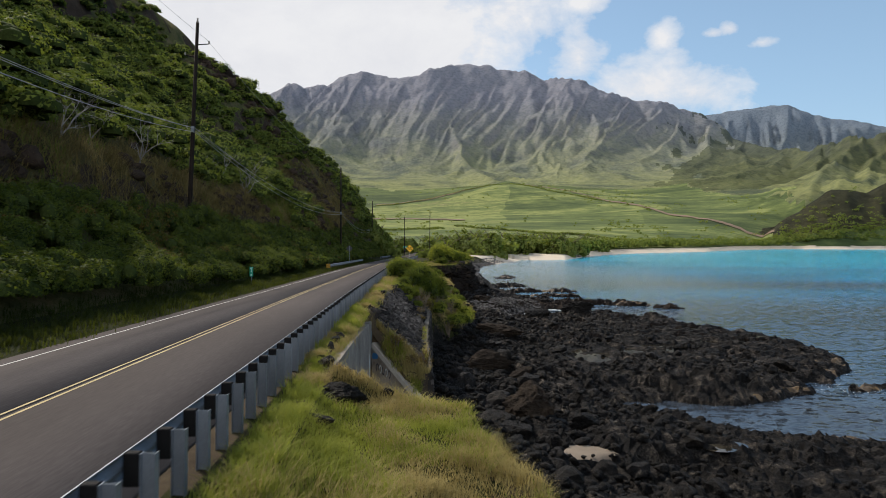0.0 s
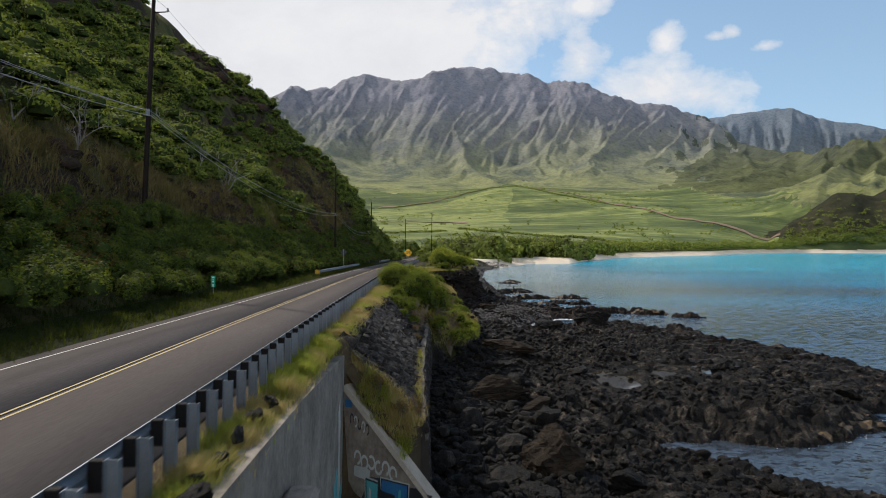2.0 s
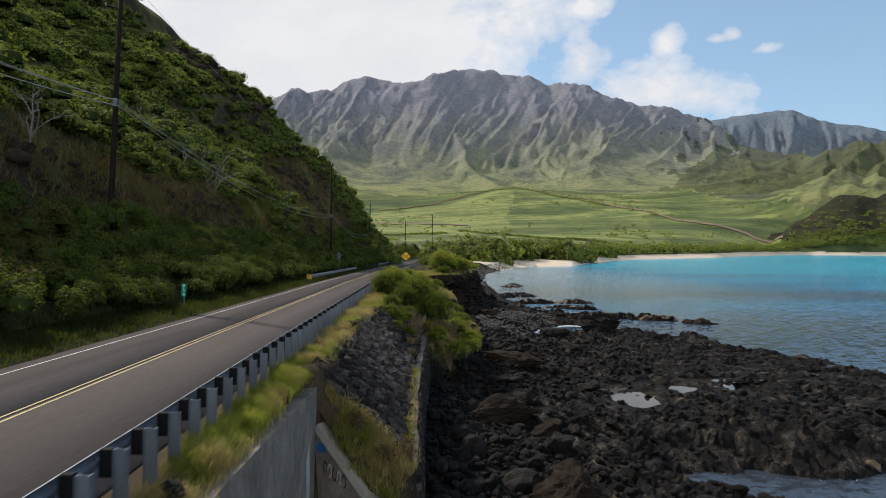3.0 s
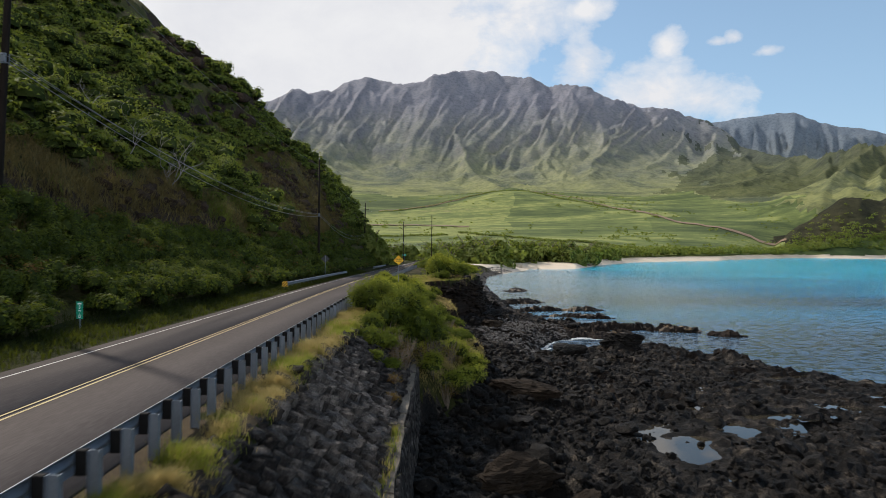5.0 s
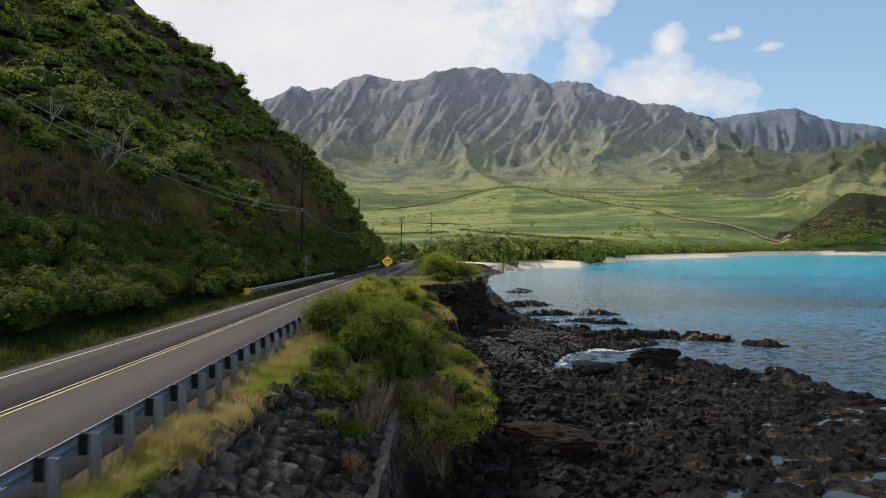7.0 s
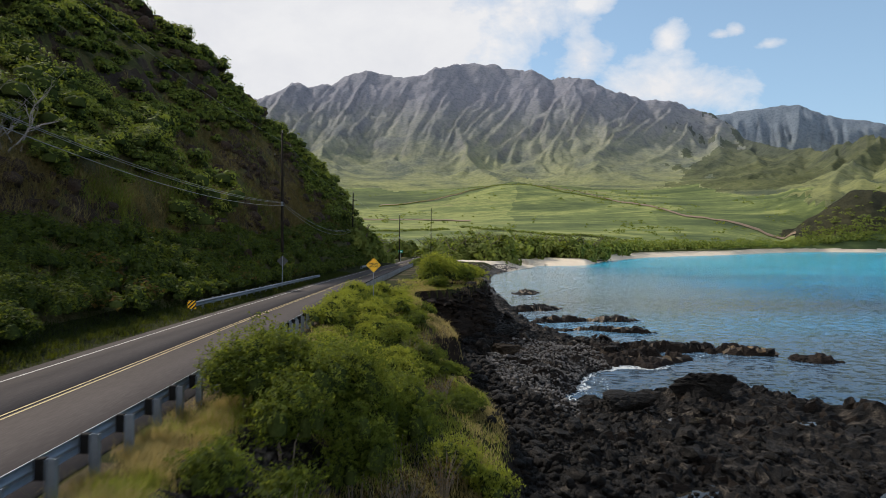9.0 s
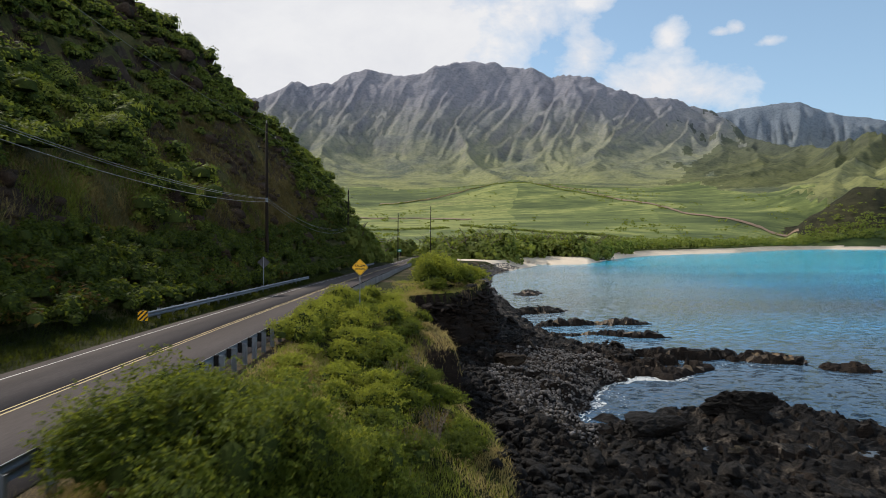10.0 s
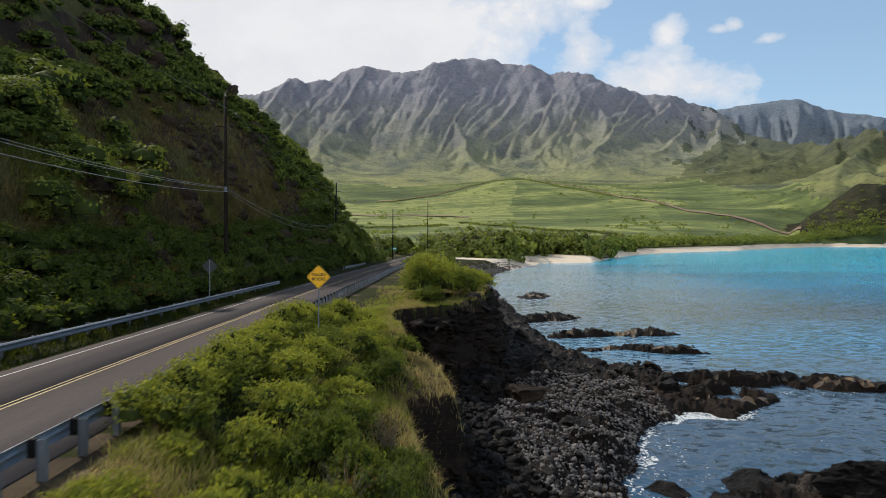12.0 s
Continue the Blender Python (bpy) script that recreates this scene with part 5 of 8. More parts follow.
def warning_sign():
    ob = empty("warning_sign", pose(-2.0, 93.1, 1.3, 0, 0, 2), "yellow diamond warning sign lettered in black on a steel post", "road sign")
    plate = part("plate", diamond(0.545, -0.004, 0.004), M["sign_yellow"], ob)
    # thin black border inside the edge
    bm = bmesh.new()
    for k in range(4):
        a, b = k * math.pi / 2, (k + 1) * math.pi / 2
        p = [Vector((math.cos(t), 0, math.sin(t))) * h for t, h in ((a, 0.505), (b, 0.505), (b, 0.483), (a, 0.483))]
        bm.faces.new([bm.verts.new(v + Vector((0, -0.007, 0))) for v in p])
    part("border", bm, M["sign_black"], plate)
    for body, z in (("FALLEN", 0.095), ("ROCKS", -0.105)):
        me = text_mesh(body, 0.185, M["sign_black"])
        t = new("lettering", me)
        t.parent, t.location = plate, (0, -0.007, z)
    sign_post(ob, -4.2, 0.5)


warning_sign()


def reversed_sign():
    z = 0.97
    ob = empty("road_sign", pose(-11.75, 108.7, z, 0, 0, 3), "bare grey back of a diamond road sign on a post", "road sign")
    part("plate", diamond(0.545, 0.0, 0.004), M["sign_back"], ob)
    bm = bmesh.new()
    box(bm, (-0.03, -0.06, -3.4), (0.03, 0.0, 0.45), 0.006)
    part("post", bm, M["steel"], ob)


reversed_sign()


def distance_marker():
    """Narrow green marker; its figures stand one under another."""
    ob = empty("distance_marker", pose(-13.6, 52.2, -0.45, 0, 0, -6), "narrow green roadside distance marker with white figures", "road sign")
    bm = bmesh.new()
    box(bm, (-0.135, -0.004, 0.33), (0.135, 0.0, 1.02), 0.0)
    plate = part("plate", bm, M["sign_green"], ob)
    bm = bmesh.new()
    box(bm, (-0.075, -0.008, 0.905), (0.075, -0.005, 0.965))
    part("lettering", bm, M["sign_white"], plate)
    for body, z in (("1", 0.79), ("9", 0.61), ("0", 0.43)):
        t = new("figure", text_mesh(body, 0.20, M["sign_white"]))
        t.parent, t.location = plate, (0, -0.007, z)
    sign_post(ob, -0.6, 0.98, 0.05)


distance_marker()


def place_sign():
    ob = empty("direction_sign", pose(-3.6, 258, -1.0, 0, 0, 0), "green rectangular direction sign on a post beyond the bend", "road sign")
    bm = bmesh.new()
    box(bm, (-0.75, -0.01, -0.42), (0.75, 0.0, 0.42), 0.0)
    plate = part("plate", bm, M["sign_green"], ob)
    bm = bmesh.new()
    box(bm, (-0.5, -0.02, -0.1), (0.5, -0.012, 0.12))
    part("lettering", bm, M["sign_white"], plate)
    sign_post(ob, -6.5, 0.3, 0.12)


place_sign()


# ---- poles and wires ----
def utility_pole(x, y, base, top, arm, lean, lean_y=0.0):
    ob = empty("utility_pole", pose(x, y, base, lean_y, lean), "tall dark wooden utility pole carrying sagging wires", "utility pole", "poles along the hillside")
    h = top - base
    bm = bmesh.new()
    tube(bm, [(0, 0, -4), (0, 0, 0), (0, 0, h * 0.5), (0, 0, h)], [0.19, 0.18, 0.155, 0.12], 12)
    part("shaft", bm, M["wood_pole"], ob, smooth=True)
    for z, s, reach in ((h - 1.6, 1, 0.95), (h - 2.6, -1, 0.85)):
        bm = bmesh.new()
        tube(bm, [(0, 0, z - 0.12), (s * reach, 0, z)], [0.05, 0.035], 6)
        b = part("bracket", bm, M["wood_pole"], ob)
        bm = bmesh.new()
        tube(bm, [(s * reach, 0, z), (s * reach, 0, z + 0.09), (s * reach, 0, z + 0.14), (s * reach, 0, z + 0.22)], [0.05, 0.08, 0.045, 0.06], 8)
        part("insulator", bm, M["concrete_pale"], b, "pale ceramic insulator")
    bm = bmesh.new()
    tube(bm, [(0, 0, h), (0, 0, h + 0.10), (0, 0, h + 0.2), (0, 0, h + 0.34)], [0.06, 0.09, 0.05, 0.07], 8)
    part("insulator", bm, M["concrete_pale"], ob, "pale ceramic insulator")
    bm = bmesh.new()
    box(bm, (-0.13, -0.16, arm - base - 0.25), (0.13, 0.16, arm - base + 0.25), 0.02)
    part("wire_clamp", bm, M["steel"], ob)
    return ob


utility_pole(-19.5, 56.5, 4.5, 19.6, 11.2, 2.3)
utility_pole(-14.6, 122.3, 2.3, 15.5, 7.2, -0.3)
utility_pole(-12.7, 187.0, 0.5, 13.2, 5.2, 0.6)
utility_pole(-3.9, 255.0, -4.0, 11.0, 3.6, 0)
utility_pole(7.6, 300.0, -4.6, 15.6, 6.0, 0)
utility_pole(-17.3, -9.0, 2.0, 19.0, 11.4, 1.0)


def wire(a, b, sag, r=0.02):
    a, b = Vector(a), Vector(b)
    n = 26
    pts = [a.lerp(b, i / n) - Vector((0, 0, 4 * sag * (i / n) * (1 - i / n))) for i in range(n + 1)]
    bm = bmesh.new()
    tube(bm, pts, [r] * len(pts), 5)
    tagged(new("wire", from_bm("wire", bm, M["wire"], True)), "thin grey overhead wire sagging between two poles", "wire", "wires between the poles")


def run_wires():
    at = [(-17.3, -9.0, 11.4), (-19.25, 56.5, 11.2), (-14.6, 122.3, 7.2), (-12.7, 187.0, 5.2), (-3.9, 255.0, 3.6), (7.6, 300.0, 6.0)]
    high = [(-17.0, -9.0, 18.6), (-18.2, 56.5, 18.3), (-14.0, 122.3, 14.2), (-12.0, 187.0, 11.9), (-3.5, 255.0, 9.6), (8.2, 300.0, 14.2)]
    for i in range(5):
        for k, (dx, dz, s) in enumerate(((0.18, -0.2, 2.0), (0.18, 0.1, 1.75), (-0.18, 0.2, 1.6))):
            p, q = Vector(at[i]), Vector(at[i + 1])
            wire(p + Vector((dx, 0, dz)), q + Vector((dx, 0, dz)), s, 0.024 if k == 0 else 0.018)
        wire(high[i], high[i + 1], 1.3, 0.011)


run_wires()


# ---- the culvert and the stone revetment ----
def prism(bm, outline, shift):
    """Adds a solid between an outline of points and the same outline moved by shift."""
    a = [bm.verts.new(p) for p in outline]
    b = [bm.verts.new(Vector(p) + Vector(shift)) for p in outline]
    bm.faces.new(a), bm.faces.new(b[::-1])
    for i in range(len(a)):
        j = (i + 1) % len(a)
        bm.faces.new((a[j], a[i], b[i], b[j]))
    return bm


def culvert():
    ob = empty("culvert_wall", Matrix.Translation((0, 0, 0)), "weathered grey concrete culvert walls covered in spray paint", "wall")
    # long wall along the verge
    bm = bmesh.new()
    prism(bm, [(-3.9, 20.4, -0.30), (-3.9, 27.0, -0.62), (-3.83, 35.6, -1.14), (-3.83, 35.6, -6.6), (-3.9, 20.4, -6.6)], (-0.32, 0, 0))
    wall = part("headwall", bm, M["concrete"], ob)
    # slab at its near end
    bm = bmesh.new()
    prism(bm, [(-3.86, 20.9, -0.36), (-3.86, 19.5, -0.30), (-3.86, 19.5, -0.62), (-3.86, 20.9, -0.68)], (-0.75, 0, 0))
    part("end_slab", bm, M["concrete_pale"], ob)
    # pier in front of the wall
    bm = bmesh.new()
    box(bm, (-3.88, 24.1, -6.6), (-3.25, 25.1, -1.75), 0.1)
    part("pier", bm, M["concrete"], ob)
    # wing wall that falls towards the shore, with a coping
    bm = bmesh.new()
    p0, p1 = Vector((-3.83, 34.6, -2.1)), Vector((-0.35, 32.0, -5.75))
    prism(bm, [p0, p1, (p1.x, p1.y, -7.0), (p0.x, p0.y, -7.0)], (0.18, 0.24, 0))
    wing = part("wing_wall", bm, M["concrete"], ob)
    bm = bmesh.new()
    lift = Vector((0.03, 0.0, 0.05))
    prism(bm, [p0 + Vector((-0.02, -0.05, -0.12)), p1 + Vector((-0.02, -0.05, -0.12)), p1 + lift, p0 + lift], (0.24, 0.32, 0))
    part("coping", bm, M["concrete_pale"], ob, "pale sloping concrete coping")
    # spray-painted shapes
    along, down = (Vector((p1.x, p1.y, 0)) - Vector((p0.x, p0.y, 0))).normalized(), Vector((0, 0, -1))
    out = Vector((along.y, -along.x, 0)).normalized()
    out = out if out.y < 0 else -out

    def blot(name, pts, mat, proud):
        bm = bmesh.new()
        bm.faces.new([bm.verts.new(Vector((p0.x, p0.y, -2.1)) + along * u + down * v + out * proud) for u, v in pts])
        part(name, bm, M[mat], wing)

    def shape(cu, cv, w, h, k, seed):
        r = random.Random(seed)
        return [(cu + w * (0.5 + 0.06 * r.uniform(-1, 1)) * math.copysign(abs(math.cos(t)) ** 0.45, math.cos(t)), cv + h * (0.5 + 0.06 * r.uniform(-1, 1)) * math.copysign(abs(math.sin(t)) ** 0.45, math.sin(t))) for t in [i * 2 * math.pi / k for i in range(k)]]

    blot("painted_patch", shape(2.3, 3.65, 2.7, 1.9, 22, 1), "paint_dark", 0.004)
    blot("painted_patch", shape(0.85, 2.75, 0.7, 0.4, 14, 3), "paint_pale", 0.005)

    def block_letter(pts, cu, cv, k, mat, lift):
        """A fat letter with a pale outline."""
        for grow, m, extra in ((1.16, "paint_pale", 0.0), (1.09, "paint_dark", 0.003), (1.0, mat, 0.006)):
            mu, mv = sum(p[0] for p in pts) / len(pts), sum(p[1] for p in pts) / len(pts)
            blot("painted_letter", [(cu + k * (mu + (u - mu) * grow), cv + k * (mv + (v - mv) * grow)) for u, v in pts], m, lift + extra)

    ell = [(0, 0), (0.42, 0.03), (0.4, 0.78), (0.95, 0.75), (0.97, 1.12), (0.02, 1.15)]
    jay = [(0, 0), (0.98, -0.02), (0.95, 1.05), (0.3, 1.1), (0.12, 0.72), (0.5, 0.68), (0.52, 0.36), (0.03, 0.34)]
    dee = [(0, 0), (0.55, 0.04), (0.86, 0.3), (0.84, 0.78), (0.5, 1.02), (0.02, 1.0)]
    block_letter(ell, 1.05, 2.95, 1.15, "paint_teal", 0.008)
    block_letter(jay, 1.7, 2.8, 1.05, "paint_blue", 0.018)
    block_letter(dee, 2.6, 3.4, 1.05, "paint_green", 0.028)
    blot("painted_highlight", shape(1.22, 3.45, 0.1, 0.55, 10, 31), "paint_pale", 0.04)
    blot("painted_highlight", shape(2.45, 3.2, 0.1, 0.5, 10, 32), "paint_teal", 0.04)
    blot("painted_highlight", shape(2.95, 3.9, 0.12, 0.36, 10, 33), "paint_dark", 0.04)
    blot("painted_letter", shape(3.6, 4.0, 0.36, 0.45, 12, 34), "paint_teal", 0.008)
    blot("painted_letter", shape(3.75, 3.75, 0.2, 0.3, 12, 35), "paint_blue", 0.012)

    def ring(cu, cv, w, h, seed, mat):
        """An open brush loop."""
        r = random.Random(seed)
        a0, n = r.uniform(0, 6.28), 9
        bm = bmesh.new()
        row = []
        for q in range(n + 1):
            t = a0 + 5.0 * q / n
            for f in (1.0, 0.62):
                row.append(bm.verts.new(Vector((p0.x, p0.y, -2.1)) + along * (cu + w * f * math.cos(t)) + down * (cv + h * f * math.sin(t)) + out * 0.007))
        for q in range(n):
            bm.faces.new((row[2 * q], row[2 * q + 1], row[2 * q + 3], row[2 * q + 2]))
        part("painted_stroke", bm, M[mat], wing)

    for i in range(6):
        ring(0.65 + 0.30 * i, 2.28 + 0.08 * (i % 2) + 0.03 * i, 0.17, 0.25, 40 + i, "paint_pale")
    for i in range(5):
        ring(0.38 + 0.17 * i, 1.05 + 0.06 * i, 0.09, 0.2, 60 + i, "paint_pale" if i % 2 else "paint_dark")
    blot("painted_patch", shape(0.22, 0.55, 0.34, 0.28, 10, 70), "paint_blue", 0.005)

    def wall_blot(pts, mat, proud):
        bm = bmesh.new()
        bm.faces.new([bm.verts.new((-3.9 + proud + 0.07 * max(0, y - 27) / 8.6, y, z)) for y, z in pts])
        part("painted_patch", bm, M[mat], wall)

    # faded blue paint run down the corner, and tags
    wall_blot([(34.5, -1.5), (35.3, -1.6), (35.3, -6.4), (33.9, -6.4), (34.2, -5.2), (34.0, -4.4), (34.5, -3.4), (34.3, -2.4)], "paint_faded", 0.006)
    wall_blot([(33.2, -2.6), (33.6, -2.3), (33.75, -3.1), (33.6, -4.2), (33.8, -5.6), (33.4, -6.2), (33.0, -4.9), (33.25, -3.8)], "paint_pale", 0.009)
    wall_blot([(32.2, -4.6), (32.9, -4.2), (33.1, -5.4), (34.4, -5.0), (34.9, -6.4), (32.4, -6.4)], "paint_teal", 0.012)
    wall_blot([(20.8, -1.0), (21.6, -1.1), (21.9, -1.9), (21.5, -2.6), (20.9, -2.3)], "paint_faded", 0.006)


culvert()

LEDGE_Y = [35.4, 47.0, 59.0, 66.0]
LEDGE_X = [-1.35, -1.15, -0.60, -0.30]


def crest_x(y):
    return np.interp(y, [35, 45, 50, 56, 62], [-3.95, -4.0, -3.75, -3.3, -3.0])


def revetment():
    """Stones set in a slope from the verge to a concrete ledge, with a stone wall under the ledge."""
    ob = empty("stone_revetment", Matrix.Translation((0, 0, 0)), "sloping dark lava-stone revetment set in mortar below the road", "revetment")
    ys = np.arange(35.2, 64.01, 0.8)
    rows = []
    for y in ys:
        lx, cx = float(np.interp(y, LEDGE_Y, LEDGE_X)), float(crest_x(y))
        rows.append([(cx - 0.5, y, float(road_z(y)) - 0.16), (cx, y, float(road_z(y)) - 0.2), (lx, y, -3.52), (lx, y, -3.8)])
    bm = bmesh.new()
    vs = [[bm.verts.new(p) for p in r] for r in rows]
    for r, s in zip(vs, vs[1:]):
        for k in range(3):
            bm.faces.new((r[k], r[k + 1], s[k + 1], s[k]))
    part("mortar_bed", bm, M["mortar"], ob)
    # concrete ledge, in short worn lengths
    for i in range(11):
        y0, y1 = 35.4 + i * 2.6, 35.4 + (i + 1) * 2.6 - 0.02
        x0, x1 = float(np.interp(y0, LEDGE_Y, LEDGE_X)), float(np.interp(y1, LEDGE_Y, LEDGE_X))
        bm = bmesh.new()
        w0, w1 = 0.30 + 0.05 * math.sin(i * 1.7), 0.30 + 0.05 * math.sin(i * 1.7 + 2.1)
        z0, z1 = -3.45 + 0.04 * math.sin(i * 2.1), -3.45 + 0.04 * math.sin(i * 2.1 + 1.0)
        xm, ym = (x0 + x1) / 2, (y0 + y1) / 2
        prism(bm, [(x0 - 0.02, y0, z0), (x0 + w0, y0, z0 - 0.05), (xm + 0.27 + 0.04 * math.cos(i * 3.0), ym, z0 - 0.04), (x1 + w1, y1, z1 - 0.05), (x1 - 0.02, y1, z1)], (0, 0, -0.5))
        part("ledge", bm, M["ledge"], ob, "worn concrete ledge")
    # wall under the ledge
    bm = bmesh.new()
    n = len(ys)
    top = [bm.verts.new((float(np.interp(y, LEDGE_Y, LEDGE_X)) + 0.36, y, -3.6)) for y in ys]
    bot = [bm.verts.new((float(np.interp(y, LEDGE_Y, LEDGE_X)) + 0.60, y, -7.2)) for y in ys]
    for i in range(n - 1):
        bm.faces.new((top[i], top[i + 1], bot[i + 1], bot[i]))
    part("wall_core", bm, M["mortar"], ob)
    # end of the wall towards the culvert
    bm = bmesh.new()
    y = 35.2
    lx, cx = LEDGE_X[0], float(crest_x(y))
    bm.faces.new([bm.verts.new(p) for p in ((cx + 0.1, y, -1.2), (lx + 0.36, y, -3.6), (lx + 0.6, y, -7.2), (cx + 0.1, y, -7.2))])
    part("end_face", bm, M["mortar"], ob)
    return ob


rev = revetment()


def bank_point(u, v):
    """A place on the overgrown bank between the wing wall's coping (v 0) and the end of the stones (v 1); u runs downhill."""
    a = Vector((-3.75, 34.75, -1.75)).lerp(Vector((-1.75, 33.3, -4.15)), u)
    b = Vector((-3.85, 35.5, -1.15)).lerp(Vector((LEDGE_X[0] + 0.3, 35.6, -3.5)), u)
    p = a.lerp(b, v)
    return p + Vector((0, 0, 0.18 * math.sin(math.pi * v) + 0.09 * float(fbm(np.array(p.x * 1.7), np.array(p.y * 1.7), 3, 461))))


def bank():
    """The wedge of earth held behind the wing wall."""
    bm = bmesh.new()
    n, m = 12, 6
    grid = [[bm.verts.new(bank_point(i / n, j / m)) for j in range(m + 1)] for i in range(n + 1)]
    for i in range(n):
        for j in range(m):
            bm.faces.new((grid[i][j], grid[i][j + 1], grid[i + 1][j + 1], grid[i + 1][j]))
    foot = [bm.verts.new((v.co.x - 0.05, v.co.y + 0.1, -7.0)) for v in grid[n]]
    for j in range(m):
        bm.faces.new((grid[n][j], grid[n][j + 1], foot[j + 1], foot[j]))
    tagged(new("bank", from_bm("bank", bm, M["soil"], True)), "earth bank held behind the wing wall", "bank", kind="structure")


bank()


def stone_mesh(seed):
    """A rough slab-like stone about 1 m long, to be scaled, lying in x-y."""
    r = random.Random(seed)
    bm = bmesh.new()
    k = r.choice((6, 7, 8))
    lo, mid, hi = [], [], []
    for i in range(k):
        t = i * 2 * math.pi / k + r.uniform(-0.2, 0.2)
        q = r.uniform(0.82, 1.1)
        x, y = 0.5 * q * math.cos(t), 0.5 * q * math.sin(t)
        lo.append(bm.verts.new((x, y, -0.3)))
        mid.append(bm.verts.new((x, y, 0.06 + r.uniform(-0.05, 0.05))))
        hi.append(bm.verts.new((x * 0.84 + r.uniform(-0.05, 0.05), y * 0.80 + r.uniform(-0.05, 0.05), 0.24 + 0.16 * x + r.uniform(-0.07, 0.07))))
    for a, b in ((lo, mid), (mid, hi)):
        for i in range(k):
            bm.faces.new((a[i], a[(i + 1) % k], b[(i + 1) % k], b[i]))
    bm.faces.new(hi)
    return from_bm("stone", bm, M["stone"])


STONES = [stone_mesh(s) for s in range(9)]


def mesh_arrays(me):
    """Corners and triangles of a mesh, as arrays."""
    me.calc_loop_triangles()
    v, f = np.empty(len(me.vertices) * 3), np.empty(len(me.loop_triangles) * 3, np.int64)
    me.vertices.foreach_get("co", v), me.loop_triangles.foreach_get("vertices", f)
    return v.reshape(-1, 3), f.reshape(-1, 3)


def join_arrays(items):
    """Joins (corners, faces) pairs."""
    vs, fs, n = [], [], 0
    for v, f in items:
        vs.append(v), fs.append(f + n)
        n += len(v)
    return np.concatenate(vs), np.concatenate(fs)


def lay_stones():
    """Fills the slope and the wall under the ledge with stones; the stretch that the camera passes closest is laid singly."""
    r = random.Random(5)
    rest, arrays = [], [mesh_arrays(me) for me in STONES]
    count = 0
    y = 35.5
    while y < 63.5:
        lx, cx = float(np.interp(y, LEDGE_Y, LEDGE_X)), float(crest_x(y))
        a, b = Vector((cx - 0.05, y, float(road_z(y)) - 0.2)), Vector((lx - 0.1, y, -3.52))
        length = (b - a).length
        s = r.uniform(0.1, 0.3)
        tilt = math.atan2(a.z - b.z, b.x - a.x)
        while s < length - 0.1:
            size = r.uniform(0.30, 0.78)
            wide = r.uniform(0.15, 0.33)
            p = a.lerp(b, s / length) + Vector((0, r.uniform(-0.1, 0.1), 0))
            m = Matrix.Translation(p) @ Euler((0, tilt, 0)).to_matrix().to_4x4() @ pose(0, 0, r.uniform(-0.02, 0.05), r.uniform(-12, 12), r.uniform(-18, 4), r.uniform(-30, 30)) @ Matrix.Diagonal((size * 1.06, wide * 1.02, r.uniform(0.5, 1.1), 1))
            i = r.randrange(9)
            if 41.0 < y < 58.0 and count < 300:
                shared("stone", STONES[i], rev, m)
                count += 1
            else:
                v, f = arrays[i]
                rest.append((v @ np.array(m.to_3x3()).T + np.array(m.translation), f))
            s += size * 0.95
        y += r.uniform(0.21, 0.28)
    y = 35.4
    while y < 64:
        lx = float(np.interp(y, LEDGE_Y, LEDGE_X))
        z = -3.75
        while z > -7.0:
            hgt, wid = r.uniform(0.25, 0.42), r.uniform(0.34, 0.5)
            f = (-3.6 - z) / 3.6
            m = Matrix.Translation((lx + 0.36 + 0.24 * f - 0.02, y + r.uniform(-0.1, 0.1), z)) @ Euler((0, radians(86), 0)).to_matrix().to_4x4() @ pose(0, 0, 0, r.uniform(-6, 6), r.uniform(-6, 6), r.uniform(-20, 20)) @ Matrix.Diagonal((hgt * 1.15, wid * 1.1, 0.28, 1))
            v, ff = arrays[r.randrange(9)]
            rest.append((v @ np.array(m.to_3x3()).T + np.array(m.translation), ff))
            z -= hgt * 0.95
        y += 0.42
    v, f = join_arrays(rest)
    ob = new("stone_infill", mesh_np("stone_infill", v, f, M["stone"]))
    ob.parent = rev
    tagged(ob, "dark rough lava stones", kind="stuff")


# ---- rocks ----
def rock_mesh(seed, mat, sub=2, flat=0.72, sharp=0.42, cuts=13):
    """A broken, angular boulder about 1 m across, to be scaled: a ball cut by many planes, then roughened."""
    r = random.Random(seed * 13 + 5)
    planes = []
    for _ in range(cuts):
        n = Vector((r.gauss(0, 1), r.gauss(0, 1), r.gauss(0, 1))).normalized()
        planes.append((n, r.uniform(0.22, 0.48)))
    bm = bmesh.new()
    bmesh.ops.create_icosphere(bm, subdivisions=sub, radius=0.5)
    off = Vector((seed * 7.3, seed * 3.1, seed * 5.7))
    for v in bm.verts:
        d = v.co.normalized()
        q = min([h / d.dot(n) for n, h in planes if d.dot(n) > 0.05] + [0.6])
        q *= 1 + 0.35 * sharp * noise.noise(d * 2.2 + off) + 0.22 * sharp * noise.noise(d * 5.5 + off) + (0.16 * sharp * noise.noise(d * 13 + off) if sub > 2 else 0)
        v.co = Vector((d.x * q, d.y * q * 0.88, d.z * q * flat))
    return from_bm("rock", bm, mat)


ROCKS = [rock_mesh(s, M["boulder"], 2, 0.8, 0.85, 9) for s in range(8)]
BITS = [rock_mesh(s + 40, M["boulder"], 1, 0.85, 1.1, 6) for s in range(10)]
SMALL = [rock_mesh(s + 20, M["boulder"], 1, 0.8, 0.15, 30) for s in range(8)]


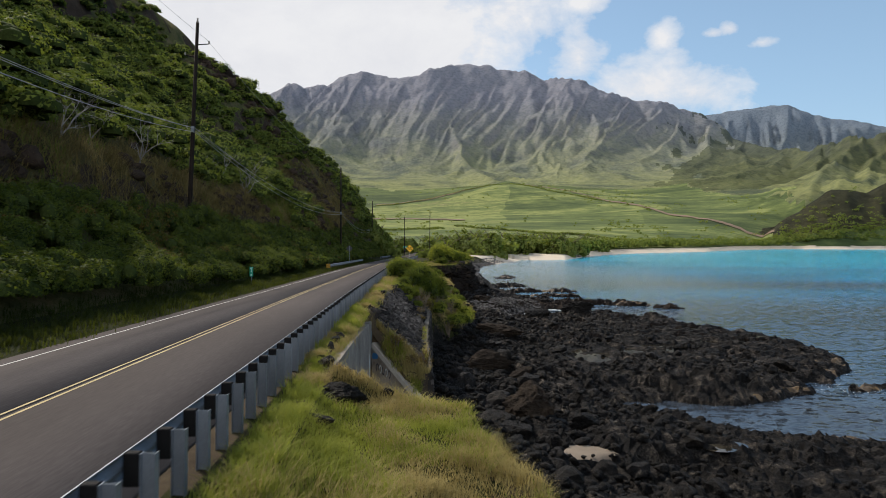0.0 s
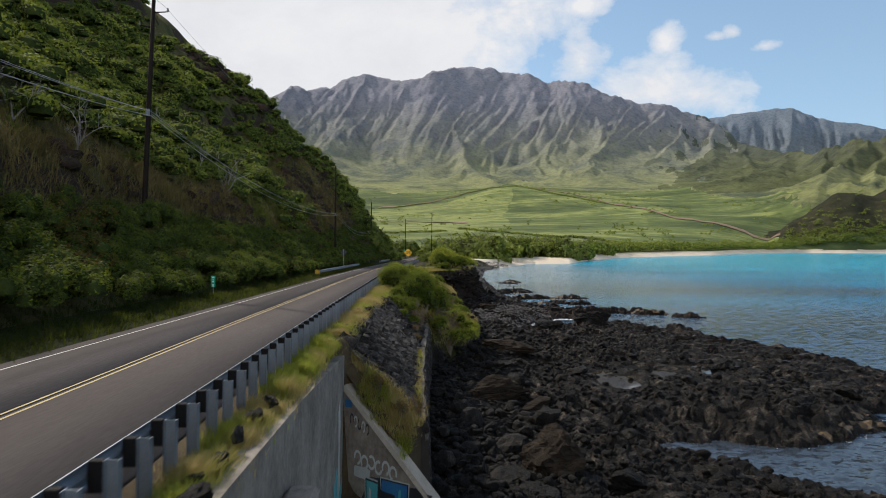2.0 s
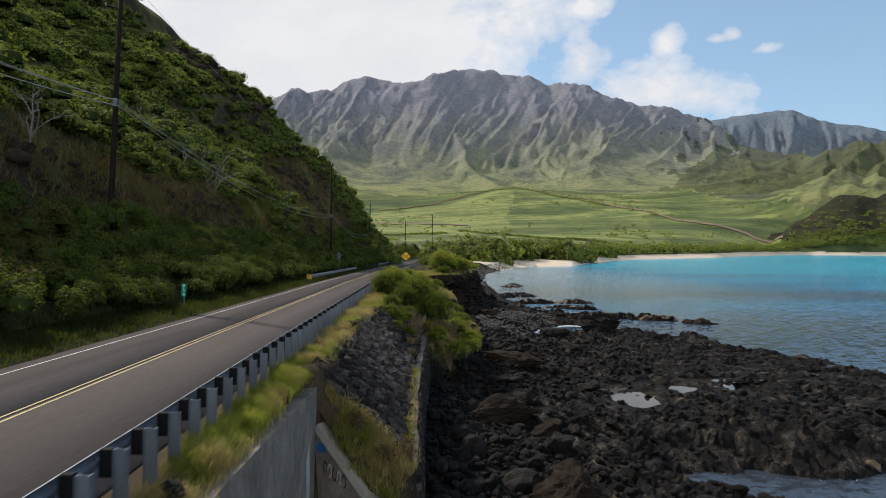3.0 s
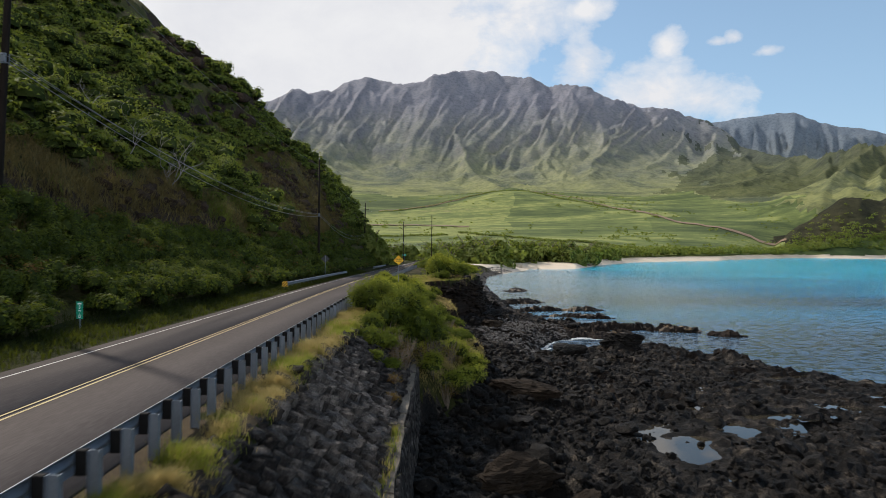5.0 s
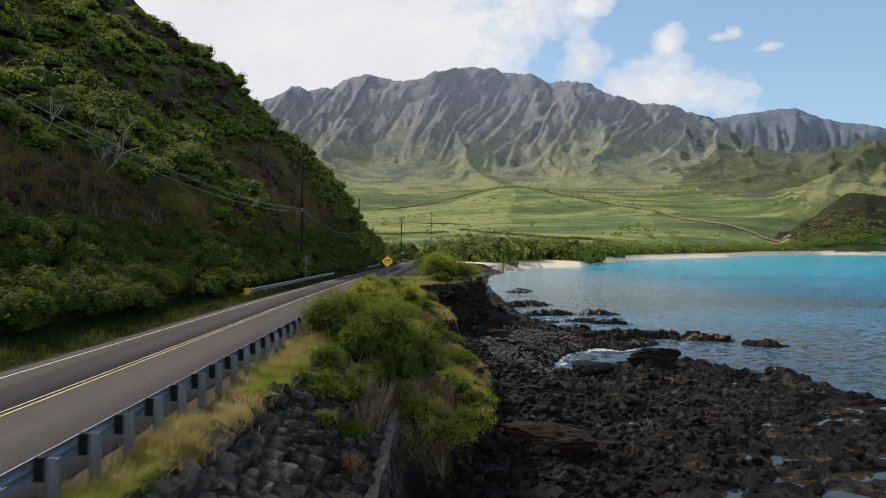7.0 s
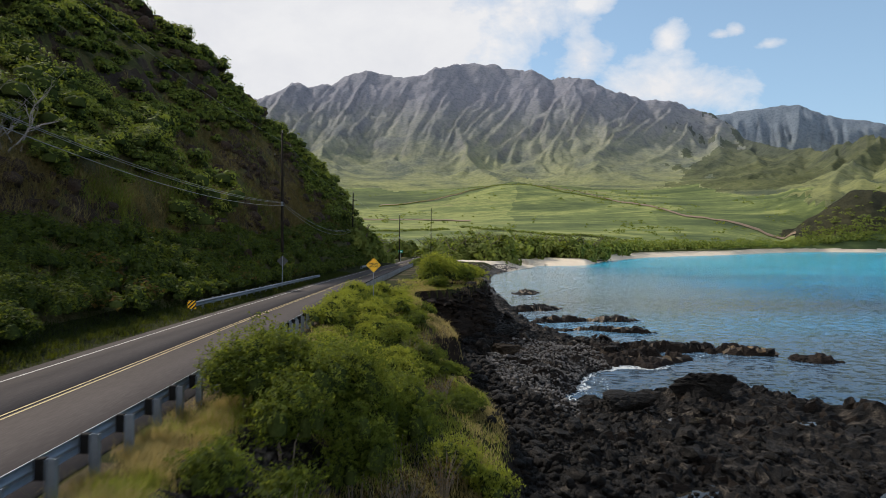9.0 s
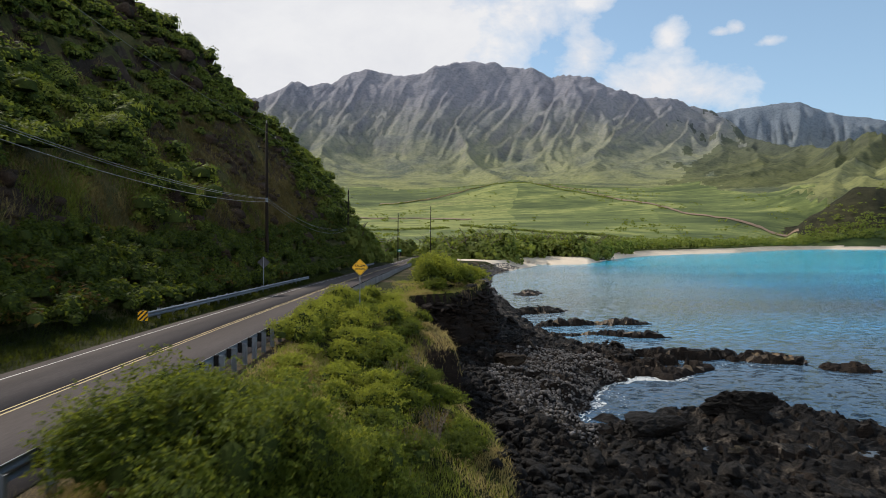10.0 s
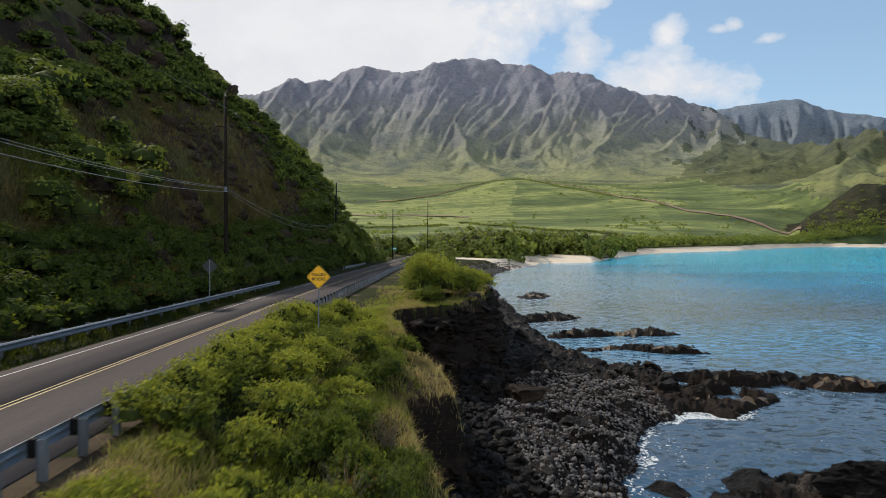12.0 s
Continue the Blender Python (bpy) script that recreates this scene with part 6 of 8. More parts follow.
def scatter(name, sources, xs, ys, zs, sizes, mat, label, category, sink=0.25, fine=None):
    """Strews copies of the sources over places, joined into one thing."""
    arrays, bits = [mesh_arrays(me) for me in sources], [mesh_arrays(me) for me in fine or ()]
    out = []
    for x, y, z, s in zip(xs, ys, zs, sizes):
        pick = arrays if s > 0.42 or fine is None else bits
        v, f = pick[int(rng.integers(len(pick)))]
        t, l = rng.uniform(0, 2 * math.pi), rng.normal(0, 0.3)
        c, sn = math.cos(t), math.sin(t)
        w = v * (s * np.array([rng.uniform(0.8, 1.25), rng.uniform(0.8, 1.2), rng.uniform(0.75, 1.15)]))
        w = np.stack([w[:, 0], w[:, 1] * math.cos(l) - w[:, 2] * math.sin(l), w[:, 1] * math.sin(l) + w[:, 2] * math.cos(l)], -1)
        w = np.stack([w[:, 0] * c - w[:, 1] * sn, w[:, 0] * sn + w[:, 1] * c, w[:, 2]], -1)
        out.append((w + [x, y, z + s * (0.36 - sink)], f))
    v, f = join_arrays(out)
    return tagged(new(name, mesh_np(name, v, f, mat)), label, category, kind="stuff")


def on_cobbles(x, y):
    return (y > 84) & (y < 112) & (x > np.interp(y, [84, 90, 100, 108, 112], [9.5, 7.6, 6.6, 9.5, 13.0])) & (x < np.interp(y, [84, 91, 96, 104, 112], [11.0, 12.6, 15.5, 19, 19]))


def single_blocks(x, y, z, s, keep, label):
    """Sets the largest blocks one by one; returns which they are."""
    big = keep & (s > np.sort(s[keep])[-70])
    for i in np.flatnonzero(big):
        ob = new("boulder", ROCKS[i % 8])
        q = s[i]
        ob.matrix_basis = pose(x[i], y[i], z[i] + 0.2 * q, rng.uniform(-15, 15), rng.uniform(-15, 15), rng.uniform(0, 360)) @ Matrix.Diagonal((q * rng.uniform(0.9, 1.3), q * rng.uniform(0.8, 1.2), q * rng.uniform(0.8, 1.1), 1))
        tagged(ob, label, "boulder", "large boulders")
    return big


def strew_rocks():
    # rubble at the foot of the slope
    n = 8000
    y = rng.uniform(24, 112, n)
    x = np.interp(y, ST_Y, TO_X) + rng.exponential(4.2, n) - 0.3
    z = ground_height(x, y)
    keep = (x < 22) & (z > SEA + 0.35) & (ellipse(x, y, *SAND_BED, 12) > 0.75) & ~(on_cobbles(x, y) & (rng.uniform(size=n) < 0.93))
    s = np.clip(rng.lognormal(-1.5, 0.6, n), 0.12, 1.5)
    keep &= ~single_blocks(x, y, z, s, keep, "dark angular lava boulder below the slope")
    scatter("lava_boulders", ROCKS, x[keep], y[keep], z[keep], s[keep], M["boulder"], "jumble of dark lava boulders below the slope", "boulders", 0.12, BITS)
    # loose blocks all over the shelf
    n = 20000
    x, y = rng.uniform(4, 44, n), rng.uniform(24, 158, n)
    z = ground_height(x, y)
    keep = (z > SEA + 0.25) & ~on_cobbles(x, y) & (fbm(x / 5, y / 5, 3, 301) + rng.uniform(-0.4, 0.4, n) > np.interp(x, [8, 15], [-0.05, 0.36])) & (ellipse(x, y, *SAND_BED, 12) > 0.8)
    for cx, cy, a, b, turn in POOLS:
        keep &= ellipse(x, y, cx, cy, a * 1.35, b * 1.6, turn) > 1 - 0.5 * (rng.uniform(size=n) < 0.1)
    s = np.clip(rng.lognormal(-1.45, 0.6, n), 0.13, 1.5)
    keep &= ~single_blocks(x, y, z, s, keep, "black lava block lying on the shelf")
    scatter("shelf_rocks", ROCKS, x[keep], y[keep], z[keep], s[keep], M["boulder"], "broken black lava blocks lying on the shelf", "rocks", 0.2, BITS)
    # cobble beach in the cove
    n = 12000
    y = rng.uniform(84, 112, n)
    x = rng.uniform(5.5, 20, n)
    z = ground_height(x, y)
    keep = (z > SEA - 0.05) & on_cobbles(x, y)
    s = np.clip(rng.lognormal(-1.45, 0.36, n), 0.12, 0.55)
    scatter("cobbles", SMALL, x[keep], y[keep], z[keep], s[keep], M["cobble"], "rounded grey cobbles on the cove beach", "cobbles", 0.2)
    # far cobble bank
    n = 4200
    y = rng.uniform(165, 296, n)
    x = np.interp(y, ST_Y, TO_X) + rng.uniform(-3, 6, n)
    z = ground_height(x, y)
    keep = z > SEA + 0.1
    s = np.clip(rng.lognormal(-0.75, 0.4, n), 0.3, 1.3)
    scatter("shore_boulders", SMALL, x[keep], y[keep], z[keep], s[keep], M["cobble"], "grey boulders piled along the far shore", "boulders", 0.25)

    # crags that stick out of the cliffs
    n = 900
    y = np.concatenate([rng.uniform(104.5, 131, 620), rng.uniform(8, 24, 120), rng.uniform(66, 104, 160)])
    f = rng.uniform(0, 1, n)
    bx, bz, tx, tz = (np.interp(y, ST_Y, q) for q in (BR_X, BR_Z, TO_X, TO_Z))
    f = np.where((y > 60) & (y < 104), 0.75 + 0.35 * f, f)
    x, z = bx + (tx - bx) * f + rng.normal(0, 0.12, n), bz + (tz - bz) * f - 0.35
    front = (y > 104.5) & (y < 108.5) & (rng.uniform(size=n) < 0.75)
    x = np.where(front, rng.uniform(0.6, 5.0, n), x)
    y = np.where(front, 105.0 + 0.35 * (x - 0.6) + 1.4 * (1 - f) + rng.normal(0, 0.1, n), y)
    z = np.where(front, -5.8 + 3.9 * (1 - f), z)
    s = np.clip(rng.lognormal(-0.35, 0.4, n), 0.35, 1.6)
    # broken rim of the headland
    k = 110
    rx = rng.uniform(0.4, 9.0, k)
    ry = np.where(rx < 5, 104.6 + 0.42 * (rx - 0.4), 107 + 2.6 * (rx - 5)) + rng.normal(0, 0.5, k)
    x, y, z = np.concatenate([x, rx]), np.concatenate([y, ry]), np.concatenate([z, rng.uniform(-4.6, -2.4, k)])
    s = np.concatenate([s, np.clip(rng.lognormal(-0.4, 0.4, k), 0.4, 1.4)])
    scatter("cliff_crags", [rock_mesh(q + 80, M["cliff"], 2, 0.42, 0.9, 8) for q in range(8)], x, y, z, s, M["cliff"], "jutting dark crags of the sea cliff", "crags", 0.36)


strew_rocks()


def big_rock(x, y, sx, sy, sz, turn, seed, mat, label, sink=0.3, name="boulder"):
    me = rock_mesh(seed, M[mat], 4, 0.95, 0.55, 16)
    ob = new(name, me)
    z = float(ground_height(x, y)) if y < 330 else SEA + 0.1
    ob.matrix_basis = pose(x, y, z + sz * (0.5 - sink), 0, 0, turn) @ Matrix.Diagonal((sx, sy, sz, 1))
    return tagged(ob, label, "boulder", "large boulders")


big_rock(4.9, 40.2, 3.2, 2.6, 3.3, 20, 41, "tan_rock", "large craggy brown boulder on the lava shore")
big_rock(3.4, 37.4, 2.4, 2.0, 1.4, 70, 42, "boulder", "large dark lava boulder beside a brown one")
big_rock(7.6, 38.4, 2.6, 1.5, 1.2, 0, 43, "boulder", "low dark lava boulder on the shore")
big_rock(6.4, 66.4, 5.2, 3.0, 1.8, -14, 44, "tan_rock", "broad tan slab of layered rock at the slope's foot")
big_rock(93.0, 383.0, 26.0, 7.0, 2.2, 10, 57, "tan_rock", "low brown rock ledge at the edge of the beach")
big_rock(3.2, 52.2, 4.6, 2.4, 2.0, 8, 55, "tan_rock", "broad brown outcrop of layered rock below the stone wall")
big_rock(6.0, 50.6, 2.4, 1.8, 1.3, 40, 56, "tan_rock", "brown boulder among black lava rubble")
big_rock(9.0, 103.5, 3.2, 2.6, 2.2, 30, 45, "tan_rock", "brown boulder below the headland cliff")
big_rock(14.3, 86.2, 4.6, 3.0, 2.3, 12, 58, "boulder", "broad craggy lava block on the shelf")
big_rock(20.4, 88.4, 5.2, 3.2, 2.5, -8, 63, "boulder", "long black lava block beside the cove")
big_rock(11.4, 99.5, 2.6, 2.2, 1.6, 50, 46, "boulder", "dark boulder at the edge of the cobbles")
big_rock(13.4, 93.0, 3.4, 2.4, 1.8, 10, 47, "boulder", "wide dark boulder beside the cove")
big_rock(22.8, 96.0, 6.0, 3.0, 1.7, 5, 48, "boulder", "long black lava block at the water's edge")
big_rock(18.4, 94.0, 4.0, 2.6, 1.7, 25, 49, "boulder", "craggy black lava block at the water's edge")
big_rock(26.2, 95.2, 3.0, 2.0, 1.5, -20, 50, "boulder", "black lava block at the water's edge")
big_rock(-4.15, 20.6, 0.45, 0.75, 0.4, 15, 52, "boulder", "dark lava boulder lying in the grass", 0.2)
big_rock(-3.45, 18.2, 1.25, 0.85, 0.6, -10, 53, "boulder", "dark lava boulder sunk in the grass", 0.2)
big_rock(-3.64, 16.4, 0.6, 0.6, 0.32, 30, 59, "boulder", "flat dark stone almost buried in the grass", 0.3)
big_rock(-2.6, 19.2, 0.35, 0.3, 0.25, 0, 54, "boulder", "small stone in the dry grass", 0.2)
for i, (x, y) in enumerate(((-4.28, 24.2), (-4.3, 23.2), (-4.26, 22.2), (-4.34, 21.3), (-4.3, 25.6))):
    big_rock(x, y, 0.34, 0.7, 0.32, 6 * i, 60 + i, "boulder", "dark stone set along the top of the culvert wall", 0.3)
for i, (x, y, s) in enumerate(((-3.75, 46.2, 0.5), (-3.7, 47.6, 0.35), (-3.6, 49.4, 0.32), (-3.95, 44.8, 0.6), (-4.05, 43.9, 0.55))):
    big_rock(x, y, s, s * 1.5, s * 0.7, 12 * i, 70 + i, "boulder", "dark boulder along the crest of the revetment", 0.2)


# ---- cars at the roadside ----
def car(x, y, turn, paint, label):
    ob = empty("parked_car", pose(x, y, float(road_z(y)) - 0.02, 0, 0, turn), label, "car", "cars parked by the beach")
    bm = bmesh.new()
    prism(bm, [(-0.88, -2.2, 0.35), (-0.88, 2.2, 0.35), (-0.88, 2.2, 0.8), (-0.88, 1.2, 0.95), (-0.88, -1.9, 0.98), (-0.88, -2.2, 0.8)], (1.76, 0, 0))
    bmesh.ops.bevel(bm, geom=bm.edges[:], offset=0.07, segments=2, affect="EDGES")
    body = part("body", bm, M[paint], ob)
    bm = bmesh.new()
    prism(bm, [(-0.76, -1.75, 0.95), (-0.76, 1.0, 0.93), (-0.70, 0.35, 1.5), (-0.70, -1.3, 1.52)], (1.48, 0, 0))
    bmesh.ops.bevel(bm, geom=bm.edges[:], offset=0.06, segments=2, affect="EDGES")
    part("cabin", bm, M["glass_dark"], body, "dark tinted windows")
    bm = bmesh.new()
    box(bm, (-0.68, -1.25, 1.5), (0.68, 0.32, 1.56), 0.03)
    part("roof", bm, M[paint], body)
    for sx in (-0.8, 0.8):
        for sy in (-1.35, 1.4):
            bm = bmesh.new()
            tube(bm, [(sx - 0.1, sy, 0.33), (sx + 0.1, sy, 0.33)], [0.33, 0.33], 14)
            w = part("wheel", bm, M["tyre"], ob)
            bm = bmesh.new()
            tube(bm, [(sx - 0.108, sy, 0.33), (sx + 0.108, sy, 0.33)], [0.2, 0.2], 10)
            part("rim", bm, M["car_silver"], w)


for i, (paint, label) in enumerate((("car_white", "white car parked along the beach road"), ("car_silver", "silver car parked along the beach road"), ("car_dark", "dark car parked along the beach road"), ("car_silver", "grey car parked along the beach road"), ("car_white", "white car parked at the end of a row"))):
    yy = 331 + i * 6.5
    dx = float(road_x(yy + 1) - road_x(yy - 1)) / 2
    car(float(road_x(yy)) + 1.0, yy, -math.degrees(math.atan(dx)), paint, label)


# ---- foam where the swell breaks ----
def foam():
    r = np.random.default_rng(55)
    spots = [(16.6, 100.5, 0.3, 3.4, 110), (20.2, 105.2, 1.2, 0.3, 40), (14.4, 95.5, 0.3, 1.8, 60), (38.5, 58.0, 3.2, 1.2, 90), (24.0, 98.5, 2.0, 0.8, 40), (22.5, 121.5, 3.0, 1.0, 130), (33.0, 110.6, 4.0, 0.6, 90), (18.5, 132.0, 1.4, 3.0, 120), (30.5, 52.0, 2.0, 1.2, 90), (20.0, 160.0, 1.5, 14.0, 160), (15.2, 97.5, 1.8, 5.0, 2600), (20.5, 104.2, 2.4, 1.4, 2400), (22.0, 104.0, 3.0, 2.0, 900), (25.0, 97.5, 5.0, 1.6, 900), (40.0, 66.0, 1.6, 8.0, 900), (30.0, 49.5, 6.0, 2.0, 900), (33.0, 114.5, 6.0, 1.6, 800), (22.0, 205.0, 2.0, 20.0, 140)]
    vs = []
    for cx, cy, sx, sy, k in spots:
        x, y, q = cx + sx * r.normal(size=k), cy + sy * r.normal(size=k), r.uniform(0.02, 0.065, k) * (1.9 if k > 2000 else 1.0)
        g = ground_height(x, y)
        ok = (g < SEA + 0.05) & (g > SEA - (0.55 if k > 700 else 1.3))
        x, y, q = x[ok], y[ok], q[ok]
        m = len(x)
        t = np.sort(r.uniform(0, 2 * math.pi, (m, 7)), 1)
        rad = q[:, None] * r.uniform(0.5, 1.2, (m, 7))
        turn = r.uniform(0, 3.14, m)[:, None]
        u, w = rad * np.cos(t) * 1.8, rad * np.sin(t) * 0.7
        z = np.repeat(SEA + 0.012 + 0.01 * r.random((m, 1)), 7, 1)
        vs.append(np.stack([x[:, None] + u * np.cos(turn) - w * np.sin(turn), y[:, None] + u * np.sin(turn) + w * np.cos(turn), z], -1).reshape(-1, 3))
    vs = np.concatenate(vs)
    fs = np.arange(len(vs)).reshape(-1, 7)
    tagged(new("sea_foam", mesh_np("sea_foam", vs, fs, M["foam"])), "white foam flecks where the swell meets the lava", "foam", kind="stuff")


foam()


# ---- plants ----
def leaves(c, face, length, width, loose=0.55, seed=0):
    """Diamond leaves at the places c, each lying roughly across its face direction."""
    r = np.random.default_rng(seed)
    n = len(c)
    nn = face + loose * r.normal(size=(n, 3))
    nn /= np.linalg.norm(nn, axis=1)[:, None] + 1e-9
    t = np.cross(nn, r.normal(size=(n, 3)))
    t /= np.linalg.norm(t, axis=1)[:, None] + 1e-9
    w = np.cross(nn, t)
    L = (np.broadcast_to(length, n) * r.uniform(0.7, 1.3, n))[:, None]
    W = (np.broadcast_to(width, n) * r.uniform(0.7, 1.3, n))[:, None]
    v = np.stack([c - t * L * 0.5, c + w * W * 0.5, c + t * L * 0.5, c - w * W * 0.5], 1).reshape(-1, 3)
    return v, np.arange(4 * n).reshape(-1, 4)


def leaflets(c, face, length, width, loose=0.7, seed=0):
    """Small pointed leaves, one triangle each."""
    r = np.random.default_rng(seed)
    n = len(c)
    nn = face + loose * r.normal(size=(n, 3))
    nn /= np.linalg.norm(nn, axis=1)[:, None] + 1e-9
    t = np.cross(nn, r.normal(size=(n, 3)))
    t /= np.linalg.norm(t, axis=1)[:, None] + 1e-9
    w = np.cross(nn, t)
    L = (np.broadcast_to(length, n) * r.uniform(0.7, 1.3, n))[:, None]
    W = (np.broadcast_to(width, n) * r.uniform(0.7, 1.3, n))[:, None]
    v = np.stack([c - t * L * 0.4 + w * W * 0.5, c - t * L * 0.4 - w * W * 0.5, c + t * L * 0.6], 1).reshape(-1, 3)
    return v, np.arange(3 * n).reshape(-1, 3)


def sprays(p, k, reach, r):
    """Turns each place into a short drooping spray of k leaves along a twig."""
    n = len(p)
    out = p[:, 3:] / (np.linalg.norm(p[:, 3:], axis=1)[:, None] + 1e-9)
    d = out + 0.7 * r.normal(size=(n, 3))
    d[:, 2] += 0.25
    d /= np.linalg.norm(d, axis=1)[:, None]
    f = np.tile(np.linspace(0, 1, k), n)[:, None]
    c = np.repeat(p[:, :3], k, 0) + np.repeat(d, k, 0) * f * reach
    c[:, 2] -= (f[:, 0] ** 2) * reach * 0.3
    c += 0.10 * reach * r.normal(size=c.shape)
    face = np.repeat(out * 0.6 + np.array([0, 0, 0.6]), k, 0)
    return np.concatenate([c, face], 1)


def crown_points(n, centre, rx, rz, lumps, r, low=-0.35, tight=False):
    """Places for leaves near the outside of a crown of several lumps, and the way each looks outwards."""
    k = max(1, lumps)
    d = r.normal(size=(k, 3))
    d /= np.linalg.norm(d, axis=1)[:, None]
    d[:, 2] = np.abs(d[:, 2]) * 1.15 - 0.5 if tight else np.abs(d[:, 2]) * 0.9 - 0.15
    mid = d * np.array([rx, rx, rz]) * r.uniform(0.40, 0.72, (k, 1))
    rad = r.uniform(0.20, 0.34, k) if tight else r.uniform(0.26, 0.46, k)
    if tight:
        mid = mid * 1.22
    i = r.integers(0, k, n)
    u = r.normal(size=(n, 3))
    u /= np.linalg.norm(u, axis=1)[:, None]
    u[:, 2] = np.where(u[:, 2] < low, -u[:, 2], u[:, 2])
    q = (r.uniform(0.62, 1.0, n) if tight else r.uniform(0.45, 1.0, n) ** 0.5) * np.where(r.uniform(size=n) < 0.08, 1.25, 1.0)
    p = mid[i] + u * (rad[i] * q)[:, None] * np.array([rx, rx, rz])
    out = u * 0.75 + 0.35 * d[i] + np.array([0, 0, 0.25])
    return np.concatenate([p + np.asarray(centre), out], 1)


def stuff(name, v, f, mats, label, category, index=None):
    return tagged(new(name, mesh_np(name, v, f, mats, index)), label, category, kind="stuff")


ICO = [(0, 0, 1)] + [(0.894 * math.cos(k * 1.2566), 0.894 * math.sin(k * 1.2566), 0.447) for k in range(5)] + [(0.894 * math.cos(k * 1.2566 + 0.6283), 0.894 * math.sin(k * 1.2566 + 0.6283), -0.447) for k in range(5)]
ICO_F = [(0, 1 + k, 1 + (k + 1) % 5) for k in range(5)] + [(1 + k, 6 + k, 1 + (k + 1) % 5) for k in range(5)] + [(1 + (k + 1) % 5, 6 + k, 6 + (k + 1) % 5) for k in range(5)]


def thicket(c, rx, rz, lumps, n, seed, core=0.62, reach=(0.80, 1.10)):
    """Leaf places on crowns made of lumps round the middles c, the way each leaf looks, the crown it is on, and the
    dark lumps inside that paint inner shade.
    """
    r = np.random.default_rng(seed)
    m = len(c)
    d = r.normal(size=(m, lumps, 3))
    d /= np.linalg.norm(d, axis=2)[:, :, None]
    d[:, :, 2] = np.abs(d[:, :, 2]) * 1.1 - 0.25
    box_ = np.stack([rx, rx, rz], -1)[:, None, :]
    mid = c[:, None, :] + d * box_ * r.uniform(0.30, 0.68, (m, lumps, 1))
    rad = r.uniform(0.26, 0.48, (m, lumps, 1)) * box_
    i = r.integers(0, lumps, (m, n))
    u = r.normal(size=(m, n, 3))
    u /= np.linalg.norm(u, axis=2)[:, :, None]
    u[:, :, 2] = np.where(u[:, :, 2] < -0.35, -u[:, :, 2], u[:, :, 2])
    k = np.arange(m)[:, None]
    p = mid[k, i] + u * rad[k, i] * r.uniform(*reach, (m, n, 1))
    face = u + np.array([0, 0, 0.25])
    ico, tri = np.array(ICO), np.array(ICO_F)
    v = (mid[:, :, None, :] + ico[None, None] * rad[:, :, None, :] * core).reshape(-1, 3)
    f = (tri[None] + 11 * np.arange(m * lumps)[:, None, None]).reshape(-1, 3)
    return p.reshape(-1, 3), face.reshape(-1, 3), np.repeat(np.arange(m), n), (v, f)


def leafy(name, batches, mats, label, category, seed):
    """Joins crowns into one stand of shrubs: small leaves, with dark lumps within that paint inner shade. Each batch:
    leaf places, faces, sizes, material numbers, lumps.
    """
    items, index = [], []
    for p, face, size, which, (cv, cf) in batches:
        items.append(leaflets(p, face, size, size * 0.66, 0.34, seed))
        index.append(which)
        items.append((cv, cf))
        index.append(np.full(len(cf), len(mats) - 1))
        seed += 1
    v, f = join_arrays(items)
    return stuff(name, v, f, mats, label, category, np.concatenate(index))


def bank_shrubs():
    """The dense hedge of shrubs between the road and the hillside."""
    r = np.random.default_rng(11)
    near, far = [], []
    y = -6.0
    while y < 216:
        for row in range(4):
            u = -6.1 - row * 1.35 + r.normal(0, 0.3)
            yy = y + r.uniform(-0.6, 0.6)
            x = float(road_x(yy)) + u
            fill = 0.5 + 0.5 * float(fbm(np.array(yy / 9), np.array(row * 0.6), 3, 401))
            tall = (0.95 + 1.15 * fill + 0.05 * row) * (1.0 if yy < 92 else 0.9)
            if fill < 0.22 and row < 2:
                continue
            (near if 24 < yy < 78 else far).append((x, yy, float(ground_height(x, yy)) + tall * 0.42, r.uniform(0.9, 1.5), tall * 0.78))
        y += 0.95
    batches = []
    for k, (rows, n, size) in enumerate(((near, 820, 0.125), (far, 230, 0.22))):
        q = np.array(rows)
        p, face, of, core = thicket(q[:, :3], q[:, 3], q[:, 4], 9, n, 12 + k)
        rust = (fbm(p[:, 1] / 3.2, p[:, 2] / 2.0, 3, 405) > 0.42) & (r.uniform(size=len(p)) < 0.4)
        batches.append((p, face, np.full(len(p), size), rust.astype(int), core))
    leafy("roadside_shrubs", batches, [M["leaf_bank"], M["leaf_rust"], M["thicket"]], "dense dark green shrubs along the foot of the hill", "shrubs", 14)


bank_shrubs()


def uphill(y, d):
    return road_x(y) - 5.6 - d - 0.95 * np.maximum(y - 222, 0)


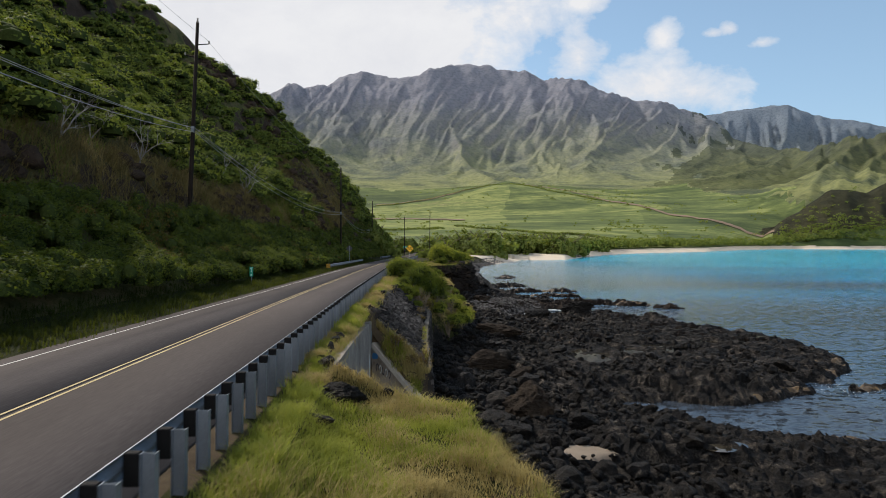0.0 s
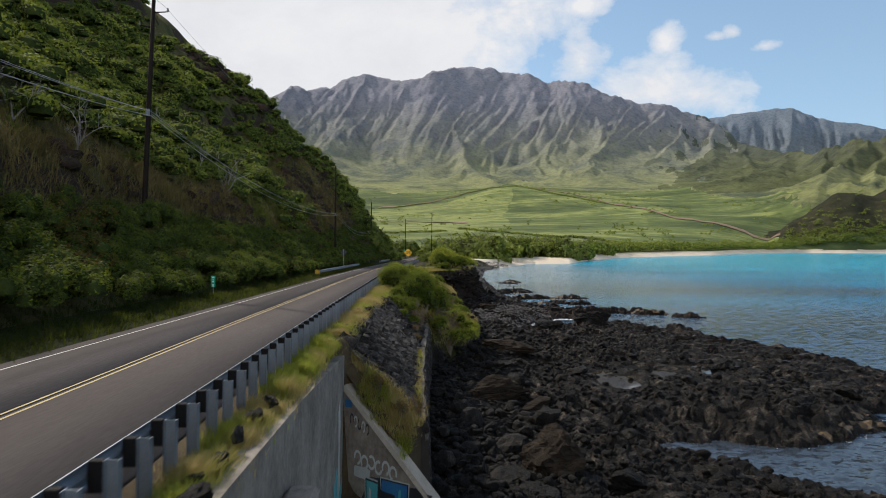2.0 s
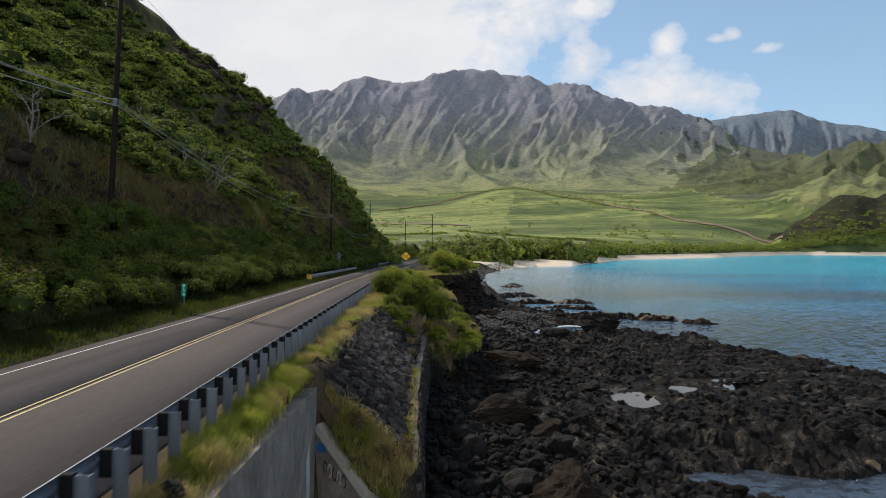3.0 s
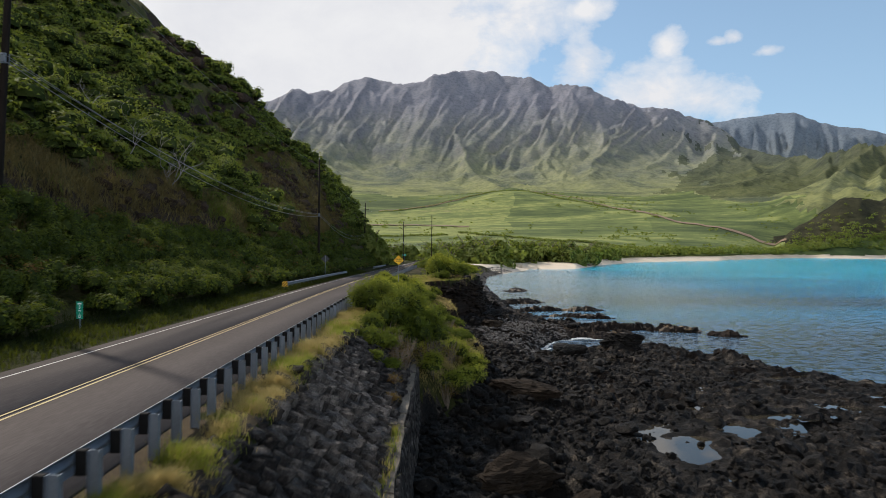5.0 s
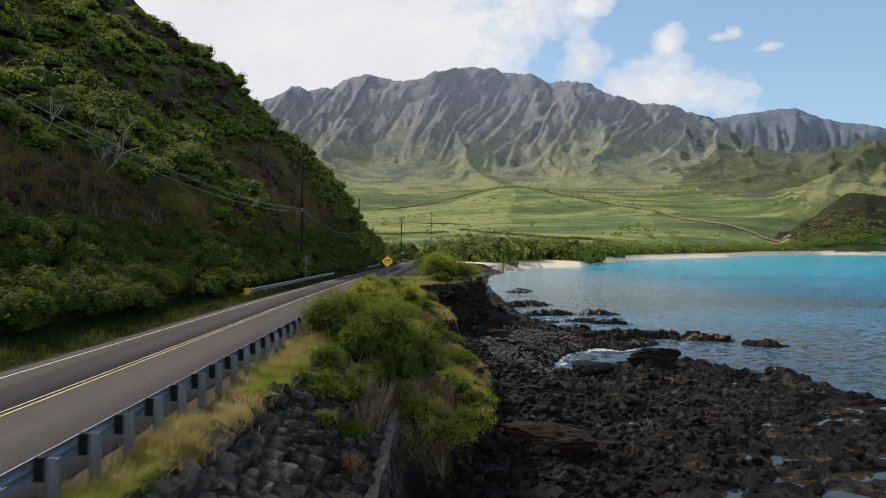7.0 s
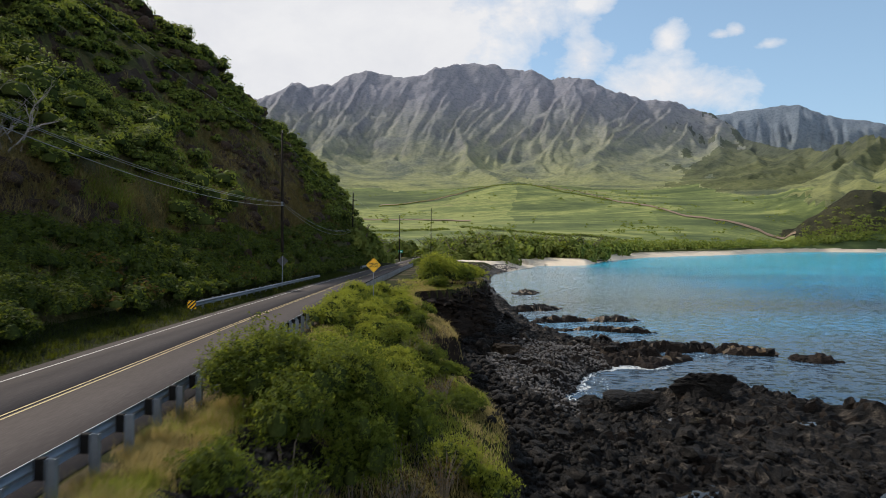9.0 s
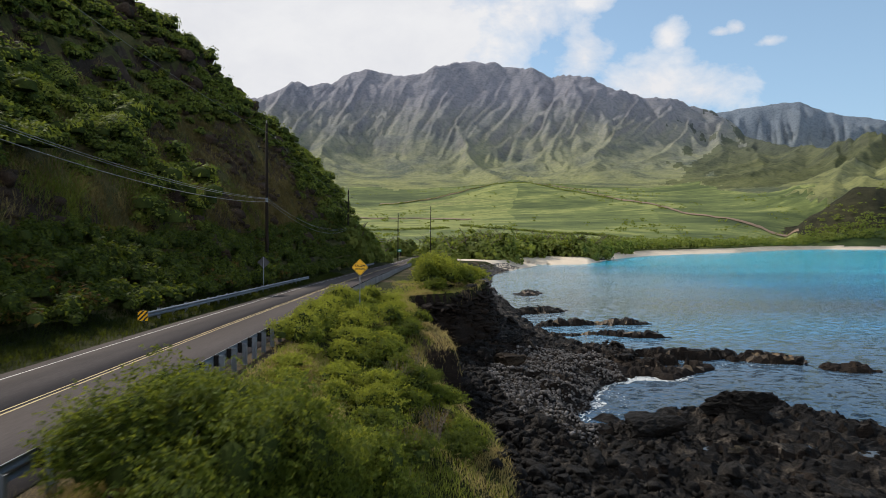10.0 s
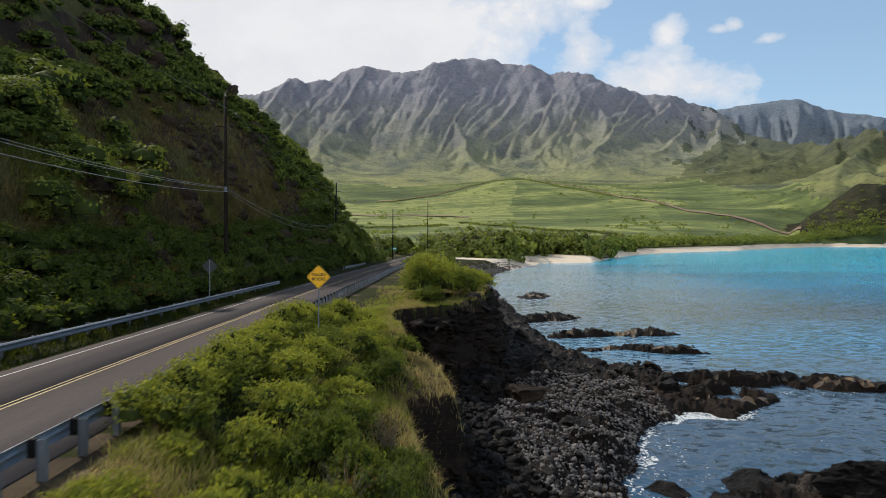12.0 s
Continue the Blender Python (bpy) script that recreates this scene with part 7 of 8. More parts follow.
def hill_shrubs():
    """Clumps of scrub and small trees on the hillside, thick in bands, missing on the bare cut above the road and on the rock."""
    r = np.random.default_rng(21)
    n = 6400
    y = r.uniform(4, 236, n)
    d = r.uniform(0, 1, n) ** 1.1 * 98 + 5.0
    patch = fbm(y / 15, d / 11, 4, 411)
    bare = 1.3 * smooth(3, 5, d) * smooth(9.6, 7.6, d + 1.6 * fbm(y / 8, d / 8, 3, 413)) * smooth(112, 92, y) + rock_face(d, y) + 0.65 * smooth(152, 164, y) * smooth(18, 23, d) * smooth(230, 210, y) + 0.3 * smooth(38, 50, d)
    keep = patch + r.uniform(-0.2, 0.2, n) > bare - 0.42
    y, d, patch = y[keep], d[keep], patch[keep]
    x = uphill(y, d)
    size = r.lognormal(0.36, 0.36, len(x)) * (1 + 0.7 * np.maximum(0, patch))
    size = np.clip(size, 0.6, 3.6) * (1 - 0.35 * smooth(48, 60, d))
    z = ground_height(x, y)
    batches = []
    beside = y < 1.45 * (d + 11)
    close = (d < 40) & (y < 118) & ~beside
    for k, (pick, n, leaf) in enumerate(((close, 440, 0.18), (~close & ~beside, 190, 0.32), (beside, 26, 0.8))):
        c = np.stack([x, y, z + 0.35 * size], -1)[pick]
        q = size[pick]
        p, face, of, core = thicket(c, q * 1.15, q * 0.85, 8, n, 22 + k)
        batches.append((p, face, np.full(len(p), leaf) * np.clip(q[of], 0.8, 1.5), np.zeros(len(p), int), core))
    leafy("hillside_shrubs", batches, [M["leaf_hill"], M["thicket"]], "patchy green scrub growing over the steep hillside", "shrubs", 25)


hill_shrubs()


def hill_crags():
    """Brown rock that breaks through the hillside: the cut above the road, the face beyond it and the bands near the top."""
    r = np.random.default_rng(23)
    n = 5000
    zone = r.choice(4, n, p=(0.16, 0.52, 0.24, 0.08))
    y = np.choose(zone, [r.uniform(8, 104, n), r.uniform(108, 170, n), r.uniform(148, 215, n), r.uniform(20, 120, n)])
    d = np.choose(zone, [5.5 + np.abs(r.normal(0, 1.8, n)), r.uniform(3, 20, n), r.uniform(19, 40, n), 28 + r.normal(0, 3, n)])
    keep = fbm(y / 9, d / 6, 3, 441) > np.choose(zone, [0.12, -0.05, -0.15, 0.1])
    y, d, zone = y[keep], d[keep], zone[keep]
    x = uphill(y, d)
    s = np.clip(r.lognormal(0.0, 0.5, len(x)), 0.4, 3.2) * np.choose(zone, [0.6, 0.8, 1.2, 0.9])
    scatter("hillside_crags", ROCKS, x, y, ground_height(x, y), s, M["hill_rock"], "brown crags breaking through the scrub of the hillside", "crags", 0.26, BITS)


hill_crags()


def blades(x, y, z, height, width, lean, seed):
    """Bent grass blades: two triangles' worth each, as thin kites."""
    r = np.random.default_rng(seed)
    n = len(x)
    t = r.uniform(0, 2 * math.pi, n)
    dirx, diry = np.cos(t), np.sin(t)
    h = height * r.uniform(0.55, 1.35, n)
    l = lean * h * r.uniform(0.2, 1.2, n)
    base = np.stack([x, y, z], -1)
    side = np.stack([-diry, dirx, 0 * x], -1) * (width * r.uniform(0.6, 1.4, n))[:, None]
    midp = base + np.stack([dirx * l * 0.3, diry * l * 0.3, h * 0.62], -1)
    tip = base + np.stack([dirx * l, diry * l, h], -1)
    v = np.stack([base - side, base + side, midp + side * 0.7, tip, midp - side * 0.7], 1).reshape(-1, 3)
    i = np.arange(n) * 5
    f = np.concatenate([np.stack([i, i + 1, i + 2, i + 4], -1), np.stack([i + 4, i + 2, i + 3, i + 3], -1)])
    tri = np.concatenate([np.stack([i, i + 1, i + 2], -1), np.stack([i, i + 2, i + 4], -1), np.stack([i + 4, i + 2, i + 3], -1)])
    return v, tri


def tufts(x, y, k, spread, r):
    """Gathers blades round tuft middles."""
    n = len(x)
    xx = np.repeat(x, k) + r.normal(0, 1, n * k) * np.repeat(np.broadcast_to(spread, n), k)
    yy = np.repeat(y, k) + r.normal(0, 1, n * k) * np.repeat(np.broadcast_to(spread, n), k)
    return xx, yy


def grass():
    r = np.random.default_rng(31)
    # the grassy mound by the culvert, and the verge of the first stretch
    n = 5400
    y = r.uniform(7, 20.6, n)
    x = r.uniform(-4.5, 1.3, n)
    keep = x < np.interp(y, [3, 10, 15, 19.2, 20.4], [1.2, 0.8, 0.2, -0.5, -1.2]) + r.normal(0, 0.2, n)
    x, y = tufts(x[keep], y[keep], 20, 0.12, r)
    ok = (x > -4.55) & ~((y > 19.4) & (x < -3.2) & (x > -4.4) & (y < 36))
    x, y = x[ok], y[ok]
    dry = fbm(x / 1.6, y / 1.6, 3, 421) + r.uniform(-0.45, 0.45, len(x)) > np.interp(x, [-4.5, -3.0, 0.5], [0.18, -0.12, -0.02])
    v, f = blades(x, y, ground_height(x, y), np.where(dry, 0.14, 0.13) * (1 + 1.5 * np.maximum(fbm(x / 0.8, y / 0.8, 3, 423), -0.4)), 0.006, 1.7, 32)
    stuff("mound_grass", v, f, [M["grass_green"], M["grass_dry"]], "yellow-green grass covering the mound beside the road", "grass", np.tile(dry.astype(int), 3))
    # narrow verge behind the guard rail
    n = 2000
    y = r.uniform(20, 66, n)
    lo, hi = -4.62, np.where(y < 36, -4.2, crest_x(y) + 0.15)
    x = lo + (hi - lo) * r.uniform(0, 1, n) ** 0.8
    ok = (fbm(x / 0.9, y / 0.8, 2, 427) > -0.30) | (y < 37)
    ok &= (y < 37) | (r.uniform(size=n) < 0.85)
    x, y = tufts(x[ok], y[ok], 60, 0.13, r)
    z = np.where(y < 36, road_z(y) - 0.12 - 0.25 * np.clip((x + 4.6) / 0.8, 0, 1), road_z(y) - 0.16 - 0.55 * np.clip(x - crest_x(y), 0, 1))
    dry = fbm(x / 1.2, y / 1.8, 3, 425) + r.uniform(-0.2, 0.2, len(x)) > np.interp(y, [20, 30, 36, 42, 66], [0.12, 0.05, -0.05, -0.15, -0.12])
    v, f = blades(x, y, z, np.interp(y, [20, 36, 44, 66], [0.20, 0.22, 0.24, 0.28]) * (1 + 1.1 * fbm(x / 0.6, y / 0.6, 2, 428)), 0.0055, 1.0, 33)
    stuff("verge_grass", v, f, [M["grass_green"], M["grass_dry"]], "straw-coloured grass tufts behind the guardrail", "grass", np.tile(dry.astype(int), 3))
    # overgrown bank behind the wing wall, and tufts on the ledge
    q = [bank_point(u, v) for u, v in zip(r.uniform(0, 1, 330), r.uniform(0, 1, 330)) if v > 0.55 or u > 0.25]
    b = np.array([p[:] for p in q])
    x, y = tufts(b[:, 0], b[:, 1], 26, 0.09, r)
    z = np.repeat(b[:, 2], 26) - 0.03
    ly = r.uniform(36, 49, 46)
    lx, ly2 = tufts(np.interp(ly, LEDGE_Y, LEDGE_X) + r.uniform(-0.15, 0.1, 46), ly, 30, 0.08, r)
    x, y, z = np.concatenate([x, lx]), np.concatenate([y, ly2]), np.concatenate([z, np.full(len(lx), -3.45)])
    dry = fbm(x / 0.9, y / 0.9, 3, 429) + r.uniform(-0.3, 0.3, len(x)) > -0.02
    v, f = blades(x, y, z, 0.28, 0.009, 1.0, 34)
    stuff("bank_grass", v, f, [M["grass_green"], M["grass_dry"]], "green and straw grass on the bank beside the stones", "grass", np.tile(dry.astype(int), 3))
    # tall grass on the seaward slope and headland
    n = 5600
    y = r.uniform(60, 131, n)
    tx, bx = np.interp(y, ST_Y, TO_X), np.interp(y, ST_Y, BR_X)
    lo = np.where(y > 105, -1.5, road_x(y) + 4.8)
    hi = np.where(y > 104, bx - 0.1, bx + 0.35)
    x = lo + (hi - lo) * r.uniform(0, 1, n) ** 0.55
    k = slice(0, 1100)                                                    # a fringe under the rail
    y[k], x[k] = r.uniform(67, 80, 1100), r.uniform(-3.7, -0.8, 1100)
    x, y = tufts(x, y, 15, 0.15, r)
    rim = x > np.interp(y, ST_Y, BR_X) - 0.9
    dry = fbm(x / 2.2, y / 3.0, 3, 431) + r.uniform(-0.3, 0.3, len(x)) > np.where(rim, -0.15, 0.08)
    v, f = blades(x, y, ground_height(x, y), np.where(dry, 0.30, 0.24) * np.where(y < 104, 0.8, 1.0) * (1 + 0.7 * fbm(x / 1.2, y / 1.2, 3, 433)), 0.009, 1.5, 35)
    stuff("slope_grass", v, f, [M["grass_green"], M["grass_dry"]], "long green and dry grass on the seaward slope", "grass", np.tile(dry.astype(int), 3))
    # grass strip between the asphalt and the shrubs, shade put into its colour
    n = 5600
    y = r.uniform(5, 150, n)
    u = -3.55 - r.uniform(0, 2.5, n)
    x, y = tufts(road_x(y) + u, y, 9, 0.2, r)
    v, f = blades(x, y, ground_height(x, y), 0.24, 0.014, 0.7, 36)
    stuff("roadside_grass", v, f, M["grass_shaded"], "grass strip coloured dark for shade between the asphalt and the shrubs", "grass")
    # tussocks hanging over the cut above the road and dotted over the hillside
    n = 5200
    y = r.uniform(22, 190, n)
    d = np.where(r.uniform(size=n) < 0.72, np.abs(r.normal(6.2, 1.5, n)) + 0.5, r.uniform(0, 1, n) ** 1.4 * 70 + 5)
    face = r.uniform(size=n) < 0.38
    y, d = np.where(face, r.uniform(104, 172, n), y), np.where(face, r.uniform(4, 22, n), d)
    x, y = tufts(uphill(y, d), y, 24, 0.26, r)
    dry = fbm(x / 5, y / 5, 3, 437) + r.uniform(-0.3, 0.3, len(x)) > -0.30
    v, f = blades(x, y, ground_height(x, y), 0.75, 0.020, 1.6, 37)
    stuff("hillside_grass", v, f, [M["leaf_hill"], M["grass_hill"]], "dry tussock grass on the hillside", "grass", np.tile(dry.astype(int), 3))


grass()


# bushes on the seaward slope: place, radius, height, leaves, rusty or not
def bush(x, y, rx, h, n, leaf, mat, label, seed, stems=3, twiggy=0, z=None):
    r = np.random.default_rng(seed)
    z = float(ground_height(x, y)) if z is None else z
    ob = empty("bush", pose(x, y, z), label, "bush", "bushes on the seaward slope")
    c = np.array([[0, 0, h * 0.40]])
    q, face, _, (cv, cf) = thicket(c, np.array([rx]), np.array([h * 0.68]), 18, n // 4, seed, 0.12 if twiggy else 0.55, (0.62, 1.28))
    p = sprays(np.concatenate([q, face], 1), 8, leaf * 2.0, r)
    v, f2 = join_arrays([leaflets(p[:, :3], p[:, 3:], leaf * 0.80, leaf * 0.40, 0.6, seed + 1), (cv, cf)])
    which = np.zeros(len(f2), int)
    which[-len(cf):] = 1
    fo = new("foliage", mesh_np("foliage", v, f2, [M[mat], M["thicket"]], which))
    fo.parent = ob
    rr = random.Random(seed)
    bm = bmesh.new()
    for k in range(stems + twiggy):
        t = rr.uniform(0, 2 * math.pi)
        reach = rx * rr.uniform(0.3, 0.85) * (1 if k >= stems else 0.6)
        top = h * rr.uniform(0.6, 0.95) * (1 if k >= stems else 0.75) * (1.12 if k >= stems else 1)
        q = [Vector((0.1 * math.cos(t), 0.1 * math.sin(t), -0.3)), Vector((reach * 0.45 * math.cos(t), reach * 0.45 * math.sin(t), top * 0.5)), Vector((reach * math.cos(t + 0.2), reach * math.sin(t + 0.2), top))]
        w = 0.028 if k < stems else 0.010
        tube(bm, q, [w, w * 0.7, w * 0.3], 5)
        if k < stems:
            part("stem", bm, M["twig"], ob)
            bm = bmesh.new()
    if twiggy:
        part("dry_twig", bm, M["twig"], ob)
    else:
        bm.free()
    return ob


def slope_bushes():
    r = random.Random(41)
    k = 0
    # the tall clump beside the rail
    for x, y, rx, top, n in ((-3.2, 62.6, 1.25, 1.05, 5500), (-2.0, 63.4, 1.6, 1.0, 8500), (-0.6, 64.2, 1.5, 0.5, 7000), (-3.0, 64.8, 1.3, 0.9, 6000), (-3.2, 66.8, 1.1, 0.3, 4500), (-1.6, 66.0, 1.4, 0.6, 6000), (0.6, 65.4, 1.3, -0.6, 5000), (-1.9, 61.4, 1.2, 0.2, 4500), (-0.4, 62.2, 1.2, -0.6, 4500)):
        bush(x, y, rx, top - float(ground_height(x, y)), n, 0.10, "leaf_tall", "tall leafy green bush beside the guardrail", 500 + k)
        k += 1
    y = 62.5
    while y < 102:
        rim = float(np.interp(y, ST_Y, BR_X))
        x = -3.0
        while x < rim - 1.7:
            xx, yy = x + r.uniform(-0.45, 0.45), y + r.uniform(-0.7, 0.7)
            g = float(ground_height(xx, yy))
            low = r.random() < 0.2
            h = (0.65 if low else r.uniform(0.8, 1.45)) * (1 - 0.25 * float(smooth(1.0, 4.0, np.array(xx))))
            if x < (-2.2 if y > 78 else -0.6):
                h = min(h, 1.0 if y > 78 else 0.40 + 0.18 * (x + 3.0))
            rx = r.uniform(0.85, 1.3) * (1.0 if y > 78 or x > -1.2 else 0.75)
            x += 1.45
            if (yy < 67.5 and xx < 0.3) or r.random() < 0.06:
                continue
            n = int(2200 * rx * rx * (1.0 if yy < 84 else 0.65))
            # bushes further seaward take darker leaves, painting the shade of the slope
            bush(xx, yy, rx, h, n, 0.105 if yy < 84 else 0.13, "leaf_near" if r.random() < (0.75 if xx < 0.3 else 0.0) else "leaf_bank" if xx > 0.9 and r.random() < 0.6 else "leaf_tall", "leafy green bush on the slope below the road", 510 + k)
            k += 1
        y += 1.9


slope_bushes()
rr = random.Random(43)
for i in range(13):
    y = 79.0 + i * 1.55
    bush(-3.55 + rr.uniform(-0.2, 0.3), y, rr.uniform(0.85, 1.1), 0.1 + rr.uniform(-0.3, 0.2) - float(ground_height(-3.5, y)) - 0.014 * (y - 77), 1900, 0.10, "leaf_near", "leafy bright green bush crowding the guardrail", 760 + i)
for i, (x, y, rx, h, n) in enumerate(((1.8, 62.2, 1.1, 1.5, 2600), (2.8, 64.4, 1.2, 1.5, 2800), (3.4, 66.8, 1.1, 1.3, 2400), (2.2, 66.4, 1.2, 1.6, 2600), (0.6, 61.0, 1.0, 1.4, 2200))):
    bush(x, y, rx, h, n, 0.09, "leaf_near", "green bush hanging over the slope's foot", 740 + i)


def on_stones(x, y):
    """Height of the revetment's slope."""
    lx, cx = float(np.interp(y, LEDGE_Y, LEDGE_X)), float(crest_x(y))
    f = min(1.0, max(0.0, (x - cx) / (lx - cx)))
    return float(road_z(y)) - 0.2 + (-3.32 - float(road_z(y))) * f


for i, (x, y, rx, h, n) in enumerate(((-2.5, 56.2, 0.85, 0.9, 3000), (-1.9, 57.6, 0.9, 1.0, 3200), (-2.2, 54.6, 0.5, 0.5, 1400), (-1.5, 55.4, 0.55, 0.6, 1400), (-2.6, 58.6, 0.9, 1.2, 3200), (-1.6, 59.6, 0.9, 1.3, 3200))):
    bush(x, y, rx, h, n, 0.09, "leaf_tall", "low green bush rooted among the stones", 580 + i, z=on_stones(x, y))
for i, (x, y, rx, h) in enumerate(((-1.2, 56.6, 0.7, 1.2), (-0.95, 58.0, 0.8, 1.5), (-0.8, 59.4, 0.8, 1.5), (-1.4, 58.4, 0.7, 1.4), (-1.3, 53.4, 0.4, 0.6), (-1.25, 51.2, 0.35, 0.5))):
    bush(x, y, rx, h, 500, 0.06, "leaf_rust", "half-dead twiggy brown bush above the stone ledge", 690 + i, 4, 60, on_stones(x, y))
for i, (x, y, rx, h) in enumerate(((2.4, 67.6, 0.8, 1.2), (1.4, 61.2, 0.8, 1.3), (1.2, 71.0, 0.8, 1.3), (0.2, 61.6, 0.9, 1.5), (0.9, 62.8, 0.9, 1.6), (1.8, 65.2, 0.9, 1.4), (2.2, 74.0, 0.8, 1.2), (0.8, 78.0, 0.8, 1.3), (1.5, 84.0, 0.8, 1.3))):
    bush(x, y, rx, h, 520, 0.06, "leaf_rust", "half-dead twiggy brown bush on the slope", 670 + i, 4, 46)
for i, (u, v, rx, h, n) in enumerate(((0.45, 0.45, 0.55, 0.7, 500), (0.8, 0.5, 0.5, 0.65, 450), (0.95, 0.85, 0.45, 0.9, 420))):
    q = bank_point(u, v)
    bush(q.x, q.y, rx, h, n, 0.06, "leaf_rust", "dry brown shrub on the bank behind the wing wall", 730 + i, 4, 30, q.z)
# the overgrown headland
for i, (x, y, rx, h, n) in enumerate(((2.7, 111.2, 1.5, 2.8, 3600), (3.2, 113.4, 1.8, 3.6, 4400), (4.2, 112.6, 1.9, 3.0, 3800), (5.8, 114.6, 2.0, 2.4, 3600), (3.6, 117.0, 2.3, 3.6, 3800), (6.9, 118.6, 1.9, 2.1, 3000), (2.6, 117.8, 1.6, 2.4, 3000), (7.9, 122.6, 1.9, 1.9, 2800), (5.0, 123.0, 2.3, 2.6, 3000), (3.4, 109.2, 1.3, 1.2, 2000))):
    bush(x, y, rx, h, n, 0.2, "leaf_near" if i % 3 else "leaf_tall", "wind-clipped green bush on the headland", 700 + i)


# ---- dead trees on the hillside ----
def dead_tree(x, y, h, seed):
    rr = random.Random(seed)
    z = float(ground_height(x, y))
    ob = empty("dead_tree", pose(x, y, z - 0.3), "bleached leafless tree on the hillside", "dead tree", "dead trees on the hillside")

    def grow(bm, p, d, length, rad, depth):
        pts, q = [p], p.copy()
        for k in range(4):
            d = (d + Vector((rr.uniform(-0.35, 0.35), rr.uniform(-0.35, 0.35), rr.uniform(-0.15, 0.25)))).normalized()
            q = q + d * length / 4
            pts.append(q.copy())
        tube(bm, pts, [rad * (1 - 0.14 * k) for k in range(5)], 5)
        if depth < 3:
            for k in range(3 if depth < 2 else 2):
                a = pts[rr.choice((2, 3, 4))]
                e = (d + Vector((rr.uniform(-1, 1), rr.uniform(-1, 1), rr.uniform(-0.35, 0.4)))).normalized()
                child = bmesh.new() if depth == 0 else bm
                grow(child, a, e, length * rr.uniform(0.5, 0.75), rad * 0.5, depth + 1)
                if depth == 0:
                    part("branch", child, M["dead_wood"], ob)

    for k in range(2):
        t = rr.uniform(0, 6.28)
        bm = bmesh.new()
        grow(bm, Vector((0, 0, 0)), Vector((0.4 * math.cos(t), 0.4 * math.sin(t), 1)).normalized(), h * 0.45, 0.065, 0)
        part("trunk", bm, M["dead_wood"], ob)


for i, (x, y, h) in enumerate(((-22.4, 85.6, 6.2), (-22.0, 83.6, 4.8), (-21.3, 51.3, 5.0), (-23.4, 48.6, 4.0), (-26.5, 84.5, 4.6), (-27.6, 80.5, 4.4), (-23.6, 78.0, 4.4), (-22.6, 43.5, 4.2))):
    dead_tree(x, y, h, 700 + i)


# ---- trees of the valley mouth ----
def far_tree(x, y, z, h, rx, seed):
    r, rr = np.random.default_rng(seed), random.Random(seed)
    ob = empty("tree", pose(x, y, z), "spreading green tree behind the beach", "tree", "trees behind the beach")
    bm = bmesh.new()
    tube(bm, [(0, 0, -1.5), (0.1, 0, h * 0.25), (0.3, 0.1, h * 0.5)], [0.35, 0.28, 0.2], 7)
    for k in range(5):
        t = rr.uniform(0, 6.28)
        tube(bm, [(0.15, 0, h * 0.3), (rx * 0.35 * math.cos(t), rx * 0.35 * math.sin(t), h * 0.55), (rx * 0.7 * math.cos(t), rx * 0.7 * math.sin(t), h * 0.75)], [0.16, 0.1, 0.04], 5)
    part("trunk", bm, M["bark"], ob)
    p = crown_points(760, (0, 0, h * 0.20), rx, h * 0.70, 22, r, -0.9, True)
    v, f = leaves(p[:, :3], p[:, 3:], 1.9, 1.25, 0.28, seed + 1)
    c = new("crown", mesh_np("crown", v, f, M["leaf_far"]))
    c.parent = ob


def beach_trees():
    rr = random.Random(77)
    for i in range(56):
        a = 1.5 + 15.0 * (i + rr.uniform(-0.3, 0.3)) / 56
        r = float(np.interp(a, COAST_A, COAST_R)) + rr.uniform(38, 130)
        x, y = r * math.sin(radians(a)), r * math.cos(radians(a))
        far_tree(x, y, -6.2, rr.uniform(11, 19), rr.uniform(7, 11.5), 800 + i)
    for i in range(30):
        y = rr.uniform(245, 345)
        x = float(road_x(y)) - rr.uniform(8, 40)
        far_tree(x, y, float(ground_height(x, min(y, 330))), rr.uniform(6, 11), rr.uniform(4.0, 6.5), 850 + i)
    for i in range(12):
        y = 186 + 4.6 * i
        x = float(road_x(y)) - rr.uniform(7.0, 9.5)
        far_tree(x, y, float(ground_height(x, y)) - 0.4, rr.uniform(4.5, 7.5), rr.uniform(2.8, 4.0), 870 + i)
    for i in range(9):
        y = rr.uniform(185, 300)
        x = float(road_x(y)) + rr.uniform(7, 12)
        far_tree(x, y, float(ground_height(x, y)), rr.uniform(2.5, 4.5), rr.uniform(2.5, 4.5), 890 + i)


beach_trees()


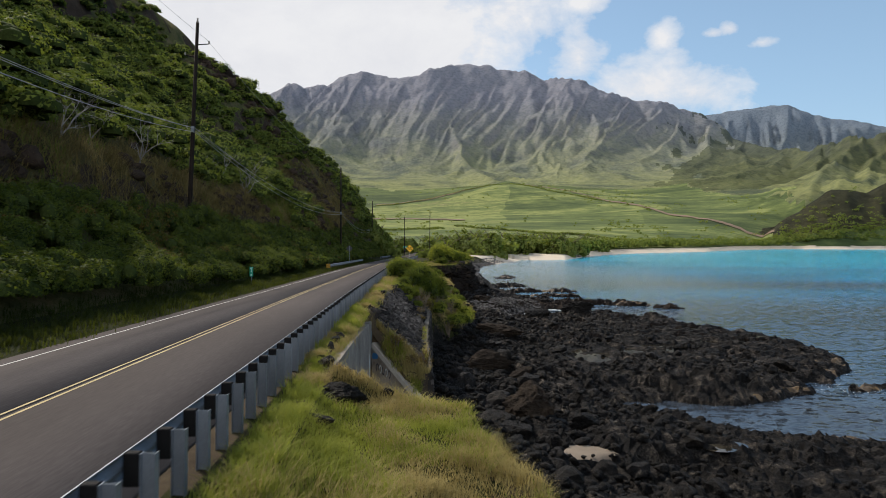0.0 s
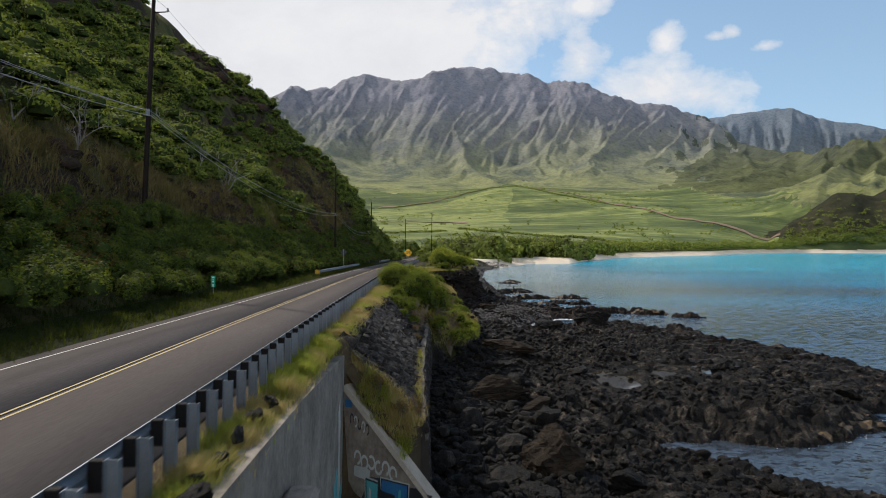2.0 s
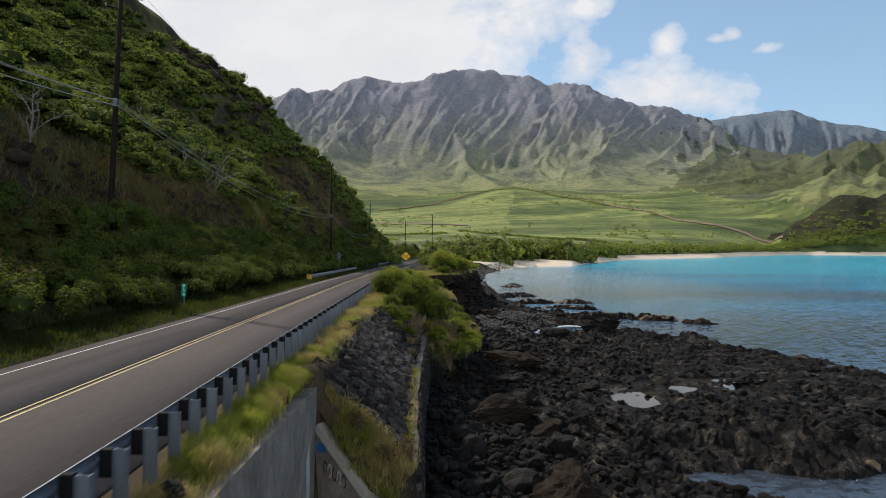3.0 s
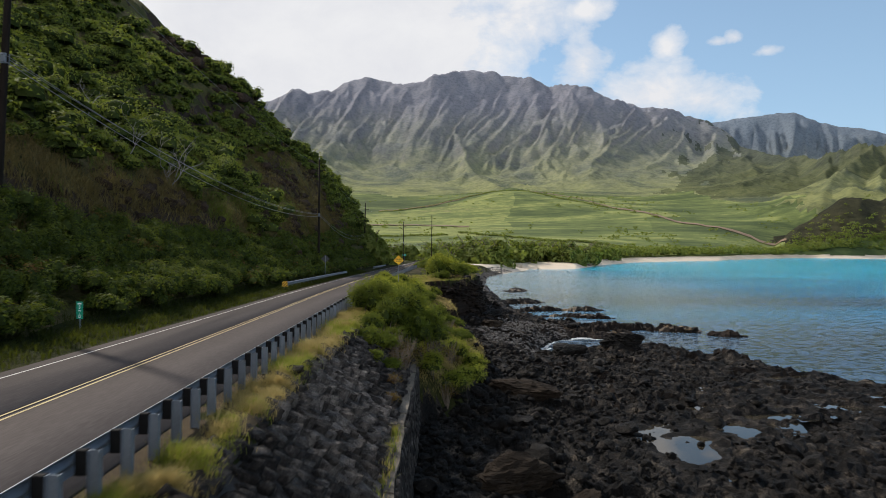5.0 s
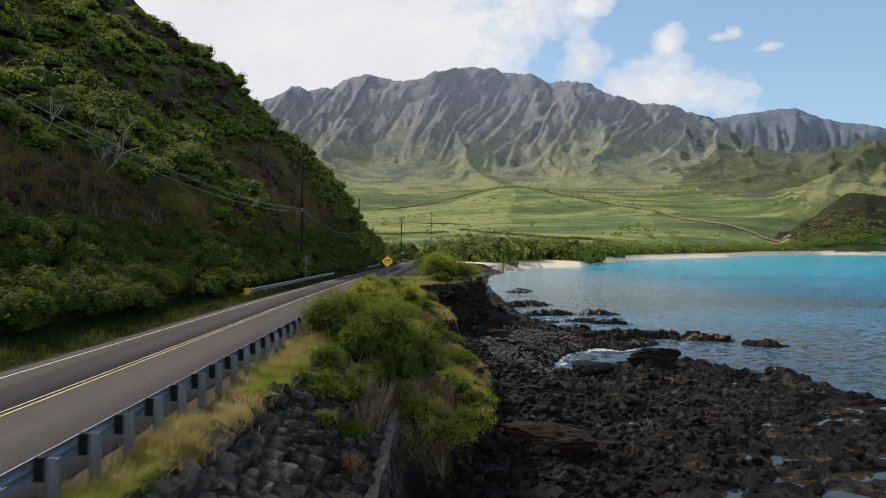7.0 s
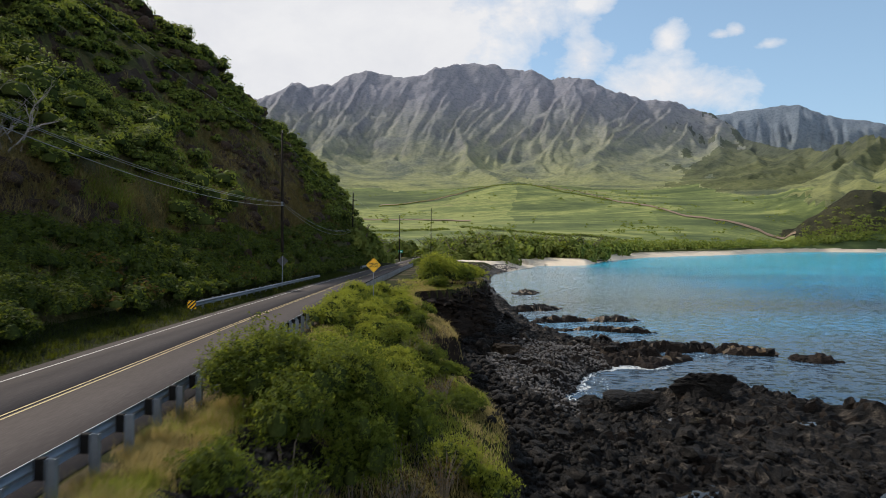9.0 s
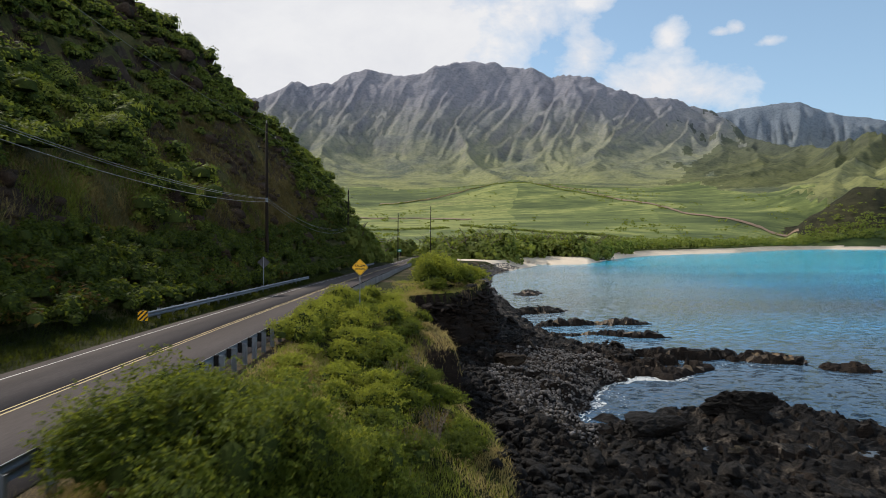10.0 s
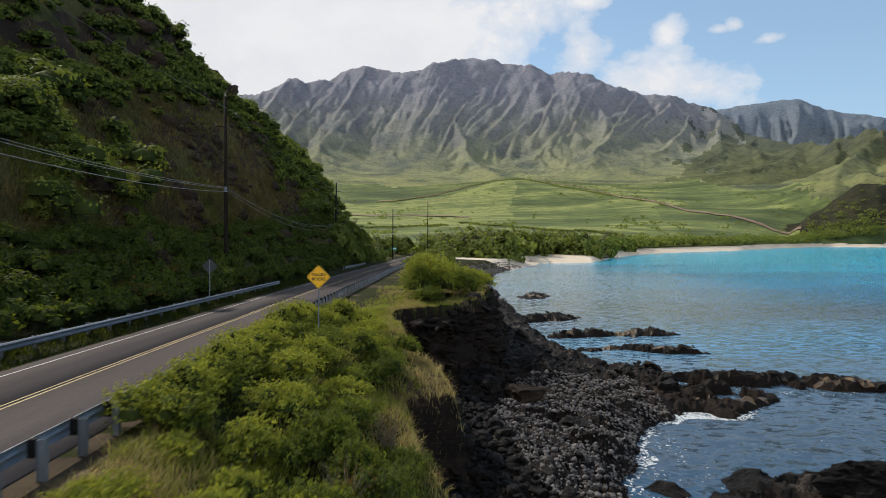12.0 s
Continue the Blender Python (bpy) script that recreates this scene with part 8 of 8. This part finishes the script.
def far_scrub():
    """Low woods along the beach and dotted over the valley."""
    r = np.random.default_rng(91)
    n = 1500
    a = r.uniform(8, 42, n)
    rad = np.interp(a, COAST_A, COAST_R) + np.where(a > 28, 36, 52) + r.exponential(26, n)
    k = 22
    h = r.uniform(4.0, 10.0, n)
    pts, size = [], []
    z = far_height(rad, a)
    for ai, ri, zi, hi in zip(a, rad, z, h):
        pts.append(crown_points(k, (ri * math.sin(radians(ai)), ri * math.cos(radians(ai)), zi + hi * 0.4), hi * 1.3, hi * 0.7, 4, r))
        size.append(np.full(k, 2.6))
    # hedges and lone shrubs further up
    n = 2000
    a = r.uniform(-8, 40, n)
    rad = r.uniform(430, 1850, n)
    keep = ((a < 28.5) | (rad > np.interp(a, COAST_A, COAST_R) + 340)) & (fbm(a / 2.5, rad / 90, 3, 451) > 0.12) & (rad > np.interp(a, COAST_A, COAST_R) + 80)
    a, rad = a[keep], rad[keep]
    z = far_height(rad, a)
    for ai, ri, zi in zip(a, rad, z):
        hi = r.uniform(1.5, 4.5) * (1 + ri / 2500)
        pts.append(crown_points(9, (ri * math.sin(radians(ai)), ri * math.cos(radians(ai)), zi + hi * 0.3), hi * 1.6, hi * 0.6, 3, r))
        size.append(np.full(9, 3.2))
    # hedge lines beside the tracks
    for a0, a1, r0, r1, k in ((-3, 9, 1475, 1770, 170), (9, 17, 1760, 1450, 150), (4, 13, 960, 800, 150), (13, 19, 800, 760, 110), (-8, 3, 820, 900, 130)):
        for i in range(k):
            f = (i + r.uniform(-0.4, 0.4)) / k
            ai, ri = a0 + (a1 - a0) * f, r0 + (r1 - r0) * f
            if ri < float(np.interp(ai, COAST_A, COAST_R)) + 70:
                continue
            ri += 24 * float(fbm(np.array(ai / 1.6), np.array(0.0), 3, 241))
            zi = float(far_height(np.array(ri), np.array(ai)))
            hi = r.uniform(2.0, 5.0)
            pts.append(crown_points(12, (ri * math.sin(radians(ai)), ri * math.cos(radians(ai)), zi + hi * 0.3), hi * 1.5, hi * 0.6, 3, r))
            size.append(np.full(12, 2.4))
    p, s = np.concatenate(pts), np.concatenate(size)
    v, f = leaves(p[:, :3], p[:, 3:], s, s * 0.6, 0.5, 92)
    stuff("valley_woods", v, f, M["leaf_far"], "low green woods behind the beach and across the valley", "woods")


far_scrub()
lay_stones()
